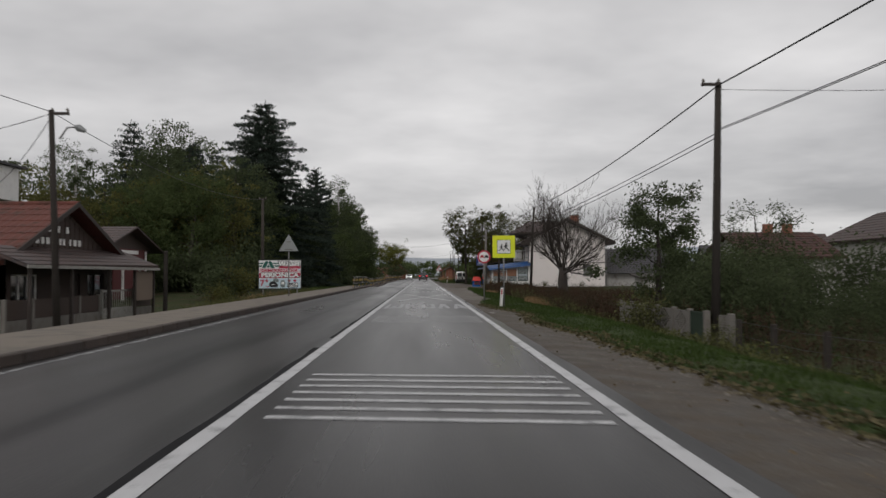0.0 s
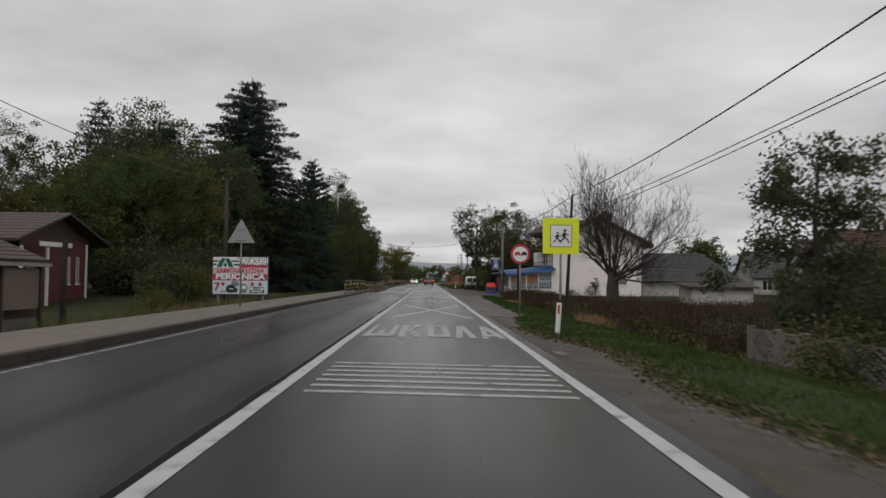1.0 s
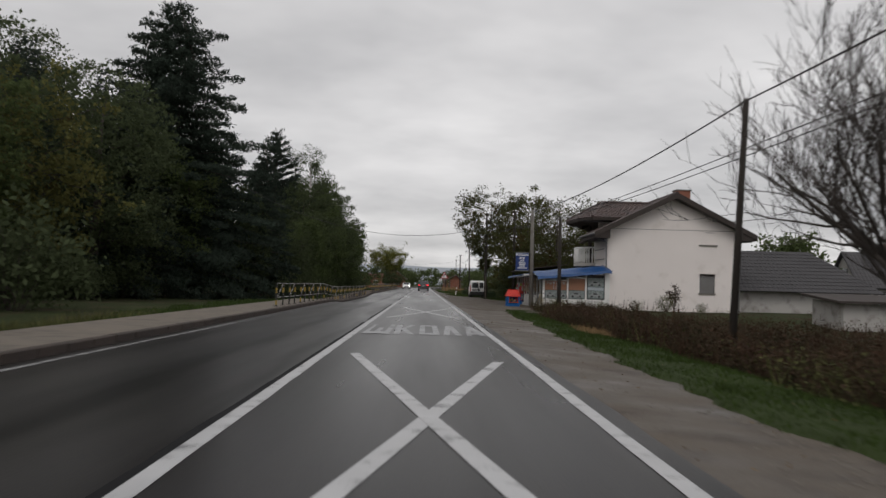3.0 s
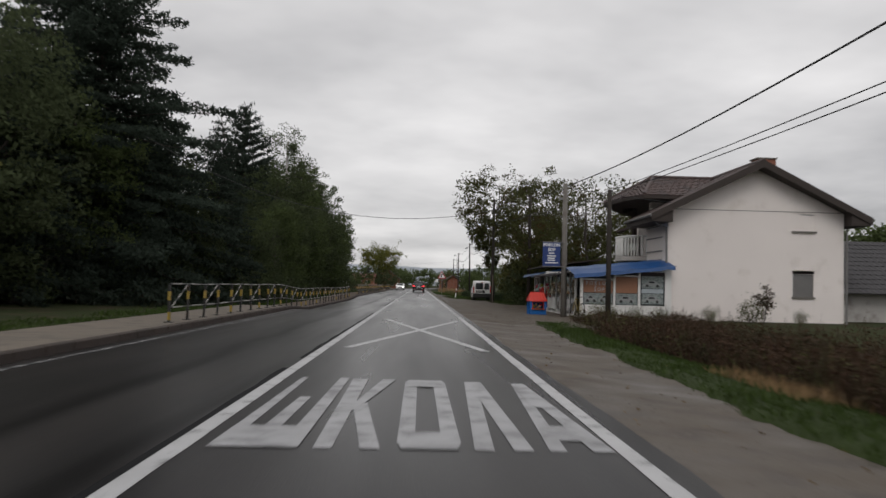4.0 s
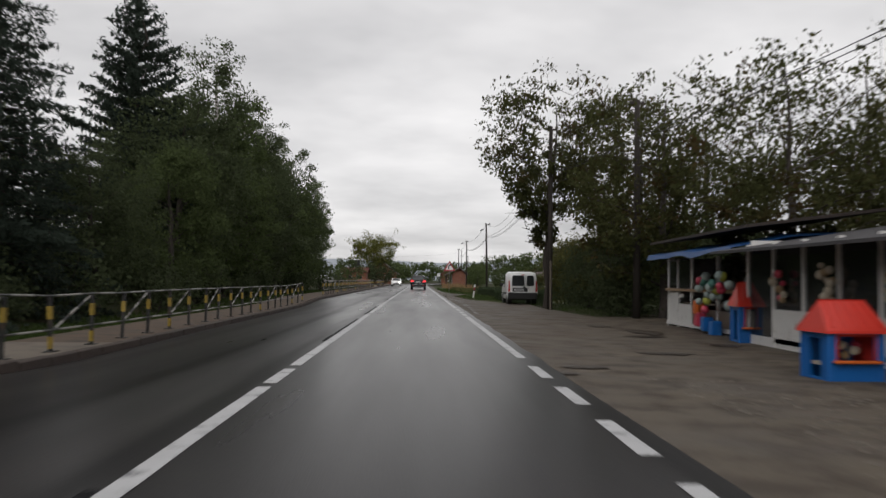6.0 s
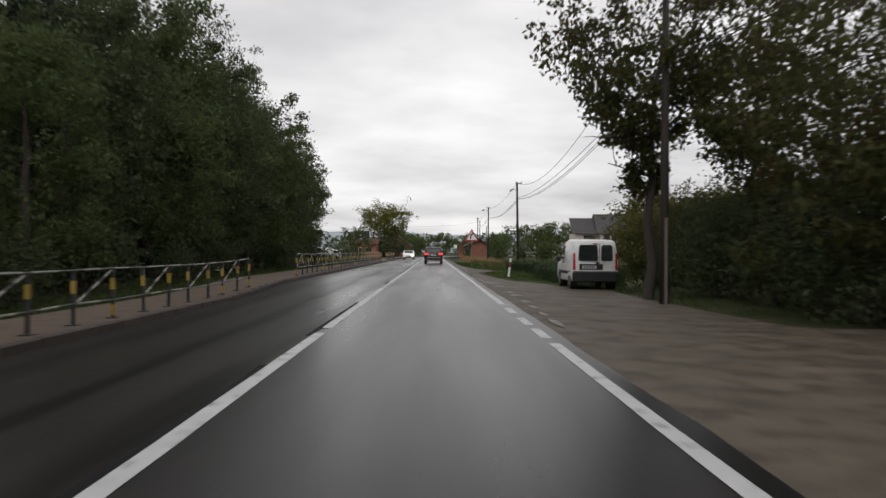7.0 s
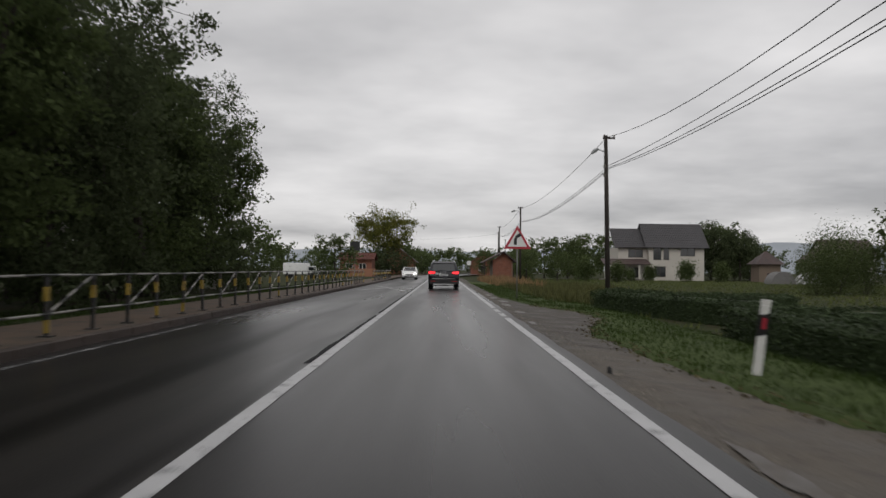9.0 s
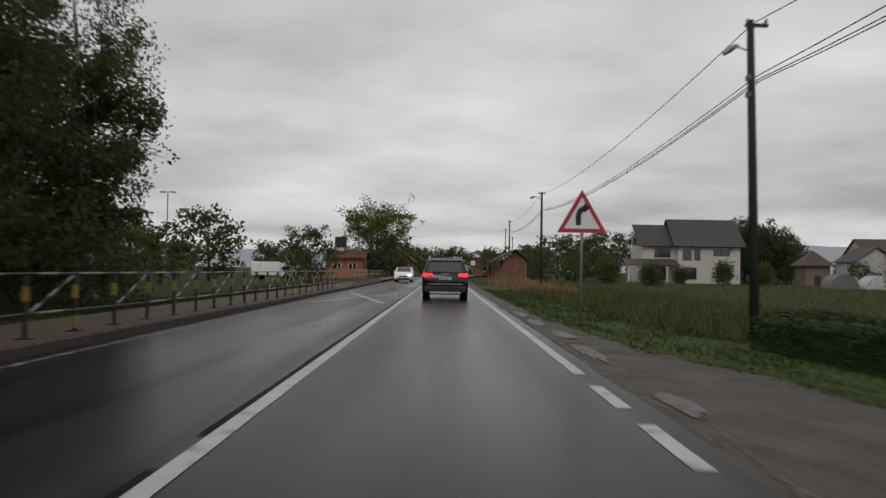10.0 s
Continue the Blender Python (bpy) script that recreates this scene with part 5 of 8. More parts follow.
# ---- trees on the left ----
put(conifer("spruce_tree", 22.6, 10.6, 2.0, 120000, "needle", 3, "tall dark spruce with layered drooping boughs", 1.0, 0.0, 0.16, 0.62), -17.6, 97.7)
put(conifer("spruce_tree", 18.6, 6.0, 1.5, 42000, "needle", 8, "dark spruce with rising boughs above the wood", 0.9, 0.42, 0.085), -15.4, 127.7)
second = put(conifer("spruce_tree", 18.2, 6.3, 1.5, 25000, "needle", 9, "dark spruce standing in the roadside wood", 0.5), -22, 84, 1.0, 0.85)
for x, y, tu, s in ((-19, 112, 3.0, 0.9), (-18.0, 90, 4.0, 0.8), (-20, 140, 5.0, 0.9), (-24, 100, 0.5, 0.95)):
    again(second, x, y, tu, s)
oak = put(broadleaf("roadside_tree", 11.5, 4.2, 0.6, 20000, 0.2, "leafdark", 11, "dense dark green tree in the roadside wood", gaps=0.25, clump=0.38), -18.5, 86, 0, 1.25)
olive = put(broadleaf("roadside_tree", 9.0, 4.4, 0.4, 13000, 0.21, "leafolive", 12, "olive autumn tree behind the houses", gaps=0.25, clump=0.38), -26, 71)
lime = put(broadleaf("roadside_tree", 10.5, 3.6, 0.3, 19500, 0.195, "leaf", 13, "green leafy tree at the edge of the wood", gaps=0.28, clump=0.36), -17.5, 94, 0, 1.1)
birch = put(broadleaf("birch_tree", 17.5, 3.3, 2.0, 18000, 0.18, "leafdark", 14, "tall birch with hanging twigs in the wood", "birch", 0.5, 0.36), -13.2, 135.7, 0.0, 1.07)
deep = put(broadleaf("roadside_tree", 11.5, 4.2, 0.6, 8500, 0.275, "leafdark", 15, "dark green tree deep in the wood", gaps=0.25, clump=0.38), -20, 92, 2.6, 1.2)
giant = put(broadleaf("roadside_tree", 20.3, 5.0, 3.0, 30000, 0.27, "leafdark", 16, "tall dense dark tree rising above the wood", gaps=0.12, clump=0.5), -28.8, 98)
dark_wood = [(oak, -12.6, 102, 1.0, 0.5), (second, -12.4, 106.3, 2.9, 0.7), (oak, -14.8, 104, 3.3, 0.84), (oak, -18.5, 102, 0.9, 0.9), (oak, -10.8, 111.0, 2.0, 0.6), (lime, -10.4, 119, 3.0, 0.78), (oak, -12.2, 125, 4.0, 1.05), (birch, -12.2, 146, 1.2, 0.9), (birch, -12.4, 141.4, 2.2, 0.95), (birch, -12.4, 151.5, 4.2, 0.88), (lime, -10.8, 131, 5.1, 0.95),
             (oak, -11.0, 139, 0.4, 1.0), (lime, -10.6, 147, 1.4, 0.95), (oak, -11.0, 154, 2.4, 1.05), (birch, -12.4, 158, 3.0, 0.8), (lime, -10.8, 162, 3.4, 0.95), (oak, -15.6, 167.5, 4.4, 1.32), (oak, -11.8, 165, 3.7, 0.9), (birch, -11.4, 174.6, 5.0, 0.74), (lime, -12.1, 172.5, 1.0, 0.92), (oak, -15.0, 152, 5.9, 1.3), (oak, -15.4, 141, 1.9, 1.25), (oak, -14.8, 146.5, 0.6, 1.26), (oak, -14.9, 159.5, 2.6, 1.24), (lime, -14.4, 134.5, 1.1, 1.32),
             (deep, -17, 118, 5.6, 0.72), (deep, -17, 150, 0.9, 1.2), (deep, -18, 165, 1.9, 1.15), (deep, -17, 178, 2.9, 0.95), (olive, -20, 76, 1.0, 1.3), (deep, -21, 76, 0.3, 1.15),
             (olive, -31, 66, 2.0, 1.15), (olive, -31, 49, 3.1, 1.1), (lime, -22, 71, 4.1, 0.95), (olive, -32, 56, 0.6, 1.1), (second, -33.6, 98, 1.7, 1.12), (deep, -30, 80, 1.7, 1.1), (deep, -37, 97, 2.7, 1.1), (giant, -32.5, 106, 2.2, 0.86), (deep, -26, 90, 0.7, 1.2), (birch, -30, 72, 1.1, 0.8), (deep, -41, 84, 3.7, 1.2), (olive, -33, 43, 5.0, 1.0), (olive, -33, 61, 5.4, 1.1), (lime, -19, 70, 2.2, 1.0)]
for t, x, y, tu, s in dark_wood:
    again(t, x, y, tu, s)
low = put(bush("undergrowth_bush", 1.6, 2.6, 1500, 0.212, "leafdark", 21, "dark undergrowth bush at the wood's edge"), -16.5, 88)
for k, y in enumerate((79, 84, 96, 101, 107, 112, 117, 123, 128, 134, 142, 150, 156, 162, 168, 173)):
    again(low, (-9.6 if y > 97 else -16.5) - 0.8 * math.sin(k * 2.1), y, k * 1.3, 0.85 + 0.25 * math.sin(k * 3.7))
for k in range(20):
    again(low, -13.0 - 1.2 * math.sin(k * 1.7), 99 + 4 * k, k * 1.9, 1.15 + 0.2 * math.sin(k * 2.3))
for k, (x, y) in enumerate(((-17.5, 70.5), (-16.8, 74), (-18.5, 68), (-17, 79), (-18, 81), (-12.5, 56), (-19, 72))):
    again(low, x, y, k * 1.1, 0.95)
for k, (x, y) in enumerate(((-18.8, 68.2), (-17.2, 67.0), (-15.8, 68.0), (-14.2, 67.0), (-12.9, 66.0), (-20.5, 69.5))):
    again(low, x, y, k * 2.3, 1.25 + 0.15 * math.sin(k * 2.0))
rose = put(bush("autumn_bush", 1.4, 2.3, 2200, 0.15, "leafolive", 22, "reddish autumn bush beside the billboard"), -11.5, 57.5)
again(rose, -10.6, 48.5, 1.0, 0.6)
round_tree = put(broadleaf("small_tree", 6.4, 3.2, 0.4, 2100, 0.395, "leaf", 31, "round green tree beyond the railing", gaps=0.2), -18.9, 215)
distant = put(broadleaf("small_tree", 6.4, 3.2, 0.4, 1100, 0.56, "leaf", 32, "distant green tree on the plain", gaps=0.2, limbs=5), -100, 345)
again(round_tree, -9.7, 213, 1.0, 0.75)
again(round_tree, -24, 205, 2.0, 0.6)
again(round_tree, -30, 225, 3.0, 0.8)
again(round_tree, -15, 232, 4.0, 0.6)
again(low, -12.5, 225, 2.0, 1.0)
put(broadleaf("yellowing_tree", 12.3, 5.6, 4.6, 15000, 0.32, "leafyellow", 33, "broad tree with yellowing crown beside the road", squash=1.1, gaps=0.3, clump=0.6), -9.6, 278)
for k, (x, y, s) in enumerate(((-11.8, 276, 1.9), (-9.0, 275, 2.0), (-6.6, 277, 1.9))):
    again(low, x, y, k * 1.0, s)

# grasses behind the pavement
blades("grass_verge", 26000, (-9.5, -6.2, 40, 200), 0.16, "grass", 41, "green grass verge behind the pavement", "grass")
blades("dry_verge", 9000, (-10.5, -6.3, 30, 62), 0.38, "weeds", 42, "tall dull grass along the pavement", "grass", wide=0.012)
blades("dry_verge", 3500, (-9.5, -6.6, 38, 52), 0.45, "drygrass", 43, "tufts of dry brown grass along the pavement", "grass", wide=0.01)

# ---- the right side: poles and cables ----
pa, hh = post_and_wire("utility_pole", 9.9, 23.1, 6.7, 0.13, "dark wooden pole beside a lattice fence", lean=(0.25, 0.1))
insulators(pa, hh - 0.08)
pb, hb = post_and_wire("utility_pole", 9.1, 56.2, 5.95, 0.1, "thin leaning wooden pole before the white house", lean=(0.33, 0))
pc, hc = post_and_wire("utility_pole", 9.5, 83.0, 5.33, 0.12, "thin dark wooden pole beside the shop")
pd, hd = post_and_wire("concrete_pole", 8.53, 87.75, 6.15, 0.15, "grey concrete pole by the gift shop", "concrete")
part("bracket", Geo().box((-0.3, -0.05, hd - 0.75), (0.0, 0.05, hd - 0.65)), "steel", pd)
part("bracket", Geo().tube([(0, 0, hd - 0.2), (0.25, -0.1, hd - 0.1), (0.35, -0.1, hd - 0.3)], 0.02, 5), "steel", pd)
pe, h4 = post_and_wire("utility_pole", 9.75, 108.6, 8.0, 0.14, "dark wooden pole among the trees")
insulators(pe, h4 - 0.1)
pf, h5 = post_and_wire("utility_pole", 9.0, 163.9, 7.3, 0.12, "dark wooden pole with a street lamp on an arm", lean=(-0.15, 0))
insulators(pf, h5 - 0.12)
part("street_lamp_arm", Geo().tube([(-0.14, 0, h5 - 0.75), (-0.5, 0, h5 - 0.62)], 0.02, 6), "steel", pf)
part("lamp_head", Geo().tube([(-0.45, 0, h5 - 0.6), (-0.62, 0, h5 - 0.68), (-0.78, 0, h5 - 0.82)], [0.04, 0.09, 0.05], 8), "signgrey", pf)
for z in (1.45, 1.85):
    part("insulator_box", Geo().box((-0.24, -0.08, h5 - z), (-0.08, 0.08, h5 - z + 0.14)), "concrete", pf, bevel=0.02)
pg_, h6 = post_and_wire("utility_pole", 9.6, 210.3, 7.75, 0.12, "dark wooden pole farther along the road")
insulators(pg_, h6 - 0.12)
street_light(pg_, h6 - 0.4, -0.7)
for x, y, z in ((10.4, 252, 8.0), (13.6, 300, 9.4), (16.5, 318, 8.5)):
    q, h7 = post_and_wire("utility_pole", x, y, z, 0.12, "distant dark wooden pole")
    insulators(q, h7 - 0.12)
TOPS = [(11.3, -22, 6.9), (10.15, 23.2, 6.62), (9.43, 56.2, 5.9), (8.6, 87.7, 6.05)]
for p, q in zip(TOPS, TOPS[1:]):
    cable("overhead_cable", p, q, 0.35, r=0.022)
LOW = [(12.5, -22, 5.9), (10.1, 23.2, 5.3)]
cable("overhead_cable", LOW[0], LOW[1], 0.3)
cable("overhead_cable", (13.0, -22, 6.1), (10.12, 23.2, 5.35), 0.3)
cable("overhead_cable", (10.1, 23.2, 6.5), (24, 15, 5.4), 0.3, r=0.008)
for dz in (0.0, 0.13):
    cable("overhead_cable", (10.1, 23.2, 5.12 + dz), (9.5, 83.0, 5.15 + dz), 0.46 - 0.5 * dz, r=0.014, n=20)
    cable("overhead_cable", (9.5, 83.0, 5.15 + dz), (9.75, 108.6, 6.5 + dz), 0.2, r=0.012)
cable("service_cable", (8.7, 87.7, 5.95), (20, 87.0, 4.9), 0.15, r=0.012)
cable("service_cable", (8.5, 87.7, 5.9), (-10.5, 86, 7.5), 2.4, r=0.012)
pm, hm = post_and_wire("utility_pole", 7.84, 116.5, 8.5, 0.13, "dark wooden pole on a pale stub among walnut trees")
part("stub", Geo().box((-0.035, -0.19, -0.3), (0.045, -0.115, 2.3)), "palewood", pm, "pale weathered stub", bevel=0.015)
insulators(pm, hm - 0.15)
for dx, zm, zf, sag in ((0.0, 8.1, 7.2, 1.68), (0.1, 6.45, 5.95, 0.7), (0.15, 6.38, 5.88, 0.88), (0.18, 6.32, 5.84, 0.92)):
    cable("overhead_cable", (9.75, 108.6, min(7.7, zm + 0.2)), (7.84 + dx, 116.5, zm), 0.1)
    cable("overhead_cable", (7.84 + dx, 116.5, zm), (8.88 + dx, 163.8, zf), sag)
    cable("overhead_cable", (8.88 + dx, 163.8, zf), (9.6 + dx, 210.8, zf + 0.4), 0.6)
    cable("overhead_cable", (9.6 + dx, 210.8, zf + 0.4), (10.4 + dx, 252, zf + 0.6), 0.5)
cable("overhead_cable", (13.6, 300, 9.0), (-14, 305, 8.2), 0.8)

# ---- road signs on the right ----
def tube_post(t, h, r=0.03, y=0.04):
    part("post", Geo().tube([(0, y, -0.3), (0, y, h)], r, 8), "steel", t, smooth=True)


z0 = ground_z(4.9, 32.4)
ys = thing("school_children_sign", (4.87, 32.4, z0), "square yellow sign with a white field and two running figures", "road sign")
tube_post(ys, 2.6 - z0)
part("back_plate", Geo().box((-0.45, 0.0, 1.88 - z0), (0.45, 0.012, 2.77 - z0)), "signgrey", ys)
yp = part("yellow_plate", Geo().box((-0.45, -0.012, 1.88 - z0), (0.45, 0.0, 2.77 - z0)), "yellow", ys, "bright yellow sheet", bevel=0.003)
part("border", Geo().box((-0.27, -0.016, 2.05 - z0), (0.27, -0.012, 2.6 - z0)), "black", yp)
part("white_field", Geo().box((-0.255, -0.02, 2.065 - z0), (0.255, -0.016, 2.585 - z0)), "signwhite", yp)


def runner(x, z, s):
    """A plain pictogram of a running figure."""
    g = Geo()

    def bar(x0, y0, x1, y1, w):
        dx, dy = x1 - x0, y1 - y0
        k = w / 2 / math.hypot(dx, dy)
        g.slab([(x + s * (x0 - dy * k), -0.0205, z + s * (y0 + dx * k)), (x + s * (x1 - dy * k), -0.0205, z + s * (y1 + dx * k)), (x + s * (x1 + dy * k), -0.0205, z + s * (y1 - dx * k)), (x + s * (x0 + dy * k), -0.0205, z + s * (y0 - dx * k))], (0, -0.003, 0))

    g.slab([(x + s * (0.02 + 0.1 * math.cos(w)), -0.0205, z + s * (0.88 + 0.1 * math.sin(w))) for w in [k * 0.524 for k in range(12)]], (0, -0.003, 0))
    for b in ((0, 0.75, -0.05, 0.4, 0.2), (-0.02, 0.72, 0.26, 0.55, 0.08), (-0.02, 0.7, -0.26, 0.52, 0.08), (-0.02, 0.42, 0.22, 0.25, 0.1), (0.22, 0.25, 0.3, 0.02, 0.09), (-0.06, 0.42, -0.2, 0.18, 0.1), (-0.2, 0.18, -0.42, 0.14, 0.09)):
        bar(*b)
    return g


part("pictogram", runner(-0.09, 2.14 - z0, 0.29), "black", yp, "small black running figure")
part("pictogram", runner(0.09, 2.14 - z0, 0.36), "black", yp, "taller black running figure")

z0 = ground_z(4.5, 37.9)
no = thing("no_overtaking_sign", (4.5, 37.9, z0), "round red-rimmed no overtaking sign on a grey post", "road sign")
tube_post(no, 2.3 - z0)
C = 2.05 - z0


def disc(r, y, t=0.006, n=32):
    return Geo().slab([(r * math.cos(2 * math.pi * k / n), y, C + r * math.sin(2 * math.pi * k / n)) for k in range(n)], (0, -t, 0))


part("back_plate", disc(0.31, 0.012), "signgrey", no)
part("red_rim", disc(0.31, 0.0), "red", no, "red rim")
part("white_field", disc(0.235, -0.006, 0.003), "signwhite", no)
for x, m_, lab in ((-0.09, "red", "red car pictogram"), (0.12, "black", "black car pictogram")):
    g = Geo().box((x - 0.09, -0.013, C - 0.035), (x + 0.09, -0.0095, C + 0.035)).box((x - 0.09, -0.013, C - 0.065), (x - 0.055, -0.0095, C - 0.035)).box((x + 0.055, -0.013, C - 0.065), (x + 0.09, -0.0095, C - 0.035))
    g.slab([(x - 0.075, -0.0095, C + 0.035), (x + 0.075, -0.0095, C + 0.035), (x + 0.055, -0.0095, C + 0.075), (x - 0.055, -0.0095, C + 0.075)], (0, -0.0035, 0))
    part("pictogram", g, m_, no, lab)


def delineator(x, y, banded=False, group="roadside posts"):
    z = max(ground_z(x, y), turf_z(x, y), shoulder_z(x, y)) + 0.02
    t = thing("delineator_post", pose(x, y, z, 1.5, 7 if banded else 3, 8) @ Matrix.Diagonal((1.05, 1.05, 1.24, 1.0) if banded else (1.0, 1.0, 1.0, 1.0)), "leaning white plastic roadside post with a dark band" if banded else "white plastic roadside post with a red reflector and black cap", "delineator", group)
    part("body", Geo().slab([(-0.05, -0.042, -0.2), (0.05, -0.042, -0.2), (0.058, 0.02, -0.2), (0, 0.058, -0.2), (-0.058, 0.02, -0.2)], (0, 0, 0.94)), "white", t, bevel=0.01)
    part("cap", Geo().slab([(-0.05, -0.042, 0.74), (0.05, -0.042, 0.74), (0.058, 0.02, 0.74), (0, 0.058, 0.74), (-0.058, 0.02, 0.74)], (0.005, 0, 0.06)), "white" if banded else "black", t)
    if banded:
        part("dark_band", Geo().slab([(-0.053, -0.045, 0.4), (0.053, -0.045, 0.43), (0.061, 0.023, 0.43), (0, 0.061, 0.42), (-0.061, 0.023, 0.4)], (0, 0, 0.23)), "black", t)
    part("reflector", Geo().box((-0.04, -0.052, 0.48), (0.012, -0.042, 0.6 if banded else 0.68)), "red", t, "red reflector")
    return t


delineator(4.68, 31.7)
delineator(5.83, 139.1, True)
st = thing("broken_post", (3.77, 138.6, -0.05), "short dark stub of a broken roadside post", "post")
part("stub", Geo().tube([(0, 0, -0.1), (0.004, 0, 0.06), (0.0, 0.004, 0.1)], [0.034, 0.032, 0.022], 8), "plastic", st)
part("collar", Geo().tube([(0, 0, -0.02), (0, 0, 0.012)], 0.048, 10), "rubble", st)

ct, cp, cor = tri_sign("curve_warning_sign", 5.02, 164.6, 3.28, 1.22, "red-bordered triangular sign warning of a road bend")
part("red_border", Geo().slab(cor(1.0, -0.02), (0, -0.004, 0)), "red", cp, "red border")
part("white_field", Geo().slab(cor(0.72, -0.024), (0, -0.003, 0)), "signwhite", cp)
za = 3.28 - ground_z(5.02, 164.6) - 1.22 * 0.87 * 2 / 3
arc = [(-0.09 + 0.2 * (1 - math.cos(w)), 0.06 + 0.2 * math.sin(w)) for w in (0, 0.35, 0.7, 1.05, 1.4)]
g = Geo()
for (x0, h0), (x1, h1) in zip([(-0.09, -0.17)] + arc, arc):
    dx, dy = x1 - x0, h1 - h0
    k = 0.066 / max(1e-6, math.hypot(dx, dy))
    g.slab([(x0 - dy * k, -0.0275, za + h0 + dx * k), (x1 - dy * k, -0.0275, za + h1 + dx * k), (x1 + dy * k, -0.0275, za + h1 - dx * k), (x0 + dy * k, -0.0275, za + h0 - dx * k)], (0, -0.003, 0))
hx_, hz_ = arc[-1]
g.slab([(hx_ - 0.03, -0.0275, za + hz_ - 0.13), (hx_ - 0.02, -0.0275, za + hz_ + 0.13), (hx_ + 0.13, -0.0275, za + hz_ + 0.01)], (0, -0.003, 0))
part("arrow", g, "black", cp, "black bend arrow")

# ---- the white house with the gift shop ----
WH = thing("white_house", (0, 0, 0), "white plastered two-storey house with a brown tiled roof", "house")
a, b = (13.2, 87.0), (21.45, 87.0)
part("wall", wall_panel(a, b, -0.7, 5.0, 0.3, [(5.85, 6.83, 1.1, 2.15), (5.83, 6.9, 4.15, 4.98)]), "render_wall", WH, "blank off-white plaster wall")
part("gable", Geo().slab([(13.2, 87.0, 5.0), (21.45, 87.0, 5.0), (17.35, 87.0, 7.02)], (0, 0.3, 0)), "render_wall", WH)
part("stain_line", Geo().box((13.25, 86.992, 5.02), (21.4, 87.0, 5.05)), "concrete", WH)
sh = part("shutter", Geo().box((19.05, 87.08, 1.1), (20.03, 87.12, 2.15)), "steel", WH, "closed grey roller shutter")
for k in range(9):
    part("slat", Geo().box((19.07, 87.06, 1.12 + k * 0.11), (20.01, 87.08, 1.215 + k * 0.11)), "steel", sh)
part("shutter_box", Geo().box((19.02, 87.0, 2.15), (20.06, 87.06, 2.32)), "render_wall", WH, bevel=0.01)
part("bricked_opening", Geo().box((19.03, 87.03, 4.15), (20.1, 87.25, 4.98)), "render_wall", WH)
part("window_sill", Geo().box((18.98, 86.93, 4.06), (20.15, 87.0, 4.15)), "concrete", WH)
part("window_sill", Geo().box((19.0, 86.93, 1.02), (20.08, 87.0, 1.1)), "concrete", WH)
part("plinth", Geo().box((13.16, 86.96, -0.7), (21.49, 86.99, -0.1)), "concrete", WH)
part("wall", wall_panel((13.2, 91.0), (13.2, 87.3), -0.4, 5.05, 0.3), "render_wall", WH)
part("wall", wall_panel((17.0, 91.0), (13.45, 91.0), 2.0, 5.85, 0.3), "render_wall", WH)
for z in (3.1, 3.75, 4.3):
    part("ledge", Geo().box((13.15, 87.9, z), (13.2, 90.4, z + 0.05)), "steel", WH, "thin grey ledge across the side wall")
part("wall", wall_panel((21.45, 87.3), (21.45, 99.5), -0.7, 5.0, 0.3), "render_wall", WH)
part("wall", wall_panel((21.15, 99.5), (15.3, 99.5), -0.7, 5.0, 0.3), "render_wall", WH)
tiled(WH, (12.25, 86.3, 4.7), (12.25, 90.9, 4.7), (17.35, 86.3, 7.25), 15, "tile")
tiled(WH, (22.35, 86.3, 4.75), (22.35, 100, 4.75), (17.35, 86.3, 7.25), 15, "tile")
part("ridge_cap", Geo().tube([(17.35, 86.28, 7.3), (17.35, 100, 7.3)], 0.11, 7), "tile", WH)
for x, e in ((12.2, 4.68), (22.4, 4.72)):
    part("bargeboard", Geo().slab([(x, 86.28, e - 0.26), (x, 86.28, e + 0.06), (17.35, 86.28, 7.33), (17.35, 86.28, 6.98)], (0, -0.05, 0)), "wood", WH, "dark wooden bargeboard")
    part("soffit", Geo().slab([(x, 86.3, e - 0.12), (17.35, 86.3, 7.0), (17.35, 87.0, 7.0), (x, 87.0, e - 0.12)], (0, 0, -0.03)), "wood", WH)
part("eave_box", Geo().slab([(12.25, 86.3, 4.38), (13.2, 86.3, 4.38), (13.2, 86.3, 5.0), (12.25, 86.3, 4.6)], (0, 4.5, 0)), "wood", WH, "dark boarded eave")
part("eave_box", Geo().slab([(22.35, 86.3, 4.42), (21.45, 86.3, 4.42), (21.45, 86.3, 5.05), (22.35, 86.3, 4.62)], (0, 13.0, 0)), "wood", WH, "dark boarded eave")
part("gutter", Geo().tube([(12.2, 86.25, 4.66), (12.2, 91.0, 4.66)], 0.07, 7), "steel", WH)
part("gutter", Geo().tube([(22.4, 86.25, 4.7), (22.4, 100, 4.7)], 0.07, 7), "steel", WH)
part("down_pipe", Geo().tube([(12.3, 86.6, 4.62), (12.6, 86.8, 4.3), (13.11, 86.93, 4.15), (13.11, 86.93, -0.1)], 0.05, 8), "steel", WH)
part("down_pipe", Geo().tube([(22.4, 86.5, 4.66), (22.2, 86.7, 4.4), (21.56, 86.93, 4.3), (21.54, 86.93, -0.5)], 0.05, 8), "steel", WH)
ch = part("chimney", Geo().box((18.05, 88.6, 6.4), (18.95, 89.4, 7.75)), "brick", WH, "red brick chimney", bevel=0.01)
part("chimney_cap", Geo().box((18.0, 88.55, 7.75), (19.0, 89.45, 7.82)), "concrete", ch)
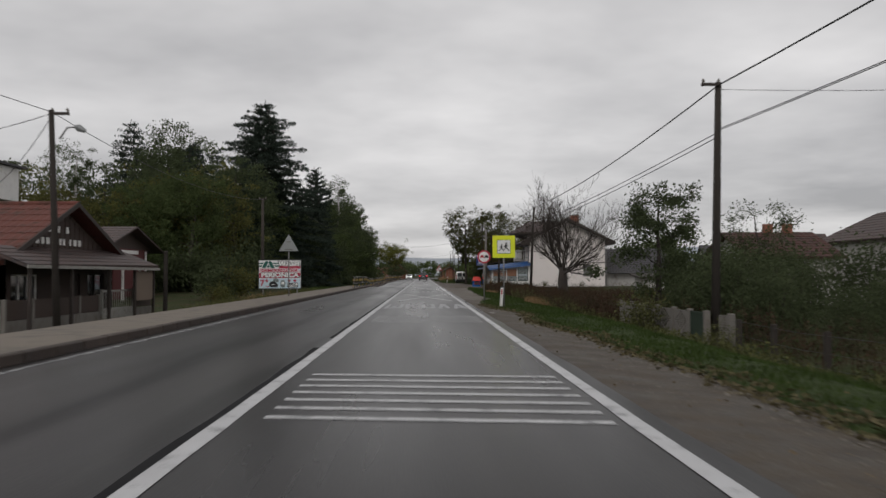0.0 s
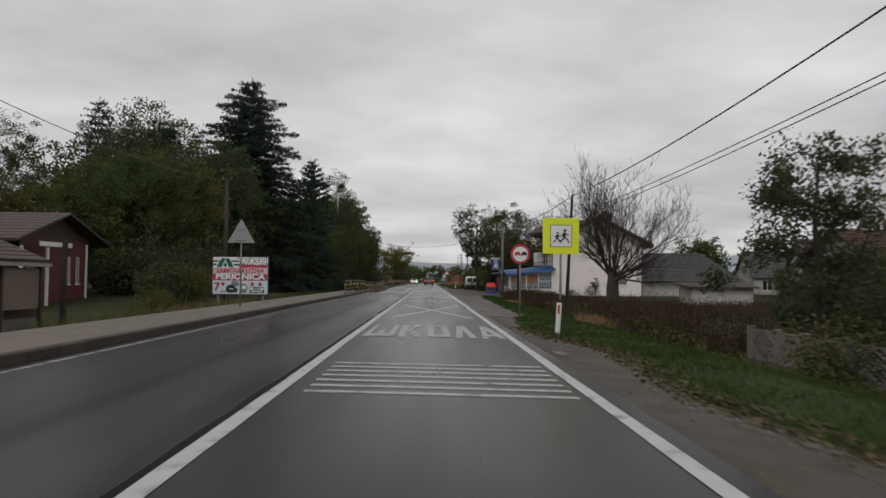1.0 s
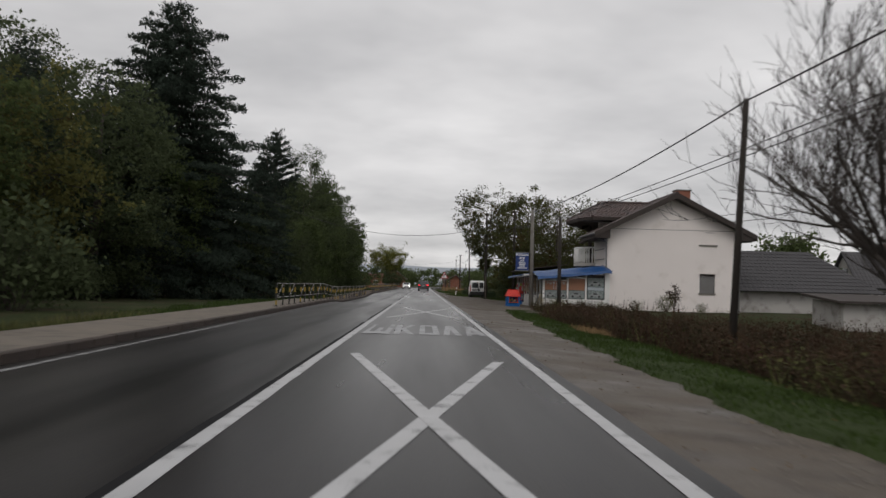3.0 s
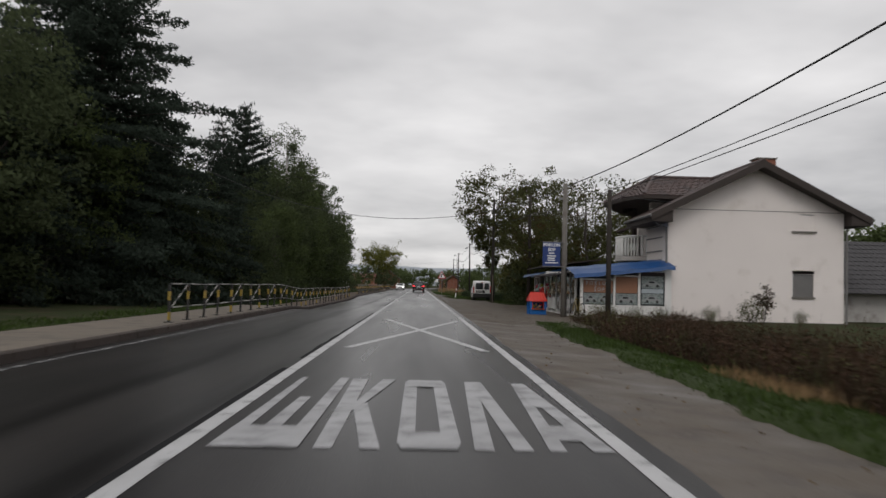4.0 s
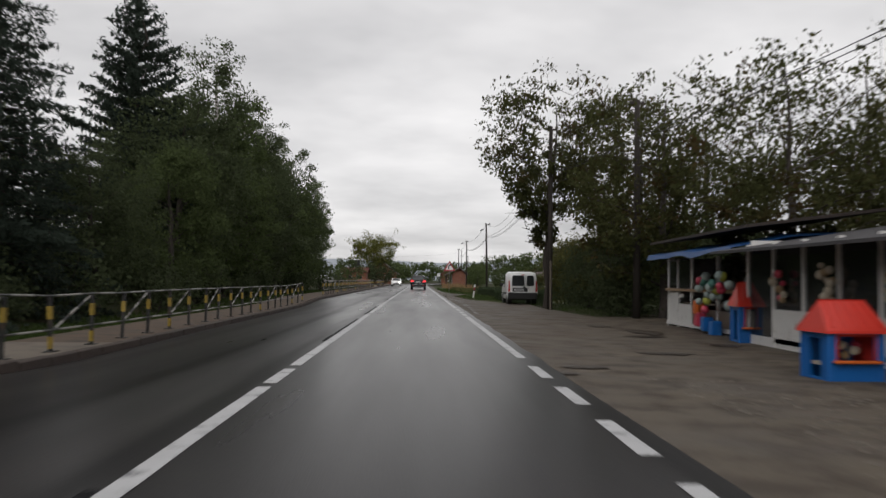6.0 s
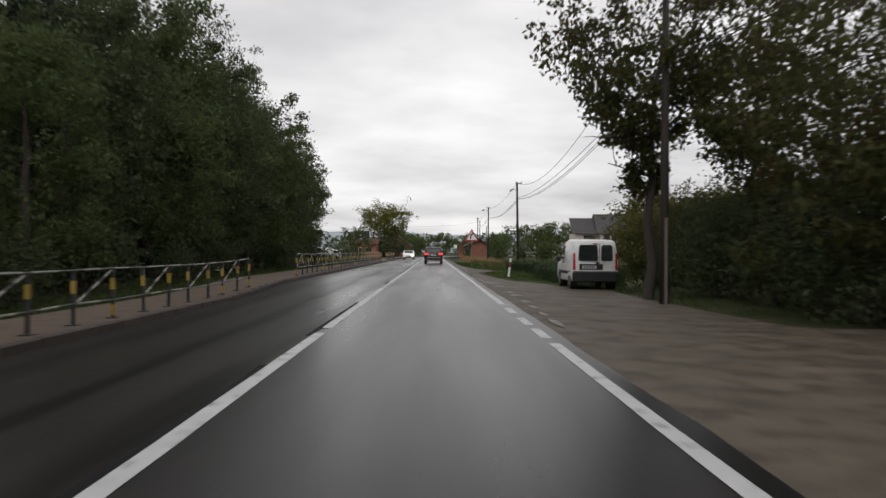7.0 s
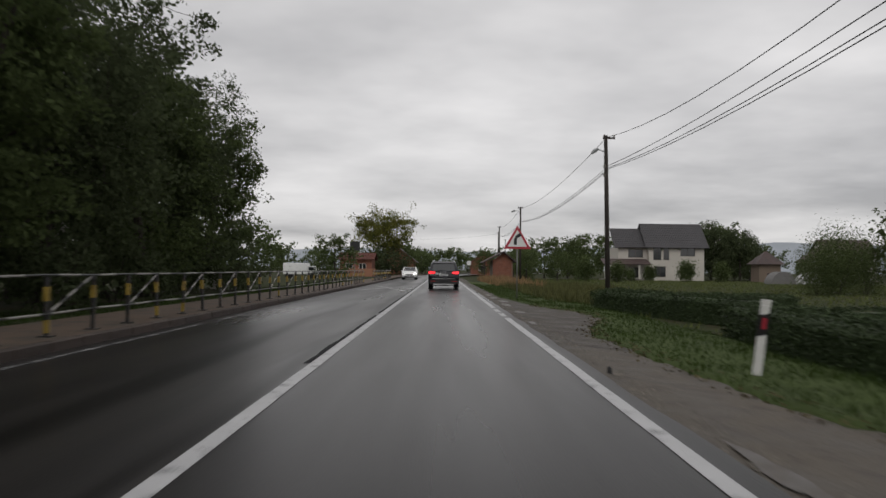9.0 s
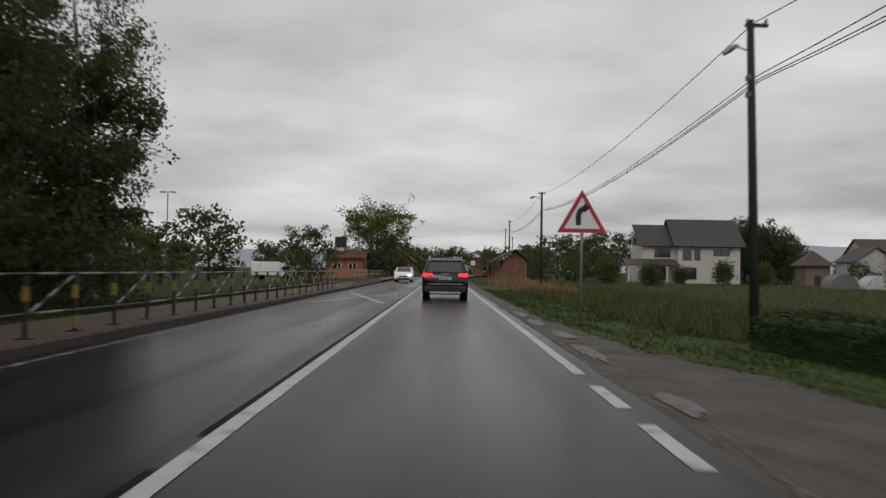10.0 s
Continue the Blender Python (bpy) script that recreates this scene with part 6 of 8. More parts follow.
# the wing with the balcony under a hipped roof
part("wing_wall", wall_panel((15.3, 100.0), (15.3, 91.3), 2.0, 5.85, 0.3, [(3.4, 4.4, 3.0, 5.1)]), "render_wall", WH)
part("balcony_door", Geo().box((15.4, 95.6, 3.0), (15.46, 96.6, 5.1)), "wood", WH)


def hip(e0, e1, ridge, z0, z1):
    (x0, y0), (x1, y1) = e0, e1
    rx0, rx1, ry = ridge
    g = Geo().add([(x0, y0, z0), (x1, y0, z0), (x1, y1, z0), (x0, y1, z0), (rx0, ry, z1), (rx1, ry, z1)], [(0, 1, 5, 4), (1, 2, 5), (2, 3, 4, 5), (3, 0, 4), (3, 2, 1, 0)])
    return g


EV = 5.92
EAVE = [(12.7, 89.25), (18.0, 89.25), (18.0, 98.6), (14.2, 98.6), (11.75, 93.8), (12.05, 91.0)]
TOP = [(14.05, 92.4, 7.2), (18.0, 92.4, 7.2)]
rf = part("wing_roof", Geo().add([(x, y, EV) for x, y in EAVE] + TOP, [(0, 1, 7, 6), (1, 2, 7), (2, 3, 6, 7), (3, 4, 6), (4, 5, 6), (5, 0, 6), (5, 4, 3, 2, 1, 0)]), "tile", WH, "hipped brown tile roof")
for (xa, ya), (xb, yb) in ((EAVE[0], EAVE[1]), (EAVE[3], EAVE[4]), (EAVE[4], EAVE[5]), (EAVE[5], EAVE[0])):
    part("eave_board", Geo().slab([(xa, ya, EV - 0.16), (xb, yb, EV - 0.16), (xb, yb, EV - 0.005), (xa, ya, EV - 0.005)], (0.012, 0.012, 0)), "wood", rf)
part("soffit", Geo().slab([(x + 0.05, y + 0.05, EV - 0.2) for x, y in EAVE], (0, 0, 0.05)), "wood", rf)
part("hip_cap", Geo().tube([(12.7, 89.25, EV + 0.05), (14.05, 92.4, 7.27)], 0.1, 6), "tile", rf)
part("hip_cap", Geo().tube([(11.75, 93.8, EV + 0.05), (14.05, 92.4, 7.27)], 0.1, 6), "tile", rf)
part("ridge_cap", Geo().tube([(14.0, 92.4, 7.26), (18.0, 92.4, 7.26)], 0.1, 6), "tile", rf)


def courses(p, q, r, s, n, parent, material):
    """Tile courses on a roof face p q (eave), s r (ridge)."""
    p, q, r, s = map(Vector, (p, q, r, s))
    nn = (q - p).cross(s - p).normalized()
    nn = nn if nn.z > 0 else -nn
    vs, fs = [], []
    for k in range(n):
        a0, a1 = p.lerp(s, k / n), q.lerp(r, k / n)
        b0, b1 = p.lerp(s, min(1, (k + 1.2) / n)), q.lerp(r, min(1, (k + 1.2) / n))
        m = max(2, int((a1 - a0).length / 0.16))
        i0 = len(vs)
        for c in range(m + 1):
            lift = 0.03 * (c % 2)
            vs += [a0.lerp(a1, c / m) + nn * (0.045 + lift), b0.lerp(b1, c / m) + nn * (0.01 + lift), a0.lerp(a1, c / m) + nn * 0.006]
        for c in range(m):
            i = i0 + 3 * c
            fs += [(i, i + 3, i + 4, i + 1), (i + 2, i + 5, i + 3, i)]
    return part("roof_tiling", Geo().add(vs, fs), material, parent, kind="stuff")


courses((12.7, 89.25, EV), (18.0, 89.25, EV), TOP[1], TOP[0], 11, rf, "tile")
courses((12.05, 91.0, EV), (12.7, 89.25, EV), TOP[0], TOP[0], 11, rf, "tile")
courses((11.75, 93.8, EV), (12.05, 91.0, EV), TOP[0], TOP[0], 11, rf, "tile")
bal = part("balcony", Geo().slab([(13.45, 90.3, 2.74), (12.75, 90.7, 2.74), (12.2, 91.6, 2.74), (12.1, 92.5, 2.74), (12.55, 93.6, 2.74), (13.3, 94.7, 2.74), (15.3, 95.2, 2.74), (15.3, 91.3, 2.74), (13.45, 91.3, 2.74)], (0, 0, 0.22)), "grimy", WH, "balcony with turned white balusters")
RIM = [(13.42, 90.36), (12.8, 90.74), (12.27, 91.63), (12.17, 92.5), (12.62, 93.58), (13.34, 94.62)]
part("handrail", Geo().tube([(x, y, 3.98) for x, y in RIM], 0.065, 6), "white", bal)
for (xa, ya), (xb, yb) in zip(RIM, RIM[1:]):
    m = max(2, round(math.hypot(xb - xa, yb - ya) / 0.23))
    for k in range(m):
        x, y = xa + (xb - xa) * k / m, ya + (yb - ya) * k / m
        part("baluster", Geo().tube([(x, y, 2.96), (x, y, 3.15), (x, y, 3.35), (x, y, 3.7), (x, y, 3.96)], [0.055, 0.045, 0.075, 0.042, 0.055], 8), "white", bal, smooth=True)
part("column", Geo().tube([(13.6, 94.3, 2.96), (13.6, 94.3, 5.1), (13.55, 94.3, 5.45), (13.3, 94.2, 5.74)], [0.15, 0.15, 0.22, 0.45], 12), "wood", WH)
part("lower_canopy", Geo().slab([(13.3, 97.2, 4.6), (13.8, 95.9, 4.75), (15.3, 95.9, 5.5), (15.3, 98.8, 5.5), (14.0, 98.8, 4.65)], (0, 0, 0.12)), "tile", WH)

# gift shop
GS = thing("gift_shop", (0, 0, 0), "single-storey gift shop with white framed windows and blue awning", "shop")
bays = ((9.25, 10.64, 1.68), (10.74, 11.78, 1.86), (11.89, 13.02, 2.1))
part("base_panel", Geo().box((9.12, 86.82, -0.3), (13.32, 86.9, 0.48)), "white", GS)
for x in (9.6, 10.4, 11.2, 12.0, 12.8):
    part("panel_groove", Geo().box((x, 86.812, -0.1), (x + 0.012, 86.82, 0.42)), "signgrey", GS)
for x0, x1 in ((9.12, 9.25), (10.64, 10.74), (11.78, 11.89), (13.02, 13.32)):
    part("mullion", Geo().box((x0, 86.8, 0.48), (x1, 86.9, 2.3 if x0 > 11 else 2.0)), "white", GS, bevel=0.008)
part("sill_rail", Geo().box((9.12, 86.79, 0.44), (13.32, 86.9, 0.53)), "white", GS)
for k, (x0, x1, zt) in enumerate(bays):
    part("shop_window", Geo().box((x0, 86.85, 0.53), (x1, 86.87, zt)), "glass", GS)
    part("transom", Geo().box((x0, 86.8, zt - 0.03), (x1, 86.88, zt + 0.04)), "white", GS)
    if k < 2:
        part("orange_panel", Geo().box((x0 + 0.02, 86.838, 1.08), (x1 - 0.02, 86.846, zt - 0.05)), "orange", GS, "brown-orange backing panel")
        part("poster", Geo().box((x0 + 0.03, 86.838, 0.56), (x1 - 0.03, 86.846, 1.06)), "poster", GS, "grey-green printed poster")
    else:
        part("poster", Geo().box((x0 + 0.06, 86.838, 1.32), (x1 - 0.06, 86.846, 1.88)), "poster", GS, "grey-green printed poster")
        part("poster", Geo().box((x0 + 0.06, 86.838, 0.6), (x1 - 0.06, 86.846, 1.08)), "poster", GS, "grey-green printed poster")
        part("pale_strip", Geo().box((x0 + 0.06, 86.838, 1.1), (x1 - 0.06, 86.846, 1.3)), "postersky", GS)
part("lettering", move(words("P O K L O N", 0.25, 0.004, 0.84, 0.008), 9.95, 86.832, 1.5), "postersky", GS)
part("lettering", move(words("S O P", 0.25, 0.004, 0.84, 0.008), 10.0, 86.832, 1.22), "postersky", GS)
part("lettering", move(words("v", 0.11, 0.004, 1.2), 9.83, 86.832, 1.355), "postersky", GS)
for x0, x1, z in ((9.33, 9.9, 0.64), (9.98, 10.56, 0.66), (10.82, 11.66, 0.64), (12.02, 12.86, 0.66), (12.02, 12.86, 1.38)):
    w = x1 - x0
    g = Geo().slab([(x0, 86.836, z + 0.05), (x1, 86.836, z + 0.05), (x1 - 0.02, 86.836, z + 0.15), (x1 - 0.2 * w, 86.836, z + 0.19), (x1 - 0.34 * w, 86.836, z + 0.29), (x0 + 0.3 * w, 86.836, z + 0.3), (x0 + 0.16 * w, 86.836, z + 0.18), (x0, 86.836, z + 0.14)], (0, -0.003, 0))
    part("printed_shape", g, "signgrey", GS)
    part("printed_shape", Geo().slab([(x0 + 0.3 * w, 86.832, z + 0.19), (x1 - 0.36 * w, 86.832, z + 0.19), (x1 - 0.4 * w, 86.832, z + 0.26), (x0 + 0.34 * w, 86.832, z + 0.27)], (0, -0.003, 0)), "glass", GS)
    for u in (0.22, 0.78):
        c = x0 + u * w
        part("printed_shape", Geo().slab([(c + 0.07 * math.cos(k * 0.785), 86.832, z + 0.06 + 0.07 * math.sin(k * 0.785)) for k in range(8)], (0, -0.003, 0)), "black", GS)
cl = Geo()
n = 12
for i in range(n + 1):
    x = 8.75 + 4.6 * i / n
    zf = 1.86 + 0.5 * i / n + 0.018 * math.sin(i * 1.9)
    cl.v += [(x, 86.3, zf - 0.16 - 0.02 * math.sin(i * 2.7)), (x - 0.02, 86.34, zf), (x - 0.12, 87.1, zf + 0.22 + 0.02 * math.sin(i * 1.3)), (x - 0.2, 88.0, zf + 0.34)]
cl.f = [(4 * i + j, 4 * i + j + 4, 4 * i + j + 5, 4 * i + j + 1) for i in range(n) for j in range(3)]
aw = part("awning", cl, "blue", GS, "blue cloth awning")
aw.modifiers.new("thickness", "SOLIDIFY").thickness = 0.012
part("awning_pole", Geo().tube([(8.7, 86.4, 1.82), (13.4, 86.4, 2.33)], 0.025, 6), "steel", GS)
part("side_roof", Geo().slab([(8.35, 88.0, 1.86), (8.35, 97.4, 1.88), (13.4, 97.4, 2.7), (13.4, 88.0, 2.7)], (0, 0, 0.06)), "slate", GS)
part("side_base", Geo().box((9.12, 86.92, -0.3), (9.2, 97.2, 0.1)), "white", GS)
for k in range(8):
    y = 88.0 + k * 1.3
    part("side_post", Geo().box((9.1, y, -0.1), (9.2, y + 0.1, 2.1)), "white", GS)
    if k < 7:
        part("side_pane", Geo().box((9.14, y + 0.1, 0.7 if k % 3 else 0.05), (9.16, y + 1.3, 1.95)), "glass", GS)
        if k % 3:
            part("side_panel", Geo().box((9.12, y + 0.1, 0.0), (9.18, y + 1.3, 0.7)), "white", GS)
part("back_wall", Geo().box((13.2, 87.4, -0.3), (13.38, 97.2, 2.6)), "render_wall", GS)
part("back_wall", Geo().box((9.2, 97.1, -0.3), (13.2, 97.2, 2.2)), "white", GS)
part("floor_slab", Geo().box((9.2, 86.92, -0.3), (13.2, 97.1, -0.02)), "concrete", GS)


def blob(x, y, z, r, material, name, label, category, seed=0, group=""):
    g = Geo()
    m, k = 10, 7
    for i in range(k + 1):
        th = math.pi * i / k
        for j in range(m):
            w = 2 * math.pi * j / m
            rr = r * (1 + 0.06 * math.sin(3 * w + seed))
            g.v.append((rr * math.sin(th) * math.cos(w), rr * math.sin(th) * math.sin(w), r * math.cos(th)))
    g.f = [(i * m + j, i * m + (j + 1) % m, (i + 1) * m + (j + 1) % m, (i + 1) * m + j) for i in range(k) for j in range(m)]
    ob = part(name, g, material, None, smooth=True)
    ob.location = (x, y, z)
    return tagged(ob, label, category, group)


BALL = dict(teal=mat("teal_ball", (0.11, 0.3, 0.25), 0.45), orange2=mat("orange_ball", (0.6, 0.13, 0.02), 0.45), lime=mat("lime_ball", (0.36, 0.38, 0.06), 0.45), pale=mat("pale_ball", (0.33, 0.4, 0.38), 0.45), rose=mat("rose_ball", (0.5, 0.05, 0.09), 0.4), tan=mat("tan_plush", (0.34, 0.24, 0.14), 0.95, 0.3, 4, 60, 0.6), cream=mat("cream_plush", (0.5, 0.44, 0.34), 0.95, 0.25, 4, 60, 0.6))
M.update(BALL)
KI = thing("market_stall", (0, 0, 0), "white framed market stall under a blue tarpaulin", "stall")
part("floor_rail", Geo().box((9.55, 97.9, -0.05), (9.65, 104.4, 0.05)), "white", KI)
for y in (98.0, 100.2, 102.2, 103.4, 104.3):
    part("post", Geo().box((9.56, y - 0.05, -0.12), (9.64, y + 0.05, 1.95)), "white", KI, bevel=0.008)
part("counter", Geo().box((9.5, 97.95, 0.98), (9.72, 104.4, 1.06)), "counterwood", KI, "pale wooden counter board")
part("door_panel", Geo().box((9.58, 103.45, 0.05), (9.62, 104.25, 0.95)), "white", KI)
part("door_panel", Geo().box((9.58, 102.25, 0.05), (9.62, 103.35, 0.6)), "white", KI)
part("glass_panel", Geo().box((9.59, 102.25, 1.08), (9.61, 104.25, 1.9)), "glass", KI)
part("side_wall", Geo().box((9.6, 104.3, -0.12), (12.2, 104.4, 2.0)), "grimy", KI)
part("back_wall", Geo().box((12.1, 97.4, -0.12), (12.2, 104.3, 2.2)), "wood", KI)
tp = Geo()
for i in range(11):
    y = 97.3 + 6.5 * i / 10
    zf = 2.02 + 0.03 * math.sin(i * 1.3)
    tp.v += [(8.75, y, zf - 0.1 - 0.03 * math.sin(i * 2.1)), (8.8, y, zf + 0.02), (10.2, y, zf + 0.3 + 0.05 * math.sin(i * 1.7)), (12.3, y, zf + 0.45)]
tp.f = [(4 * i + j, 4 * i + j + 4, 4 * i + j + 5, 4 * i + j + 1) for i in range(10) for j in range(3)]
ta = part("tarpaulin", tp, "blue", KI, "blue tarpaulin roof")
ta.modifiers.new("thickness", "SOLIDIFY").thickness = 0.01
part("roof_board", Geo().slab([(9.1, 97.2, 2.5), (9.1, 104.7, 2.42), (12.5, 104.7, 2.85), (12.5, 97.2, 2.95)], (0, 0, 0.07)), "wood", KI, "dark flat roof above the tarpaulin")
part("end_door", Geo().box((9.66, 104.2, 0.02), (10.5, 104.26, 0.85)), "white", KI, "white lower door panel")
part("end_sill", Geo().box((9.6, 103.0, 0.8), (9.64, 104.25, 0.9)), "white", KI)
part("low_board", Geo().box((9.585, 98.1, 0.06), (9.615, 102.15, 0.5)), "dimwall", KI, "brown lower boarding")
part("shelf", Geo().box((9.7, 98.0, 0.62), (10.6, 104.2, 0.66)), "dimwall", KI)
rb = random.Random(4)
for k in range(24):
    m_ = rb.choice(("teal", "orange2", "lime", "pale", "rose", "pale", "teal", "pale"))
    blob(9.28 + rb.uniform(-0.14, 0.12), 98.2 + rb.uniform(0, 2.4), 0.95 + rb.uniform(-0.5, 0.5), rb.uniform(0.09, 0.135), m_, "toy_ball", "coloured plastic toy ball hung at the stall", "ball", k, "balls at the stall")
for y, z, m_ in ((100.8, 0.3, "rose"), (100.3, 0.2, "bluebox"), (99.7, 0.12, "bluebox"), (100.9, 0.62, "orange2")):
    ob = part("toy_crate", Geo().slab([(-0.13, -0.16, -0.26), (0.13, -0.16, -0.26), (0.15, 0.17, -0.26), (-0.12, 0.16, -0.26)], (0.02, 0.02, 0.38)), m_, None, bevel=0.03)
    ob.location = (9.32, y, z + 0.02)
    tagged(ob, "coloured plastic toy crate before the stall", "crate", "crates at the stall")
for y, z, n, tones in ((93.4, 1.28, 11, ("cream", "cream", "tan")), (91.5, 1.3, 11, ("cream", "tan", "cream")), (95.4, 1.2, 8, ("tan", "rose", "cream")), (89.4, 1.35, 6, ("tan", "cream", "tan"))):
    for k in range(n):
        blob(9.0 + rb.uniform(-0.08, 0.05), y + rb.uniform(-0.2, 0.2), z + 0.3 * (2 * k / n - 1) + rb.uniform(-0.05, 0.05), rb.uniform(0.05, 0.095), tones[k % 3], "plush_toy", "soft plush toy hung in a bunch on the shop's side", "toy", k, "plush toys on the shop")

# play house in blue and red
PH = thing("toy_play_house", pose(7.68, 90.5, -0.12, 0, 0, 4) @ Matrix.Diagonal((0.82, 0.84, 1.0, 1.0)), "small blue and red plastic play house", "play house")
a, b = (-0.48, -0.4), (0.48, -0.4)
part("front_wall", wall_panel(a, b, 0, 0.72, 0.05, [(0.14, 0.82, 0.3, 0.64)]), "bluebox", PH)
part("side_wall", wall_panel((-0.48, 0.4), (-0.48, -0.35), 0, 0.72, 0.05, [(0.2, 0.55, 0.06, 0.6)]), "bluebox", PH)
part("counter", Geo().box((-0.42, -0.5, 0.27), (0.42, -0.4, 0.31)), "orange2", PH, "orange plastic counter", bevel=0.01)
part("window_frame", Geo().box((-0.36, -0.415, 0.3), (-0.33, -0.4, 0.66)).box((0.33, -0.415, 0.3), (0.36, -0.4, 0.66)).box((-0.36, -0.415, 0.64), (0.36, -0.4, 0.67)), "redbox", PH, "red window trim")
for k in range(4):
    part("corner_post", Geo().tube([(-0.47 if k % 2 else 0.47, -0.39 if k < 2 else 0.39, 0), (-0.47 if k % 2 else 0.47, -0.39 if k < 2 else 0.39, 0.72)], 0.045, 8), "bluebox", PH)
part("side_wall", Geo().box((0.43, -0.35, 0), (0.48, 0.4, 0.72)), "redbox", PH)
part("back_wall", Geo().box((-0.43, 0.35, 0), (0.43, 0.4, 0.72)), "bluebox", PH)
part("roof", Geo().slab([(-0.56, -0.48, 0.68), (0.56, -0.48, 0.68), (0.42, 0.0, 1.1), (-0.42, 0.0, 1.1)], (0, 0.02, 0.04)).slab([(-0.56, 0.48, 0.68), (0.56, 0.48, 0.68), (0.42, 0.0, 1.1), (-0.42, 0.0, 1.1)], (0, -0.02, 0.04)).slab([(-0.56, -0.48, 0.68), (-0.42, 0, 1.1), (-0.56, 0.48, 0.68)], (0.02, 0, 0.02)).slab([(0.56, -0.48, 0.68), (0.42, 0, 1.1), (0.56, 0.48, 0.68)], (-0.02, 0, 0.02)), "redbox", PH, "red plastic roof")
for k in range(5):
    part("roof_rib", Geo().tube([(-0.42 + 0.21 * k, -0.42, 0.76), (-0.3 + 0.15 * k, -0.03, 1.12)], 0.018, 5), "redbox", PH)
copy_thing(PH, pose(9.32, 97.35, -0.12, 0, 0, -6) @ Matrix.Diagonal((1.0, 1.0, 1.22, 1.0)))
for k in range(6):
    blob(7.47 + 0.085 * k, 90.42 + 0.1 * (k % 2), 0.24 + 0.07 * (k % 3), 0.065, ("orange2", "lime", "cream", "tan", "cream", "rose")[k], "toy_ball", "small bright toy inside the play house", "ball", k, "toys in the play house")
part("toy_shelf", Geo().box((-0.4, -0.3, 0.22), (0.4, 0.3, 0.26)), "cream", PH, "pale inner shelf")

# hanging sign on the concrete pole
SG = thing("gift_shop_sign", (7.9, 87.6, 2.26), "blue hanging sign with white lettering on the pole", "sign")
pnl = part("panel", Geo().box((-0.41, -0.03, 0), (0.41, 0.03, 1.1)), "bluesign", SG, bevel=0.008)
part("top_bar", Geo().box((-0.43, -0.035, 1.1), (0.6, 0.035, 1.14)), "steel", SG)
part("bottom_bar", Geo().box((-0.43, -0.035, -0.04), (0.6, 0.035, 0.0)), "steel", SG)
part("lettering", move(words("POKLON", 0.19, 0.004), 0, -0.034, 0.98), "signwhite", pnl)
part("lettering", move(words("SOP", 0.19, 0.004), 0, -0.034, 0.75), "signwhite", pnl)
part("lettering", move(words("v", 0.09, 0.004, 1.2), -0.115, -0.034, 0.855), "signwhite", pnl)
for z, w in ((0.6, 0.26), (0.47, 0.42), (0.37, 0.36), (0.27, 0.34), (0.15, 0.6)):
    part("text_bar", Geo().box((-w / 2, -0.034, z - 0.025), (w / 2, -0.03, z + 0.025)), "signwhite", pnl)

# bicycle leaning at the pole
BI = thing("bicycle", pose(9.0, 87.1, -0.1, 0, 8, 12), "old bicycle with a yellow frame leaning by the shop", "bicycle")


def ring(r, t, y, z):
    pts = [(0, y + r * math.cos(2 * math.pi * k / 24), z + r * math.sin(2 * math.pi * k / 24)) for k in range(25)]
    return Geo().tube(pts, t, 6, cap=False)


for y in (-0.5, 0.5):
    w = part("wheel", ring(0.33, 0.02, y, 0.34), "tyre", BI)
    sp = Geo()
    for k in range(10):
        sp.tube([(0, y, 0.34), (0, y + 0.32 * math.cos(k * 0.628), 0.34 + 0.32 * math.sin(k * 0.628))], 0.003, 3, cap=False)
    part("spokes", sp, "steel", w)
fr = Geo()
for p, q in (((0, -0.5, 0.34), (0, -0.1, 0.32)), ((0, -0.1, 0.32), (0, 0.36, 0.78)), ((0, -0.5, 0.34), (0, -0.2, 0.8)), ((0, -0.2, 0.8), (0, 0.34, 0.86)), ((0, -0.1, 0.32), (0, -0.22, 0.92)), ((0, 0.5, 0.34), (0, 0.33, 0.95))):
    fr.tube([p, q], 0.018, 6)
part("frame", fr, "railyellow", BI)
part("handlebar", Geo().tube([(-0.28, 0.2, 0.98), (0, 0.34, 1.0), (0.28, 0.2, 0.98)], 0.014, 6), "steel", BI)
part("saddle", Geo().slab([(-0.08, -0.34, 0.93), (0.08, -0.34, 0.93), (0.03, -0.08, 0.93), (-0.03, -0.08, 0.93)], (0, 0, 0.05)), "black", BI, bevel=0.01)

# ---- fence, trees and hedges on the right ----
FX, FZ = 9.6, -0.95
lf = thing("lattice_fence", (FX, 0, FZ), "low weathered concrete fence with diamond lattice panels", "fence")


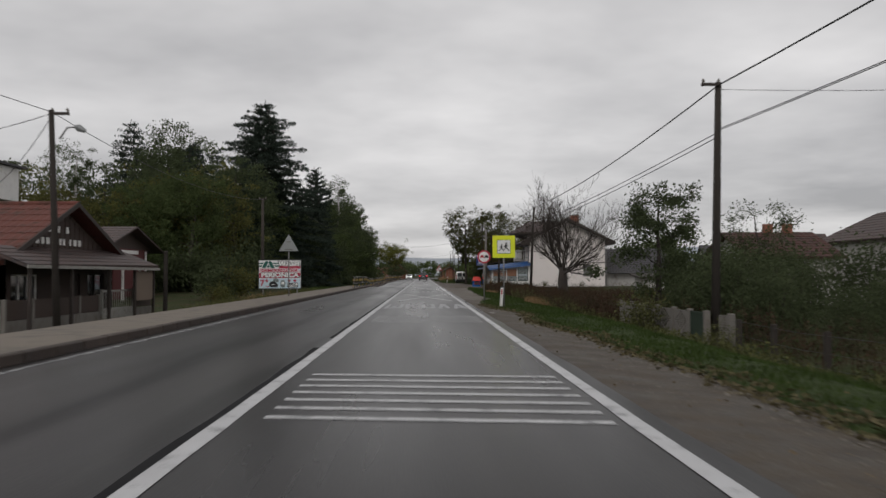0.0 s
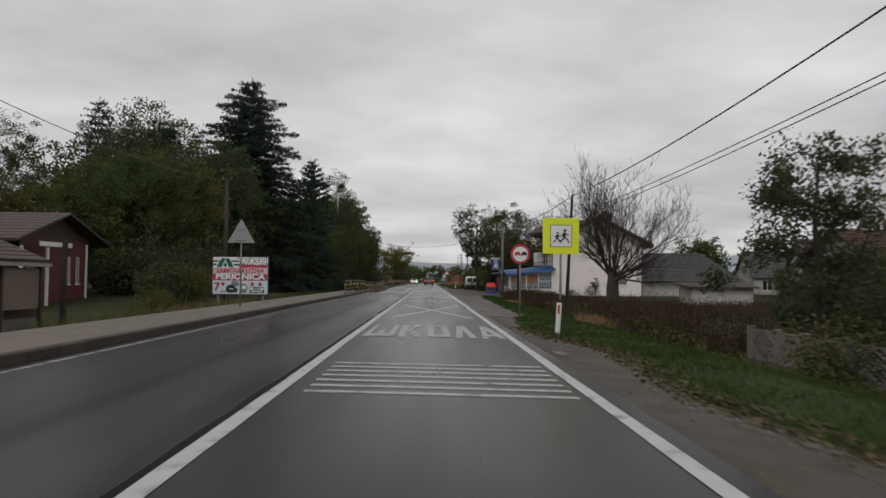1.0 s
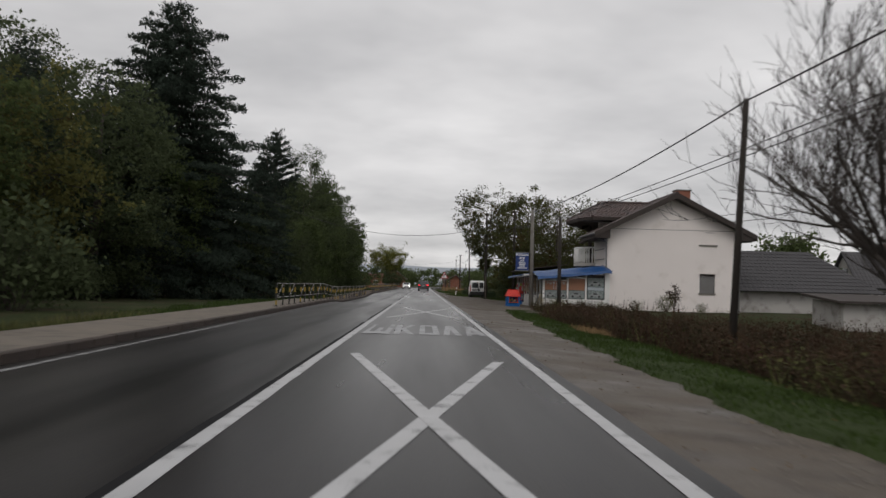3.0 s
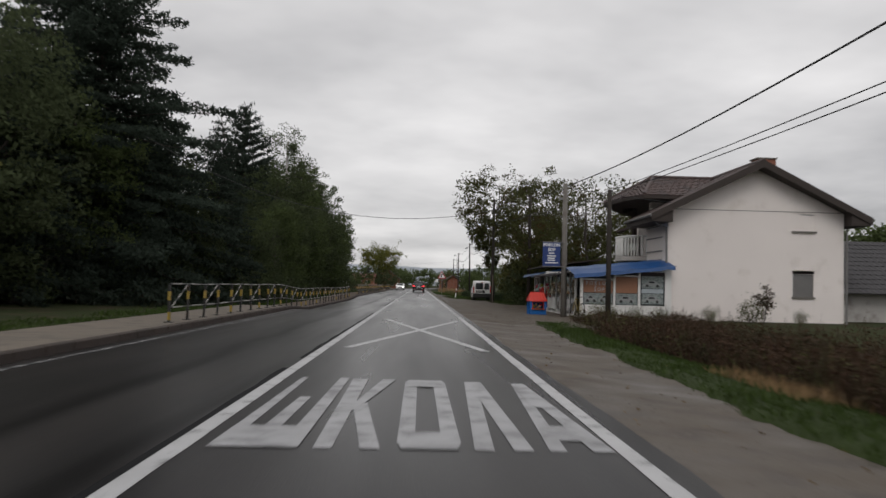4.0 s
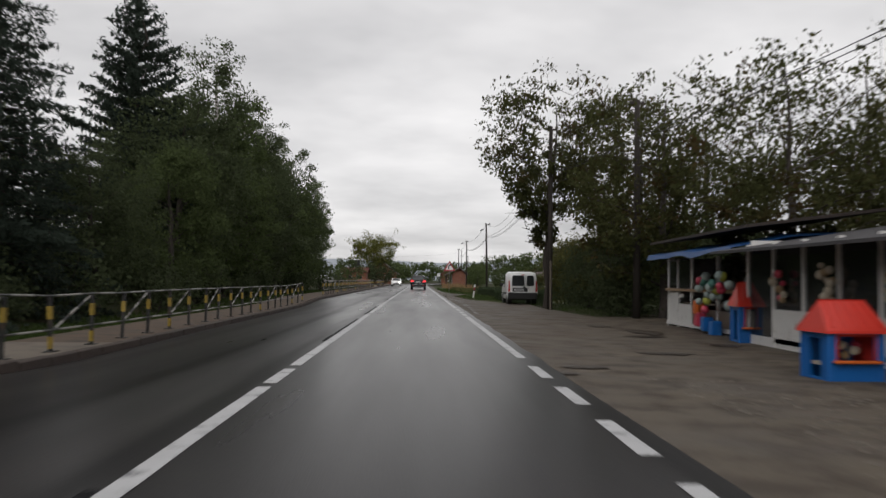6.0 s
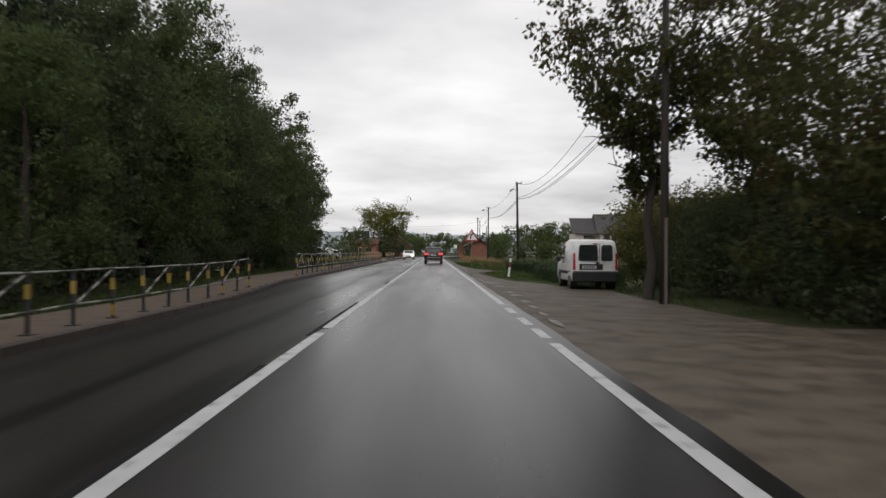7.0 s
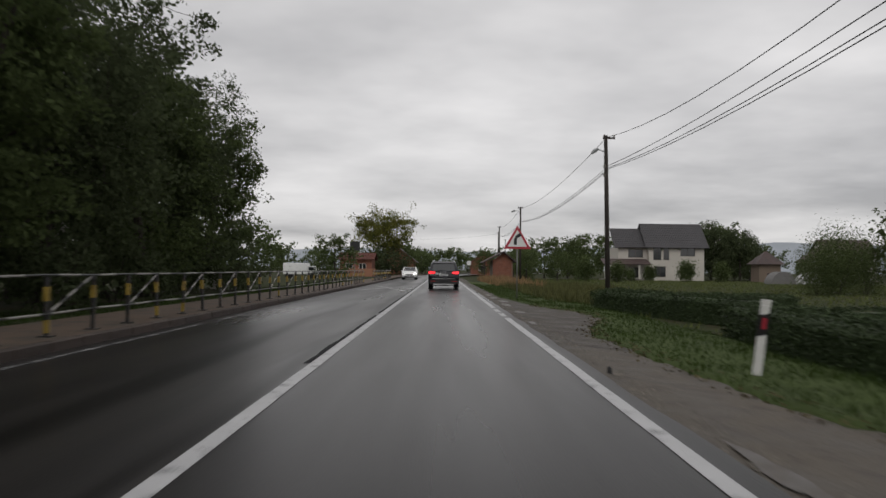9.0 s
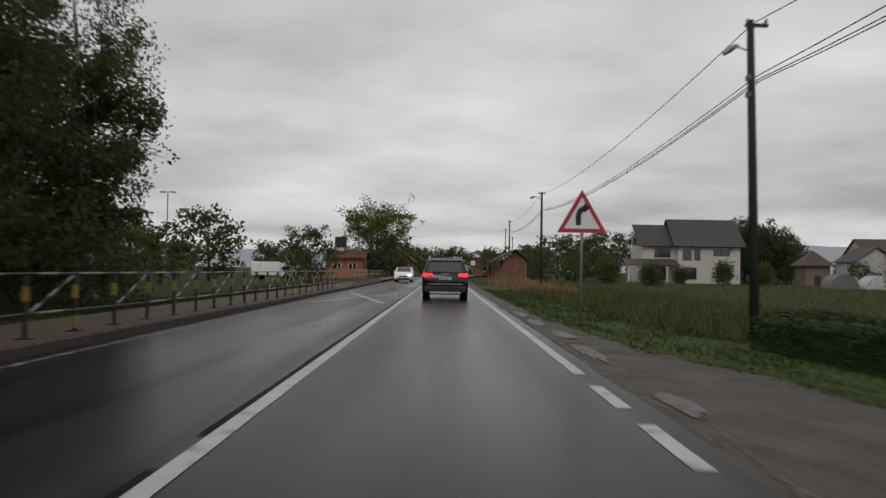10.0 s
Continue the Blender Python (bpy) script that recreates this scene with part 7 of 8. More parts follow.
def lattice(y0, y1):
    """Concrete panel with a diamond field of small openings above a solid base."""
    part("base_panel", Geo().box((-0.04, y0, -0.1), (0.04, y1, 0.3)), "concrete", lf, bevel=0.008)
    part("base_rail", Geo().box((-0.055, y0, 0.3), (0.055, y1, 0.37)), "concrete", lf, bevel=0.01)
    c, a, b = (y0 + y1) / 2, (y1 - y0) / 2, 0.34
    a2, b2, zc = a * 0.86, b * 0.94, 0.71
    g = Geo()
    for sy in (-1, 1):
        for sz in (-1, 1):
            g.slab([(-0.03, c + sy * u * a, zc + sz * w * b) for u, w in ((1, 1), (0, 1), (0, b2 / b), (a2 / a, 0), (1, 0))], (0.06, 0, 0))
    n = 5
    for k in range(1, n):
        u = k / n
        g.tube([(0, c - a2 * (1 - u), zc + b2 * u), (0, c + a2 * u, zc - b2 * (1 - u))], 0.03, 4)
        g.tube([(0, c - a2 * (1 - u), zc - b2 * u), (0, c + a2 * u, zc + b2 * (1 - u))], 0.03, 4)
    part("lattice_panel", g, "concrete", lf, "weathered diamond lattice")


PY = (21.1, 22.9, 24.3, 25.8, 27.64, 29.5, 30.9, 32.4)
for y in PY:
    part("post", Geo().box((-0.08, y - 0.08, -0.3), (0.08, y + 0.08, 1.12)), "concrete", lf, bevel=0.015)
lattice(24.38, 25.72)
lattice(25.88, 27.56)
lattice(27.72, 29.42)
lattice(29.58, 30.82)
lattice(30.98, 32.32)
lattice(21.18, 21.9)
gt = thing("green_gate", (FX, 22.9, FZ), "dark green metal garden gate between posts", "gate")
part("gate_frame", Geo().box((-0.025, 0.1, 0.08), (0.025, 1.3, 0.14)).box((-0.025, 0.1, 1.0), (0.025, 1.3, 1.06)).box((-0.025, 0.1, 0.08), (0.025, 0.16, 1.06)).box((-0.025, 1.24, 0.08), (0.025, 1.3, 1.06)), "mesh_green", gt)
part("sheet", Geo().box((-0.008, 0.16, 0.14), (0.008, 1.24, 1.0)), "mesh_green", gt)
wf = thing("wire_fence", (FX, 0, FZ), "sagging wire fence on dark wooden posts", "fence")
for y in (8.0, 11.0, 13.6, 16.2, 18.6, 20.6):
    part("post", Geo().box((-0.06, y - 0.06, -0.3), (0.06, y + 0.06, 1.0)), "pole", wf, bevel=0.01)
for z in (0.95, 0.6, 0.3):
    part("wire", Geo().tube([(0, 4, z), (0, 9.5, z - 0.05), (0, 13.6, z), (0, 17.4, z - 0.06), (0, 21, z)], 0.005, 4), "wire", wf)

# bare tree
def bare_tree(seed):
    rng = random.Random(seed)
    t = thing("bare_tree", (0, 0, 0), "leafless tree with many upswept thin branches", "tree")
    trunk, twigs = Geo(), Geo()
    trunk.tube([(0, 0, -0.5), (0.03, 0, 0.6), (0, 0.05, 1.5), (0.02, 0, 2.3)], [0.42, 0.33, 0.3, 0.24], 10)

    def grow(p, d, length, r, level):
        pts, cur, way = [p], p, d
        n = 4
        for i in range(n):
            way = (way + Vector((rng.gauss(0, 0.12), rng.gauss(0, 0.12), rng.gauss(0.05, 0.08)))).normalized()
            cur = cur + way * length / n
            pts.append(cur)
        rad = [r * (1 - 0.62 * i / n) for i in range(n + 1)]
        (trunk if level < 1 else twigs).tube(pts, rad, 6 if level < 1 else 4 if level < 2 else 3, cap=False)
        if level >= 4:
            return
        for k in range((6, 5, 4, 2)[level]):
            i = rng.randint(1, n)
            side = way.cross(Vector((rng.gauss(0, 1), rng.gauss(0, 1), rng.gauss(0, 1)))).normalized()
            nd = (way * 0.75 + side * rng.uniform(0.35, 0.75) + Vector((0, 0, 0.28 if level else 0.15))).normalized()
            grow(pts[i], nd, length * rng.uniform(0.45, 0.72), max(0.0075, rad[i] * 0.62), level + 1)

    for k in range(13):
        w = k * 2.4 + rng.uniform(-0.3, 0.3)
        up = rng.uniform(0.1, 1.3) if k < 9 else 2.1
        grow(Vector((0, 0, rng.uniform(1.5, 2.3))), Vector((math.cos(w), math.sin(w), up)).normalized(), rng.uniform(2.5, 3.1) + 0.42 * min(1.0, up), 0.07, 0)
    part("trunk", trunk, "bark", t, smooth=True)
    part("twig_crown", twigs, "bark", t)
    return t


put(bare_tree(7), 10.6, 51.6)
leafy = put(broadleaf("young_tree", 5.9, 1.5, 1.5, 10500, 0.115, "leafdark", 51, "slim young tree with drooping dull green leaves", hang=0.9, clump=0.24, gaps=0.5, lean=(0.15, 0.1), squash=1.1), 10.75, 31.5)
small = put(broadleaf("young_tree", 5.2, 1.5, 2.4, 4200, 0.095, "leafdark", 52, "small thin-crowned tree behind the fence", clump=0.3, gaps=0.5), 15.7, 33.4)
hazel = put(bush("garden_shrub", 1.6, 3.2, 4200, 0.147, "leafdark", 53, "dark dense garden shrub behind the fence"), 11.6, 27.0, 0, 0.85)
for k, (x, y, s) in enumerate(((12.0, 24.2, 0.66), (11.5, 30.0, 0.62), (12.6, 21.0, 0.5), (14.6, 28, 0.75), (15.5, 24, 0.6), (12.4, 33.5, 0.75), (13.8, 36.5, 0.68), (14.4, 38, 0.85), (16.2, 39.5, 0.85), (18.5, 37, 0.9), (12.6, 30.4, 0.9), (16.5, 33, 0.95), (15.2, 35.2, 0.95), (13.0, 27.6, 0.85), (17.2, 28.6, 0.95), (13.4, 31.0, 0.7))):
    again(hazel, x, y, k * 1.7, s)
wild = put(bush("wild_shrub", 0.9, 1.5, 1300, 0.1, "weeds", 54, "yellow-green shrub growing over the fence"), 9.1, 27.3)
again(wild, 9.15, 28.2, 1.2, 0.7)
again(wild, 8.9, 20.0, 3.2, 0.5)
thicket("roadside_thicket", 18000, (7.4, 10.6, 34, 50), 1.0, "brush", 60, "brown dead bramble thicket below the verge")
thicket("roadside_thicket", 36000, (7.35, 10.6, 50, 76), 1.0, "brush", 61, "brown dead bramble thicket below the verge")
thicket("roadside_thicket", 13000, (7.8, 12.6, 75.5, 82.6), 0.62, "brush", 69, "brown dead bramble thicket before the shop wall")
thicket("roadside_thicket", 11000, (10.6, 18, 36, 78), 0.95, "brush", 62, "brown dead bramble thicket before the houses")
thicket("roadside_thicket", 8000, (13, 28, 50, 75), 0.6, "brush", 59, "brown dead bramble thicket before the low shed", 0.12)
thicket("roadside_thicket", 6000, (25.5, 44, 70, 87), 0.55, "brush", 58, "brown dead bramble thicket before the carport", 0.13)
thicket("fence_weeds", 900, (8.4, 9.5, 28, 34), 0.3, "weeds", 68, "low weeds at the foot of the fence", 0.07)
thicket("fence_weeds", 3000, (8.4, 9.5, 8, 28), 0.45, "weeds", 65, "rank weeds growing against the fence", 0.09)
thicket("fence_weeds", 4000, (9.8, 11.5, 6, 34), 1.1, "brush", 66, "dead stems behind the fence", 0.09)
thicket("green_weeds", 3000, (7.3, 10.2, 48, 80), 0.8, "weeds", 67, "green weeds growing through the brambles", 0.08)
thicket("green_weeds", 2500, (7.0, 9.4, 30, 50), 0.7, "weeds", 63, "green weeds growing through the brambles", 0.08)
thicket("shop_weeds", 700, (9.2, 13.2, 83.2, 86.3), 0.4, "weeds", 64, "weeds and rose stems below the shop window", 0.08)
for k, (x, y, s) in enumerate(((9.4, 83.6, 0.55), (11.3, 85.7, 0.4), (12.6, 85.8, 0.35), (10.4, 85.9, 0.4), (16.5, 85.6, 0.75), (14.6, 85.4, 0.45), (18.6, 85.2, 0.4))):
    again(wild, x, y, k * 1.9, s)
put(broadleaf("sapling", 1.75, 0.42, 0.7, 260, 0.11, "brush", 55, "small withered sapling before the white wall", clump=0.12, trunk_r=0.03), 16.6, 84.6)

# trees by the shop yard
put(broadleaf("walnut_tree", 11.7, 4.8, 4.0, 13500, 0.185, "leafwalnut", 56, "autumn walnut tree with a leaning dark trunk", hang=0.9, clump=0.32, gaps=0.55, flare=0.46, trunk_r=0.14, lean=(0.45, -0.3)), 7.95, 118.7)
put(broadleaf("walnut_tree", 11.6, 3.6, 4.0, 9500, 0.18, "leafwalnut", 60, "straight autumn walnut tree with drooping leaves", hang=0.9, clump=0.32, gaps=0.52, flare=0.3, trunk_r=0.14, lean=(0.4, -0.3)), 11.6, 120.6)
walnut2 = put(broadleaf("walnut_tree", 9.8, 4.0, 1.6, 15000, 0.185, "leafwalnut", 57, "autumn walnut tree with thinning brown-green leaves", hang=0.7, clump=0.3, gaps=0.45, flare=0.1, trunk_r=0.17, thin=(4.2, 7.0)), 11.0, 109.5)
for t, x, y, tu, s in ((walnut2, 12.8, 102.5, 2.0, 0.92), (walnut2, 14.5, 114.0, 1.0, 1.0), (walnut2, 11.6, 115.2, 4.0, 0.95), (walnut2, 17, 106, 3.0, 1.0), (walnut2, 21, 112, 5.0, 1.0)):
    again(t, x, y, tu, s)
for k, (x, y, s) in enumerate(((10.2, 110.5, 0.9), (10.6, 113.4, 0.95), (11.0, 116.5, 1.0), (10.4, 119.6, 0.95), (11.2, 122.8, 1.0), (13.2, 126, 1.15), (12.5, 120, 1.2), (13.6, 109, 1.2), (15.5, 123, 1.25), (12.4, 106.4, 0.9), (12.2, 129.5, 0.9))):
    again(hazel, x, y, k * 2.1, s)
orchard = put(broadleaf("orchard_tree", 5.0, 2.6, 0.3, 13000, 0.15, "leafolive", 58, "leafy green orchard tree behind the parked van", gaps=0.15, stems=2, clump=0.3), 13.0, 134.5)
again(orchard, 15.5, 129.0, 1.0, 1.0)
again(orchard, 12.8, 127.0, 2.0, 0.85)
again(orchard, 18.5, 133.0, 3.0, 1.1)
again(orchard, 11.6, 131.2, 4.0, 0.8)
# clipped hedges
def hedge(name, line, width, h, label, seed):
    """A clipped hedge along a bent line of (y, x of the road face)."""
    rng = np.random.default_rng(seed)
    y0, y1 = line[0][0], line[-1][0]
    x0 = sum(p[1] for p in line) / len(line)
    z = ground_z(x0 + width / 2, (y0 + y1) / 2)
    h -= z
    t = thing(name, (x0, y0, z), label, "hedge", "clipped hedges")

    def face(y):
        return np.interp(y + y0, [p[0] for p in line], [p[1] for p in line]) - x0

    long_ = y1 - y0
    areas = np.array([long_ * h, long_ * h, long_ * width, width * h, width * h])
    n = int(areas.sum() * 420)
    side = rng.choice(5, n, p=areas / areas.sum())
    x, y, zz = rng.uniform(0, width, n), rng.uniform(0, long_, n), rng.uniform(0, h, n)
    x[side == 0], x[side == 1], zz[side == 2], y[side == 3], y[side == 4] = 0, width, h, 0, long_
    # shoulders of the hedge are rounded
    edge = np.minimum(np.minimum(x, width - x), np.minimum(y, long_ - y))
    zz = np.minimum(zz, h - 0.14 * np.clip(1 - edge / 0.22, 0, 1) ** 2)
    c = np.stack([x + face(y), y, zz], 1) + rng.normal(size=(n, 3)) * 0.035
    swell = np.array([noise.noise((p[0] * 1.1, p[1] * 1.1, seed + p[2])) for p in c])
    c[:, 2] += 0.06 * swell
    c[:, 0] += 0.07 * swell
    v, f = leaf_quads(c, rng, 0.07, 0.6)
    core = Geo()
    k = 14
    for i in range(k + 1):
        yy = 0.07 + (long_ - 0.14) * i / k
        a = float(face(yy)) + 0.09
        b = a + width - 0.18
        core.v += [(a, yy, -0.3), (b, yy, -0.3), (b, yy, h - 0.2), (b - 0.12, yy, h - 0.08), (a + 0.12, yy, h - 0.08), (a, yy, h - 0.2)]
    core.f = [(6 * i + j, 6 * i + (j + 1) % 6, 6 * i + 6 + (j + 1) % 6, 6 * i + 6 + j) for i in range(k) for j in range(6)] + [(5, 4, 3, 2, 1, 0), tuple(6 * k + j for j in range(6))]
    part("core", core, "hedge", t)
    ob = new("leaves", fast_mesh("leaves", v, f, "hedge"))
    ob.parent = t
    return t


hedge("garden_hedge", ((130.5, 9.0), (133, 8.65), (136, 8.3), (139.5, 7.75), (143, 7.9), (147.6, 8.35)), 1.25, 0.52, "dark clipped garden hedge beside the verge", 71)
hedge("garden_hedge", ((150.8, 10.1), (152.5, 9.55), (156, 8.6), (160.6, 7.65)), 1.1, 0.53, "dark clipped garden hedge by the pole", 72)
hedge("garden_hedge", ((146.6, 9.7), (147.6, 9.7)), 6.0, 0.44, "dark clipped hedge across the garden", 73)
hedge("garden_hedge", ((159.5, 9.15), (160.6, 9.15)), 6.4, 0.4, "dark clipped hedge along the garden's end", 74)

# grasses
def verge(x, y):
    return x > verge_edge(y) + 0.22 * noise.noise((x * 0.8, y * 0.9, 2)) + 0.12 * noise.noise((x * 3, y * 3, 4)) - 0.03


blades("grass_verge", 95000, (4.0, 8.0, -2, 81), 0.12, "grass", 81, "fresh green grass verge beside the gravel", "grass", verge, 0.012, 0.35, turf_z)
blades("garden_grass", 9000, (8.2, 20, 0, 24), 0.16, "grass", 82, "green garden grass behind the wire fence", "grass", None, 0.02)
blades("grass_verge", 36000, (4.1, 8.2, 125, 200), 0.13, "grass", 83, "green mown verge beside the hedges", "grass", verge, 0.012, 0.35, turf_z)
blades("grass_verge", 3800, (7.6, 10.5, 110.5, 126.5), 0.13, "grass", 89, "grass under the walnut trees", "grass", lambda x, y: tree_verge_z(x, y) > -0.12, 0.012, 0.35, tree_verge_z)
blades("lawn", 48000, (8.2, 62, 141, 270), 0.2, "meadow", 84, "wide green meadow before the far house", "grass", None, 0.05)
blades("meadow_weeds", 15000, (6.4, 16, 163, 215), 0.55, "weeds", 85, "tall rank weeds in the meadow", "grass", None, 0.03)
blades("dry_reeds", 5000, (6.2, 10.5, 196, 232), 0.95, "drygrass", 86, "tall orange dry reeds by the shed", "grass", None, 0.03)
blades("dry_tufts", 1500, (6.7, 7.7, 37.3, 40.4), 0.38, "drygrass", 87, "tuft of dry orange grass at the thicket", "grass", None, 0.014, 0.35, turf_z)
blades("dry_tufts", 700, (6.6, 7.6, 60.5, 64), 0.25, "drygrass", 88, "tuft of dry orange grass at the thicket", "grass", None, 0.012, 0.35, turf_z)
# stones and leaves lying on the shoulder
def litter(name, n, area, size, material, seed, label, category, z, along=None):
    rng = np.random.default_rng(seed)
    c = np.stack([rng.uniform(area[0], area[1], n), rng.uniform(area[2], area[3], n), np.zeros(n)], 1)
    if along:
        c[:, 0] = [along(p[1]) for p in c] + rng.normal(size=n) * 0.16
    c[:, 2] = [z(p[0], p[1]) for p in c]
    if category == "stones":
        s = size * rng.uniform(0.4, 1.6, (n, 1, 1))
        k = np.array([(1, 0, 0), (0, 1, 0), (-1, 0, 0), (0, -1, 0), (0, 0, 0.7)], float)[None] * s * rng.uniform(0.6, 1.3, (n, 5, 3))
        v = (c[:, None] + k).reshape(-1, 3)
        f = (np.array([(0, 1, 4), (1, 2, 4), (2, 3, 4), (3, 0, 4)])[None] + 5 * np.arange(n)[:, None, None]).reshape(-1, 3)
    else:
        v, f = leaf_quads(c + (0, 0, 0.01), rng, size, 0.6, 0, 0.85)
    return tagged(new(name, fast_mesh(name, v, f, material)), label, category, kind="stuff")


litter("gravel_stones", 6000, (3.75, 5.6, -2, 60), 0.012, "stone", 91, "small loose stones on the shoulder", "stones", shoulder_z)
litter("gravel_stones", 2500, (3.75, 5.4, 126, 190), 0.012, "stone", 92, "small loose stones on the shoulder", "stones", shoulder_z)
litter("yard_stones", 2600, (4.7, 8.2, 77.5, 90), 0.022, "rubble", 93, "loose rubble at the edge of the yard", "stones", lambda x, y: -0.02 - 0.075 * smooth_step(3.6, 7, x))
litter("fallen_leaves", 700, (3.7, 6.4, -2, 80), 0.04, "straw", 94, "fallen brown leaves along the shoulder", "leaves", lambda x, y: shoulder_z(x, y) + 0.01)
litter("dead_grass", 4000, (3.7, 6.4, 2, 34), 0.075, "deadgrass", 95, "dead yellow grass along the verge's edge", "leaves", lambda x, y: max(shoulder_z(x, y), turf_z(x, y)) + 0.012, verge_edge)
litter("edge_stones", 1500, (3.7, 6.4, 2, 46), 0.018, "stone", 96, "small pale stones along the verge's edge", "stones", lambda x, y: shoulder_z(x, y) + 0.01, lambda y: verge_edge(y) - 0.25)
litter("dead_grass", 900, (3.7, 6.4, 127, 160), 0.06, "deadgrass", 97, "dead yellow grass along the verge's edge", "leaves", lambda x, y: max(shoulder_z(x, y), turf_z(x, y)) + 0.012, verge_edge)
litter("edge_stones", 2200, (3.6, 4.2, 111, 180), 0.02, "stone", 98, "broken asphalt crumbs beside the edge line", "stones", lambda x, y: shoulder_z(x, y) + 0.012, lambda y: 3.8)

# ---- houses and distance ----
def plain_house(name, x0, x1, y0, y1, base, eave, ridge, along, wall, roof, label, wins=(), over=0.5, rows=10):
    """A gabled house whose ridge runs along x or y; wins are openings in the wall that faces the road's start."""
    t = thing(name, (0, 0, 0), label, "house")
    a, b = (x0, y0), (x1, y0)
    part("wall", wall_panel(a, b, base - 0.4, eave, 0.25, wins), wall, t)
    for h in wins:
        window(t, a, b, *h, "wood" if wall == "farwall" else "white", 1)
    part("wall", wall_panel((x0, y1), (x0, y0 + 0.25), base - 0.4, eave, 0.25), wall, t)
    part("wall", wall_panel((x1, y0 + 0.25), (x1, y1), base - 0.4, eave, 0.25), wall, t)
    part("wall", wall_panel((x1, y1), (x0, y1), base - 0.4, eave, 0.25), wall, t)
    if along == "x":
        m = (y0 + y1) / 2
        d = over * (ridge - eave) / (m - y0)
        tiled(t, (x0 - over, y0 - over, eave - d), (x1 + over, y0 - over, eave - d), (x0 - over, m, ridge), rows, roof)
        tiled(t, (x0 - over, y1 + over, eave - d), (x1 + over, y1 + over, eave - d), (x0 - over, m, ridge), rows, roof)
        for x, s in ((x0, 0.25), (x1, -0.25)):
            part("gable", Geo().slab([(x, y0, eave), (x, y1, eave), (x, m, ridge - 0.12)], (s, 0, 0)), wall, t)
    else:
        m = (x0 + x1) / 2
        d = over * (ridge - eave) / (m - x0)
        tiled(t, (x0 - over, y0 - over, eave - d), (x0 - over, y1 + over, eave - d), (m, y0 - over, ridge), rows, roof)
        tiled(t, (x1 + over, y0 - over, eave - d), (x1 + over, y1 + over, eave - d), (m, y0 - over, ridge), rows, roof)
        for y, s in ((y0, 0.25), (y1, -0.25)):
            part("gable", Geo().slab([(x0, y, eave), (x1, y, eave), (m, y, ridge - 0.12)], (0, s, 0)), wall, t)
    return t


# low house behind the bare tree
LH = thing("low_house", (0, 0, 0), "low white house with a dark grey hipped roof", "house")
part("wall", wall_panel((22.4, 90.0), (31.6, 90.0), -1.2, 1.4, 0.25), "grimy", LH)
part("wall", Geo().box((31.35, 90.25, -1.2), (31.6, 98, 1.4)), "grimy", LH)
part("wall", Geo().box((22.4, 90.25, -1.2), (22.65, 98, 1.4)), "grimy", LH)
r_ = part("roof", hip((21.9, 89.3), (32.3, 98.7), (22.6, 29.4, 94.0), 1.3, 4.2), "slate", LH)
courses((21.9, 89.3, 1.3), (32.3, 89.3, 1.3), (29.4, 94.0, 4.2), (22.6, 94.0, 4.2), 12, r_, "slate")
SHED = thing("low_shed", (0, 0, 0), "low white shed with a dark flat roof", "shed")
part("wall", wall_panel((22.8, 76.8), (27.8, 76.8), -1.2, 0.78, 0.2), "grimy", SHED)
part("wall", Geo().box((27.6, 77.0, -1.2), (27.8, 80, 0.95)), "grimy", SHED)
part("wall", Geo().box((22.8, 77.0, -1.2), (23.0, 80, 0.95)), "grimy", SHED)
part("roof", Geo().slab([(22.3, 76.3, 0.8), (28.1, 76.3, 0.8), (28.1, 80.3, 1.15), (22.3, 80.3, 1.15)], (0, 0, 0.12)), "wood", SHED)
hb = plain_house("brown_roof_house", 39.5, 48.5, 105.2, 110.8, -0.6, 2.2, 5.1, "x", "grimy", "slate", "cream house with a steep dark brown gable roof", [(1.0, 2.2, 0.4, 1.6)], 0.35)
part("attic_window", Geo().box((39.42, 107.5, 2.5), (39.5, 108.5, 3.6)), "glass", hb)
part("chimney", Geo().box((43.1, 107.7, 4.6), (43.7, 108.3, 5.85)), "brick", hb)
hq = plain_house("orange_roof_house", 43.4, 53, 99.5, 104.7, -0.6, 3.3, 6.3, "x", "grimy", "tile", "cream house with a weathered red gable roof", [(1.0, 2.2, 0.6, 2.0), (4.0, 5.2, 0.6, 2.0)], 0.45)
part("attic_window", Geo().box((43.32, 101.9, 4.3), (43.4, 102.3, 5.3)), "glass", hq)
part("chimney", Geo().box((48.0, 101.8, 5.6), (48.6, 102.4, 6.85)), "brick", hq)
hr_ = plain_house("red_roof_house", 20.2, 24.8, 45, 52, -0.6, 2.3, 3.7, "x", "grimy", "oldtile", "low house with a weathered red tiled roof behind shrubs", [(0.8, 1.8, 0.4, 1.5)])
part("chimney", Geo().box((22.3, 48.2, 3.2), (22.75, 48.7, 4.2)), "brick", hr_)
part("chimney", Geo().box((23.5, 48.2, 3.2), (23.95, 48.7, 4.2)), "brick", hr_)
plain_house("white_corner_house", 28.6, 37, 44.5, 54, -0.6, 3.4, 5.3, "y", "grimy", "tile", "tall white house with a dark roof behind trees", [(0.7, 1.9, 2.2, 3.3), (3.5, 4.7, 2.2, 3.3), (0.7, 1.9, 0.0, 1.2)], 0.4)

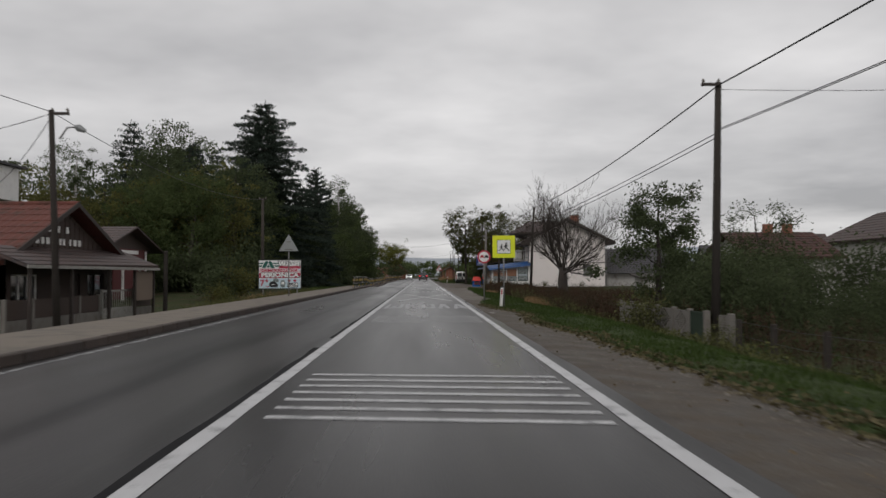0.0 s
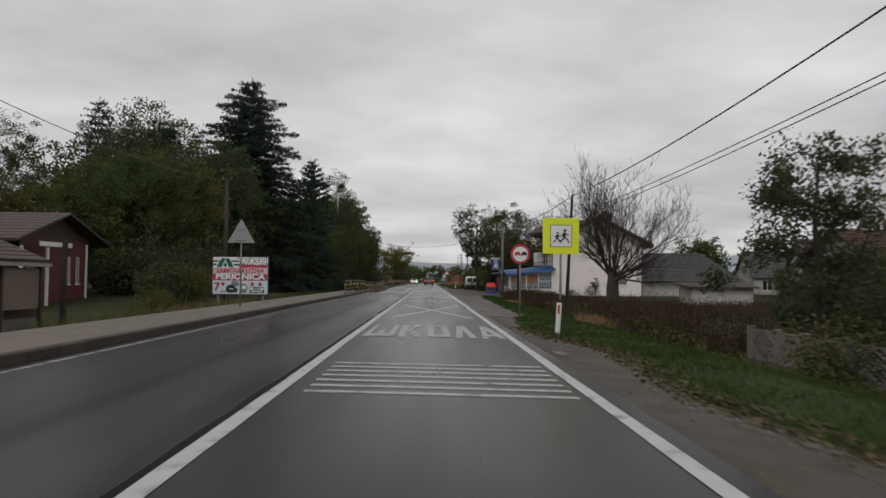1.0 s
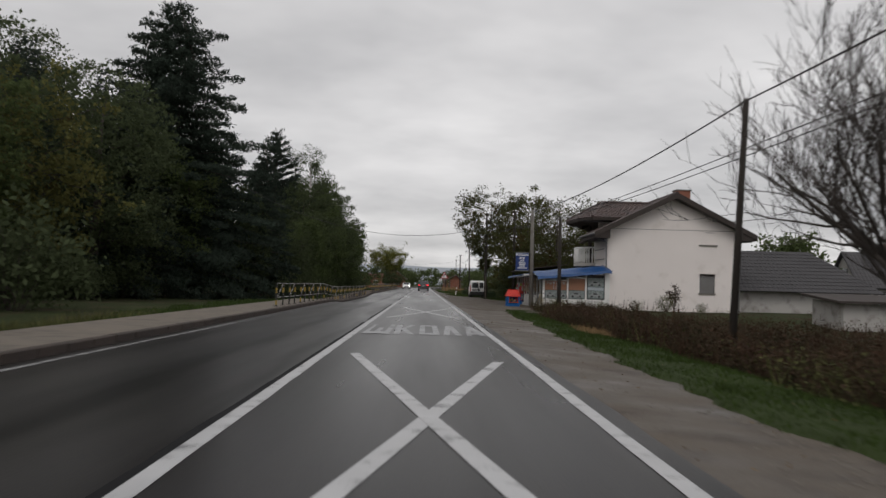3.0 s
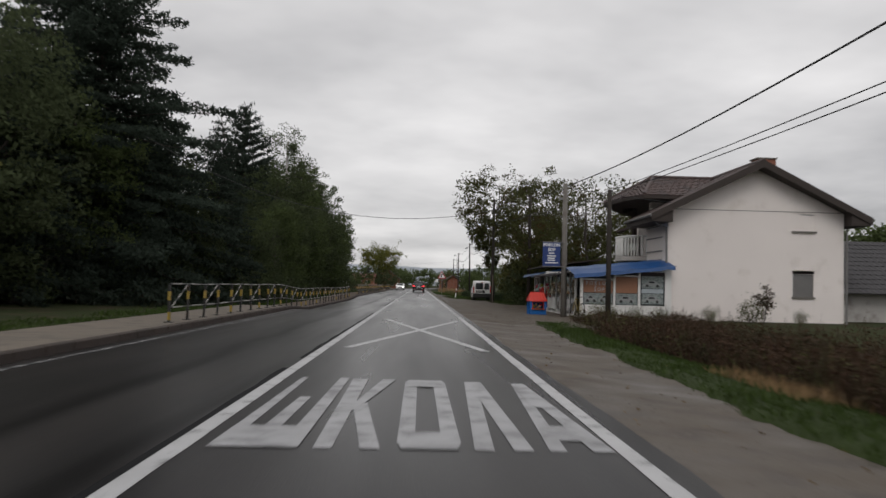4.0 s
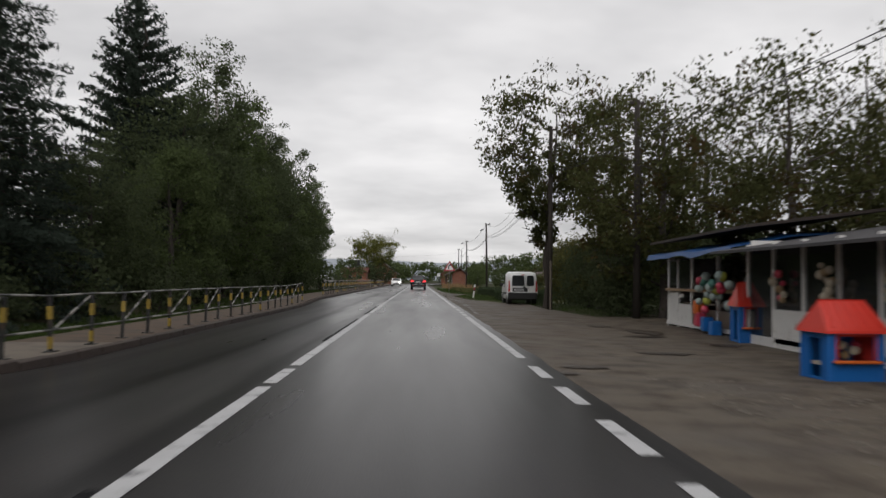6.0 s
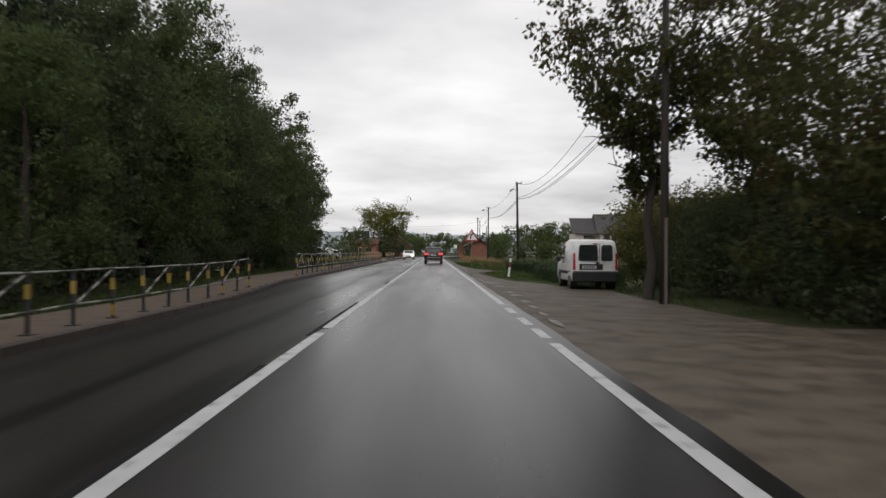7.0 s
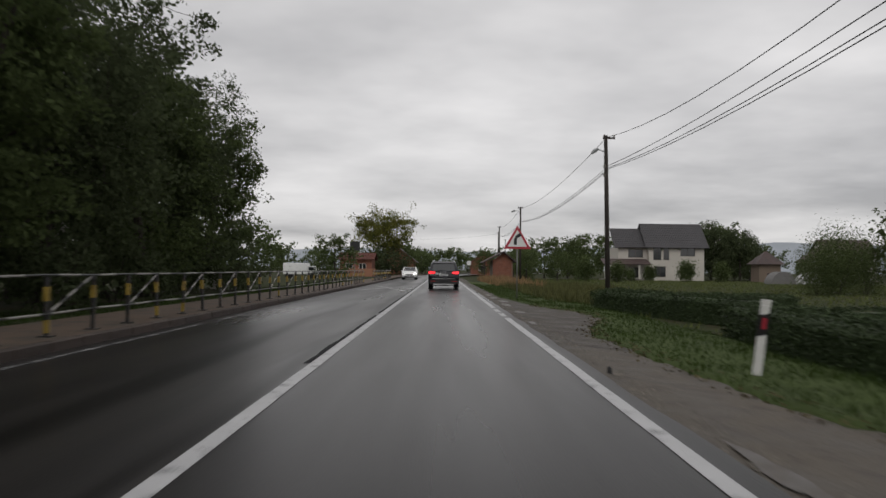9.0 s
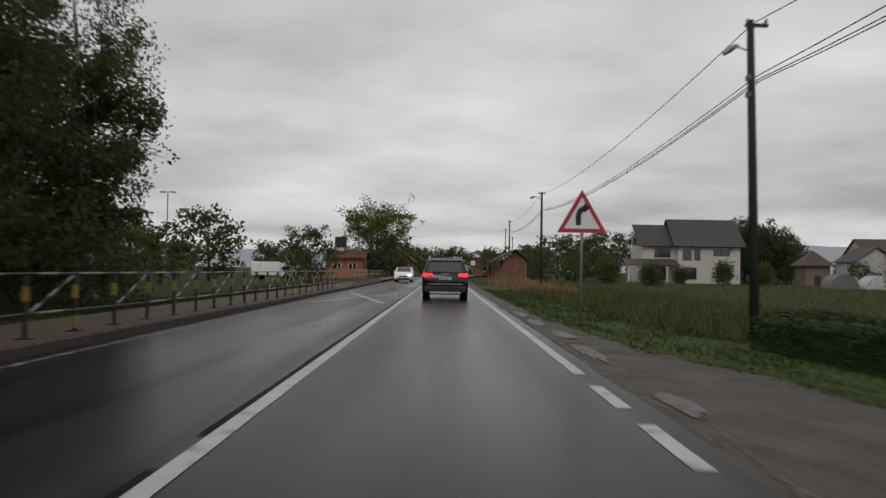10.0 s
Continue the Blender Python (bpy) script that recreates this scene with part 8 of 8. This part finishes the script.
CP = thing("carport", (38.0, 89.5, -0.6), "open carport with a low dark tiled roof", "carport")
part("roof", Geo().slab([(-0.5, 0, 1.75), (9.5, 0, 1.75), (9.5, 5.5, 2.75), (-0.5, 5.5, 2.75)], (0, 0, 0.14)), "slate", CP)
for x in (0.0, 4.2, 9.0):
    part("post", Geo().box((x - 0.09, 0.25, -0.4), (x + 0.09, 0.43, 1.8)), "grimy", CP, bevel=0.01)
part("back_wall", Geo().box((-0.2, 5.0, -0.4), (9.2, 5.2, 2.6)), "wood", CP)
part("side_wall", Geo().box((9.0, 0.5, -0.4), (9.2, 5.0, 1.8)), "wood", CP)

# the house in the meadow
FH = plain_house("meadow_house", 38.2, 48.0, 270, 279, -0.5, 6.1, 10.0, "x", "farwall", "slate", "unfinished cream two-storey house with a grey roof", [(5.6, 8.2, 4.1, 5.7), (0.8, 2.2, 3.4, 5.7), (2.6, 3.6, 3.4, 5.7), (1.0, 3.0, 0.4, 2.2)], 0.7)
part("wing_wall", wall_panel((33.0, 271), (38.2, 271), -0.9, 5.6, 0.25, [(1.8, 4.4, 3.8, 5.2), (2.6, 4.0, 0.2, 2.0)]), "farwall", FH)
window(FH, (33.0, 271), (38.2, 271), 1.8, 4.4, 3.8, 5.2, "wood", 1)
window(FH, (33.0, 271), (38.2, 271), 2.6, 4.0, 0.2, 2.0, "wood", 1)
part("wing_wall", Geo().box((33.0, 271.25, -0.9), (33.25, 279, 5.6)), "farwall", FH)
tiled(FH, (32.2, 270.3, 5.5), (38.0, 270.3, 5.5), (32.2, 275, 9.1), 10, "slate", "wing_roof")
tiled(FH, (29.8, 267.5, 2.5), (38.0, 267.5, 2.5), (29.8, 271, 3.5), 5, "tile", "porch_roof")
for x in (30.1, 33.0, 36.0):
    part("porch_post", Geo().box((x - 0.15, 267.7, -0.9), (x + 0.15, 268.0, 2.5)), "farwall", FH)
part("porch_slab", Geo().box((29.6, 267.2, -0.9), (38.2, 271, -0.05)), "concrete", FH)

# brick shed
SHD = thing("brick_shed", (0, 0, 0), "orange brick shed with an overhanging tiled roof", "shed")
bw = part("wall", Geo().box((8.35, 235, -0.6), (11.0, 241, 2.5)), "mortar", SHD, "orange brick wall")
bq = Geo().box((0.005, -0.02, 0.005), (0.33, 0.0, 0.135))
first = part("brick", bq, "brick", bw)
first.matrix_basis = Matrix.Translation((8.35, 235, -0.45))
for r in range(21):
    for c in range(8):
        if r + c:
            share("brick", first.data, bw, Matrix.Translation((8.35 + c * 0.333 - (0.16 if r % 2 and c else 0), 235, -0.45 + r * 0.14)))
part("gable", Geo().slab([(8.35, 235, 2.5), (11.0, 235, 2.5), (9.75, 235, 3.55)], (0, 0.2, 0)), "brick", SHD)
tiled(SHD, (7.0, 234.4, 2.25), (7.0, 241.5, 2.25), (9.75, 234.4, 3.7), 8, "tile")
tiled(SHD, (11.5, 234.4, 2.35), (11.5, 241.5, 2.35), (9.75, 234.4, 3.7), 6, "tile")
part("porch_post", Geo().box((7.2, 234.6, -0.6), (7.35, 234.75, 2.3)), "wood", SHD)
part("porch_post", Geo().box((7.2, 240.6, -0.6), (7.35, 240.75, 2.3)), "wood", SHD)

# far left
plain_house("brick_house", -15.5, -10.2, 262, 269, 0, 2.9, 3.9, "x", "brick", "redtile", "low orange brick house behind the trees", [(1.0, 2.2, 0.9, 2.1), (3.2, 4.4, 0.9, 2.1)])
part("garden_wall", Geo().box((-15, 256, -0.3), (-9.0, 256.3, 1.2)), "orange", None, "low orange garden wall by the road", bevel=0.03, kind="structure")["category"] = "wall"
plain_house("dark_roof_house", -12.5, -4.4, 300, 310, 0, 3.2, 6.3, "y", "brick", "tile", "brown brick house with a dark gable roof", [(1.5, 3, 0.9, 2.3), (5, 6.5, 0.9, 2.3)], 0.7)
plain_house("far_house", 9.5, 16, 345, 355, 0, 3.4, 6.0, "y", "brick", "redtile", "distant brick house with a red gable roof", [(2, 4, 1, 2.4)], 0.6)
plain_house("far_white_house", 84, 92.4, 305, 313, -0.4, 4.4, 7.2, "y", "grimy", "tile", "distant white house with a brown roof", [(1, 2.4, 0.6, 2), (4, 5.4, 0.6, 2)])
plain_house("far_brown_house", 91.5, 103, 315, 324, -0.4, 6.2, 9.4, "x", "grimy", "tile", "distant cream house with a dark brown roof", [(1, 2.4, 1.6, 3)])
SK = thing("garden_hut", (0, 0, 0), "small brown garden hut with a hipped tiled roof", "hut")
part("wall", Geo().box((54.6, 262, -1.2), (58.2, 265.6, 2.75)), "dimwall", SK)
part("roof", hip((54.0, 261.4), (58.8, 266.2), (56.2, 56.6, 263.8), 2.7, 4.9), "tile", SK)
part("door", Geo().box((55.9, 261.95, -0.9), (56.8, 262.0, 1.2)), "wood", SK)


def tunnel(x0, x1, y0, y1, h, material, label):
    """A low arched greenhouse of film over hoops."""
    t = thing("garden_tunnel", ((x0 + x1) / 2, y0, ground_z((x0 + x1) / 2, y0)), label, "greenhouse")
    w = (x1 - x0) / 2
    arc = [(-w * math.cos(math.pi * i / 14), h * math.sin(math.pi * i / 14)) for i in range(15)]
    g = Geo().add([(x, y, z - 0.1) for y in (0, y1 - y0) for x, z in arc], [(i, i + 1, i + 16, i + 15) for i in range(14)] + [tuple(range(14, -1, -1)), tuple(range(15, 30))])
    part("film", g, material, t)
    for k in range(5):
        y = (y1 - y0) * k / 4
        part("hoop", Geo().tube([(x * 1.01, y, z * 1.01 - 0.1) for x, z in arc], 0.04, 5), "steel", t)


tunnel(47.6, 51.0, 240, 242.6, 1.85, "steel", "low garden tunnel covered with dark grey film")
tunnel(51.3, 55.4, 239, 241.6, 1.8, "film", "low garden tunnel covered with white film")
TB = thing("traffic_board", (-10.6, 240, 0), "dark rectangular board on a pole by the pavement", "sign")
part("post", Geo().tube([(0, 0.05, -0.2), (0, 0.05, 5.0)], 0.05, 8), "steel", TB)
part("board", Geo().box((-0.7, 0, 3.7), (0.7, 0.04, 5.0)), "black", TB, bevel=0.01)
blue_ = thing("far_round_sign", (4.6 + bend(300), 300, 0), "distant small white road sign on a post", "road sign")
part("post", Geo().tube([(0, 0.03, -0.2), (0, 0.03, 3.0)], 0.04, 8), "steel", blue_)
part("plate", Geo().box((-0.4, 0, 2.2), (0.4, 0.03, 3.1)), "signwhite", blue_, bevel=0.01)

# shrubs and trees round the meadow house, and the tree line behind
ball = put(bush("garden_bush", 1.6, 3.3, 2600, 0.27, "leaf", 101, "round green bush before the meadow house"), 41.4, 258)
for k, (x, y, s) in enumerate(((36.2, 261, 0.75), (33.0, 262, 0.6), (47.0, 259, 0.95), (26, 240, 0.85), (23.4, 250, 1.05), (53.4, 235, 1.1))):
    again(ball, x, y, k * 1.3, s)
for k, (x, y, s) in enumerate(((60.5, 258, 0.7), (67, 258, 0.8), (79, 262, 0.9))):
    again(round_tree, x, y, k * 1.4, s * 0.8)
grove = put(broadleaf("garden_tree", 11.6, 4.6, 0.2, 15000, 0.3, "leafdark", 103, "dense dark tree beside the meadow house", gaps=0.12, clump=0.5), 53.2, 282)
again(grove, 57.6, 279, 2.0, 0.85)
again(grove, 50.6, 286, 4.0, 0.95)
again(grove, 61.5, 284, 5.0, 0.6)
thick = put(bush("orchard_bush", 2.5, 5.6, 9000, 0.16, "leaf", 104, "tall rounded green bush in the garden"), 30.6, 187, 0, 0.85)
again(thick, 28.6, 186, 2.0, 0.65)
again(thick, 33.2, 188, 4.0, 0.75)
again(round_tree, 36, 186, 0.9, 1.0)
again(round_tree, 42, 192, 1.9, 1.2)
again(round_tree, 32.5, 172, 2.9, 0.8)
again(round_tree, 48, 200, 3.9, 1.2)
again(round_tree, 55, 205, 4.4, 1.1)
again(round_tree, 33.2, 105, 0.5, 1.0)
again(round_tree, 33.5, 106, 2.5, 0.95)
again(round_tree, 36.6, 91, 1.5, 0.45)
again(round_tree, 22, 288, 1.0, 1.25)
for k, (x, y, s) in enumerate(((17, 283, 0.95), (27, 290, 1.3), (32, 300, 1.45), (13.5, 262, 0.7), (16, 268, 0.85), (52, 292, 1.6), (58, 290, 1.75), (63, 296, 1.5), (69, 300, 1.2), (20, 320, 1.1), (12, 325, 0.95), (75, 270, 0.9), (40, 305, 1.5), (14.2, 248, 0.7), (20, 256, 0.7))):
    again(round_tree, x, y, k * 1.1, s)
for k in range(46):
    x = -190 + k * 9.3 + 3 * math.sin(k * 2.7)
    y = 385 + 40 * math.sin(k * 1.9)
    if abs(x - bend(y)) > 9:
        again(distant, x, y, k * 1.7, 1.15 + 0.45 * math.sin(k * 4.1))
for k, (x, y, s) in enumerate(((6.0, 340, 1.0), (2.0, 352, 1.25), (-2.5, 330, 0.9), (-8, 335, 1.2), (24, 345, 1.1), (31, 352, 1.2))):
    again(distant, x + (13 if x > 0 else -1), y, k * 1.7, s)
for k in range(14):
    again(distant, -26 - 6 * k, 215 + 25 * math.sin(k * 1.3), k * 2.0, 0.8 + 0.25 * math.sin(k * 2.9))

for k, (x, y, s) in enumerate(((-3, 346, 1.0), (1, 362, 1.2), (5.5, 378, 1.3), (10, 392, 1.2), (-7, 350, 1.2), (14, 404, 1.3), (-20, 190, 0.9), (-24, 197, 1.0), (-17.5, 199, 0.65))):
    again(distant, x, y, k * 1.3, s)

# far hills, their haze painted in as a pale blue-grey colour
hx = steps_(-1800, 2600, 60)
hv = []
for x in hx:
    top = 55 + 40 * smooth_step(-200, 1300, x) + 22 * noise.noise((x * 0.0016, 0, 2)) + 6 * noise.noise((x * 0.008, 3, 2))
    hv += [(x, 2400, -5), (x, 2650, top * 0.75), (x, 2900, top * 1.12)]
hl = part("backdrop", Geo().add(hv, [(3 * i + j, 3 * i + j + 3, 3 * i + j + 4, 3 * i + j + 1) for i in range(len(hx) - 1) for j in range(2)]), "hill", None, "wooded hills on the horizon, coloured pale blue-grey as if through haze", kind="structure", smooth=True)
hl["category"] = "hills"

# ---- vehicles ----
def shell(outline, width, belt, tuck, n_side=0.07):
    """A car body: a side outline (y, z) drawn across the width, narrower above the belt line and rounded at the flanks."""
    g = Geo()
    cy = sum(p[0] for p in outline) / len(outline)
    cz = sum(p[1] for p in outline) / len(outline)
    us = (-1.0, -0.97, -0.86, 0.0, 0.86, 0.97, 1.0)
    n = len(outline)
    for u in us:
        k = {1.0: 0.93, 0.97: 0.975, 0.86: 1.0, 0.0: 1.012}[abs(u)]
        for y, z in outline:
            w = width / 2 * (1 - tuck * max(0.0, (z - belt)) - 0.06 * max(0.0, 0.5 - z))
            g.v.append((u * w, cy + (y - cy) * (1 - (1 - k) * 0.55), cz + (z - cz) * k))
    for i in range(len(us) - 1):
        for j in range(n):
            g.f.append((i * n + j, i * n + (j + 1) % n, (i + 1) * n + (j + 1) % n, (i + 1) * n + j))
    g.f += [tuple(range(n)), tuple(range((len(us) - 1) * n, len(us) * n))[::-1]]
    return g


def wheels(t, width, ys, r, hub="rim"):
    for y in ys:
        for s in (-1, 1):
            x = s * (width / 2 - 0.1)
            pts = [(x - 0.105, y, r), (x - 0.09, y, r), (x + 0.09, y, r), (x + 0.105, y, r)]
            w = part("wheel", Geo().tube(pts, [r * 0.9, r, r, r * 0.9], 20), "tyre", t)
            part("rim", Geo().tube([(x + s * 0.1, y, r), (x + s * 0.112, y, r)], [r * 0.64, r * 0.58], 12), hub, w)
            part("wheel_arch", Geo().tube([(s * (width / 2 - 0.26), y, r * 1.05), (s * (width / 2 + 0.004), y, r * 1.05)], r * 1.17, 20), "plastic", t)


def plate(t, x, y, z, face=-1):
    p = part("number_plate", Geo().box((x - 0.26, y - 0.012, z - 0.055), (x + 0.26, y + 0.012, z + 0.055)), "plate", t, "white plate with plain dark bars")
    for k in range(6):
        x0 = x - 0.2 + k * 0.07
        part("plate_bar", Geo().box((x0, y + face * 0.014 - 0.001, z - 0.03), (x0 + 0.045, y + face * 0.014 + 0.001, z + 0.03)), "black", p)


# dark estate car ahead
SV = thing("black_suv", Matrix.Translation((1.73, 178.2, 0.0)) @ Matrix.Diagonal((1.0, 1.0, 1.06, 1.0)), "black sport utility car with lit red tail lamps", "car")
out = [(0.06, 0.3), (0.02, 0.52), (0.0, 0.72), (0.05, 0.98), (0.16, 1.08), (0.52, 1.53), (0.75, 1.61), (1.6, 1.66), (2.5, 1.6), (3.3, 1.1), (4.3, 0.95), (4.58, 0.78), (4.62, 0.4), (4.5, 0.24), (0.2, 0.22)]
part("body", shell(out, 1.92, 0.98, 0.32), "carblack", SV, smooth=True)
wheels(SV, 1.88, (0.92, 3.72), 0.36)
part("rear_window", Geo().slab([(-0.74, 0.15, 1.08), (0.74, 0.15, 1.08), (0.64, 0.42, 1.46), (0.58, 0.46, 1.5), (-0.58, 0.46, 1.5), (-0.64, 0.42, 1.46)], (0, -0.03, 0.015)), "glass", SV)
part("roof_spoiler", Geo().slab([(-0.62, 0.4, 1.53), (0.62, 0.4, 1.53), (0.62, 0.75, 1.63), (-0.62, 0.75, 1.63)], (0, 0, 0.03)), "carblack", SV)
for s in (-1, 1):
    part("tail_lamp", Geo().slab([(s * 0.52, -0.005, 0.93), (s * 0.55, 0.01, 1.05), (s * 0.93, 0.08, 1.07), (s * 0.95, 0.09, 0.96), (s * 0.88, 0.03, 0.9)], (0, -0.03, 0)), "tail", SV, "lit red tail lamp")
    part("side_window", Geo().slab([(s * 0.89, 0.75, 1.08), (s * 0.89, 3.05, 1.1), (s * 0.78, 2.5, 1.52), (s * 0.77, 0.95, 1.5)], (s * 0.01, 0, 0)), "glass", SV)
    part("roof_rail", Geo().tube([(s * 0.66, 0.7, 1.64), (s * 0.68, 1.5, 1.72), (s * 0.66, 2.5, 1.66)], 0.022, 6), "chrome", SV)
    part("wing_mirror", Geo().box((s * 0.95 - 0.1, 3.0, 1.0), (s * 0.95 + 0.12, 3.12, 1.16)), "carblack", SV, bevel=0.03)
    part("exhaust", Geo().tube([(s * 0.6, 0.0, 0.3), (s * 0.6, 0.15, 0.3)], 0.05, 10), "chrome", SV)
part("chrome_strip", Geo().box((-0.72, -0.015, 0.62), (0.72, 0.02, 0.645)), "chrome", SV)
part("bumper", Geo().box((-0.88, -0.01, 0.3), (0.88, 0.1, 0.58)), "plastic", SV, bevel=0.04)
part("silver_skid", Geo().box((-0.6, -0.03, 0.25), (0.6, 0.06, 0.33)), "chrome", SV, bevel=0.015)
for k in range(4):
    part("badge", Geo().tube([(-0.105 + 0.07 * k + 0.04 * math.cos(w * math.pi / 5), 0.0, 1.0 + 0.04 * math.sin(w * math.pi / 5)) for w in range(11)], 0.008, 4), "chrome", SV, "plain chrome ring")
part("rear_wiper", Geo().tube([(0.0, 0.11, 1.1), (-0.32, 0.14, 1.13)], 0.012, 5), "plastic", SV)
part("tailgate_seam", Geo().box((-0.78, -0.012, 0.6), (0.78, 0.0, 0.612)), "plastic", SV)
for s in (-1, 1):
    part("reflector", Geo().box((s * 0.66 - 0.15, -0.022, 0.47), (s * 0.66 + 0.15, -0.008, 0.5)), "taildull", SV, "red reflector strip")
plate(SV, 0, -0.02, 0.86)

# oncoming white car
OC = thing("white_hatchback", pose(-2.2, 225.4, 0, 0, 0, 180), "white hatchback with a lit headlamp on wet asphalt", "car")
out = [(0.05, 0.3), (0.0, 0.6), (0.03, 0.95), (0.35, 1.38), (0.7, 1.46), (1.9, 1.45), (2.9, 0.98), (3.75, 0.84), (3.98, 0.62), (4.0, 0.35), (3.8, 0.22), (0.2, 0.22)]
part("body", shell(out, 1.74, 0.9, 0.26), "carwhite", OC, smooth=True)
wheels(OC, 1.72, (0.75, 3.2), 0.3)
part("windscreen", Geo().slab([(-0.7, 2.84, 1.02), (0.7, 2.84, 1.02), (0.6, 2.0, 1.42), (-0.6, 2.0, 1.42)], (0, 0.015, 0.025)), "glass", OC)
for s in (-1, 1):
    part("headlamp", Geo().slab([(s * 0.5, 3.95, 0.62), (s * 0.84, 3.84, 0.64), (s * 0.84, 3.82, 0.78), (s * 0.52, 3.9, 0.76)], (0, 0.03, 0)), "head" if s < 0 else "chrome", OC, "headlamp")
    part("side_window", Geo().slab([(s * 0.83, 0.4, 0.98), (s * 0.83, 2.7, 1.0), (s * 0.73, 2.0, 1.38), (s * 0.73, 0.6, 1.36)], (s * 0.01, 0, 0)), "glass", OC)
    part("wing_mirror", Geo().box((s * 0.9 - 0.08, 2.5, 0.95), (s * 0.9 + 0.1, 2.6, 1.08)), "carwhite", OC, bevel=0.03)
part("grille", Geo().box((-0.42, 3.96, 0.5), (0.42, 4.0, 0.64)), "plastic", OC)
part("bumper_intake", Geo().box((-0.6, 3.97, 0.3), (0.6, 4.01, 0.42)), "plastic", OC)
plate(OC, 0, 4.02, 0.46, 1)

# parked white delivery van
VN = thing("white_delivery_van", pose(7.62, 124.45, -0.1, 0, 0, -1), "white parked delivery van with twin rear doors", "van")
out = [(0.03, 0.42), (0.0, 0.6), (0.01, 1.0), (0.05, 1.5), (0.13, 1.76), (0.35, 1.82), (1.6, 1.86), (2.3, 1.78), (3.05, 1.2), (3.75, 1.0), (3.98, 0.75), (4.0, 0.4), (3.85, 0.26), (0.2, 0.28)]
part("body", shell(out, 1.68, 1.0, 0.13), "carwhite", VN, smooth=True)
wheels(VN, 1.66, (0.72, 3.3), 0.31, "steel")
part("rear_bumper", Geo().box((-0.83, -0.06, 0.26), (0.83, 0.14, 0.68)), "plastic", VN, bevel=0.06)
for x0, x1 in ((-0.62, 0.1), (0.2, 0.64)):
    part("rear_window", Geo().slab([(x0 + 0.05, -0.004, 1.05), (x1 - 0.05, -0.004, 1.05), (x1, 0.0, 1.1), (x1 - 0.02, 0.05, 1.58), (x1 - 0.07, 0.058, 1.64), (x0 + 0.09, 0.058, 1.64), (x0 + 0.03, 0.05, 1.57), (x0, 0.0, 1.1)], (0, -0.02, 0)), "glass", VN)
part("door_gap", Geo().box((0.145, -0.014, 0.62), (0.157, 0.02, 1.68)), "black", VN)
for s in (-1, 1):
    part("tail_lamp", Geo().slab([(s * 0.72, 0.0, 0.72), (s * 0.82, 0.03, 0.72), (s * 0.8, 0.06, 1.32), (s * 0.74, 0.04, 1.36)], (0, -0.035, 0)), "taildull", VN, "red tail lamp")
    part("front_window", Geo().slab([(s * 0.83, 2.12, 1.12), (s * 0.83, 2.98, 1.12), (s * 0.775, 2.45, 1.58), (s * 0.77, 2.12, 1.62)], (s * 0.012, 0, 0)), "glass", VN)
    part("side_strip", Geo().box((s * 0.83 - 0.01, 1.1, 0.55), (s * 0.83 + 0.02, 2.9, 0.66)), "plastic", VN)
    part("door_handle", Geo().box((s * 0.84 - 0.01, 2.2, 0.95), (s * 0.84 + 0.02, 2.3, 1.02)), "black", VN)
    part("wing_mirror", Geo().box((s * 0.93 - 0.1, 2.85, 1.0), (s * 0.93 + 0.08, 2.97, 1.2)), "black", VN, bevel=0.03)
    part("side_crease", Geo().box((s * 0.838 - 0.008, 0.5, 1.06), (s * 0.838 + 0.006, 2.1, 1.08)), "carwhite", VN)
part("rear_handle", Geo().box((0.02, -0.03, 0.92), (0.13, 0.0, 1.02)), "plastic", VN)
part("door_recess", Geo().box((-0.58, -0.012, 0.72), (0.28, 0.01, 0.94)), "plastic", VN, bevel=0.01)
part("high_brake_lamp", Geo().box((-0.07, 0.03, 1.66), (0.09, 0.1, 1.7)), "taildull", VN)
plate(VN, -0.22, -0.03, 0.83)

# white box truck behind the trees
TR = thing("white_box_truck", (-16.1, 225, -0.05), "white box truck parked beyond the railing", "truck")
part("box_body", Geo().box((-1.5, 0, 0.5), (1.4, 2.1, 1.85)), "carwhite", TR, bevel=0.05)
part("cab", Geo().slab([(1.42, 0.1, 0.4), (2.7, 0.1, 0.4), (2.7, 0.1, 0.95), (2.2, 0.1, 1.5), (1.42, 0.1, 1.55)], (0, 1.9, 0)), "carwhite", TR, bevel=0.05)
part("side_window", Geo().slab([(1.6, 0.09, 1.0), (2.45, 0.09, 1.0), (2.12, 0.09, 1.4), (1.6, 0.09, 1.42)], (0, -0.01, 0)), "glass", TR)
for x in (-0.9, 2.0):
    part("wheel", Geo().tube([(x, 0.05, 0.35), (x, 0.3, 0.35)], 0.35, 16), "tyre", TR)
    part("wheel", Geo().tube([(x, 1.8, 0.35), (x, 2.05, 0.35)], 0.35, 16), "tyre", TR)
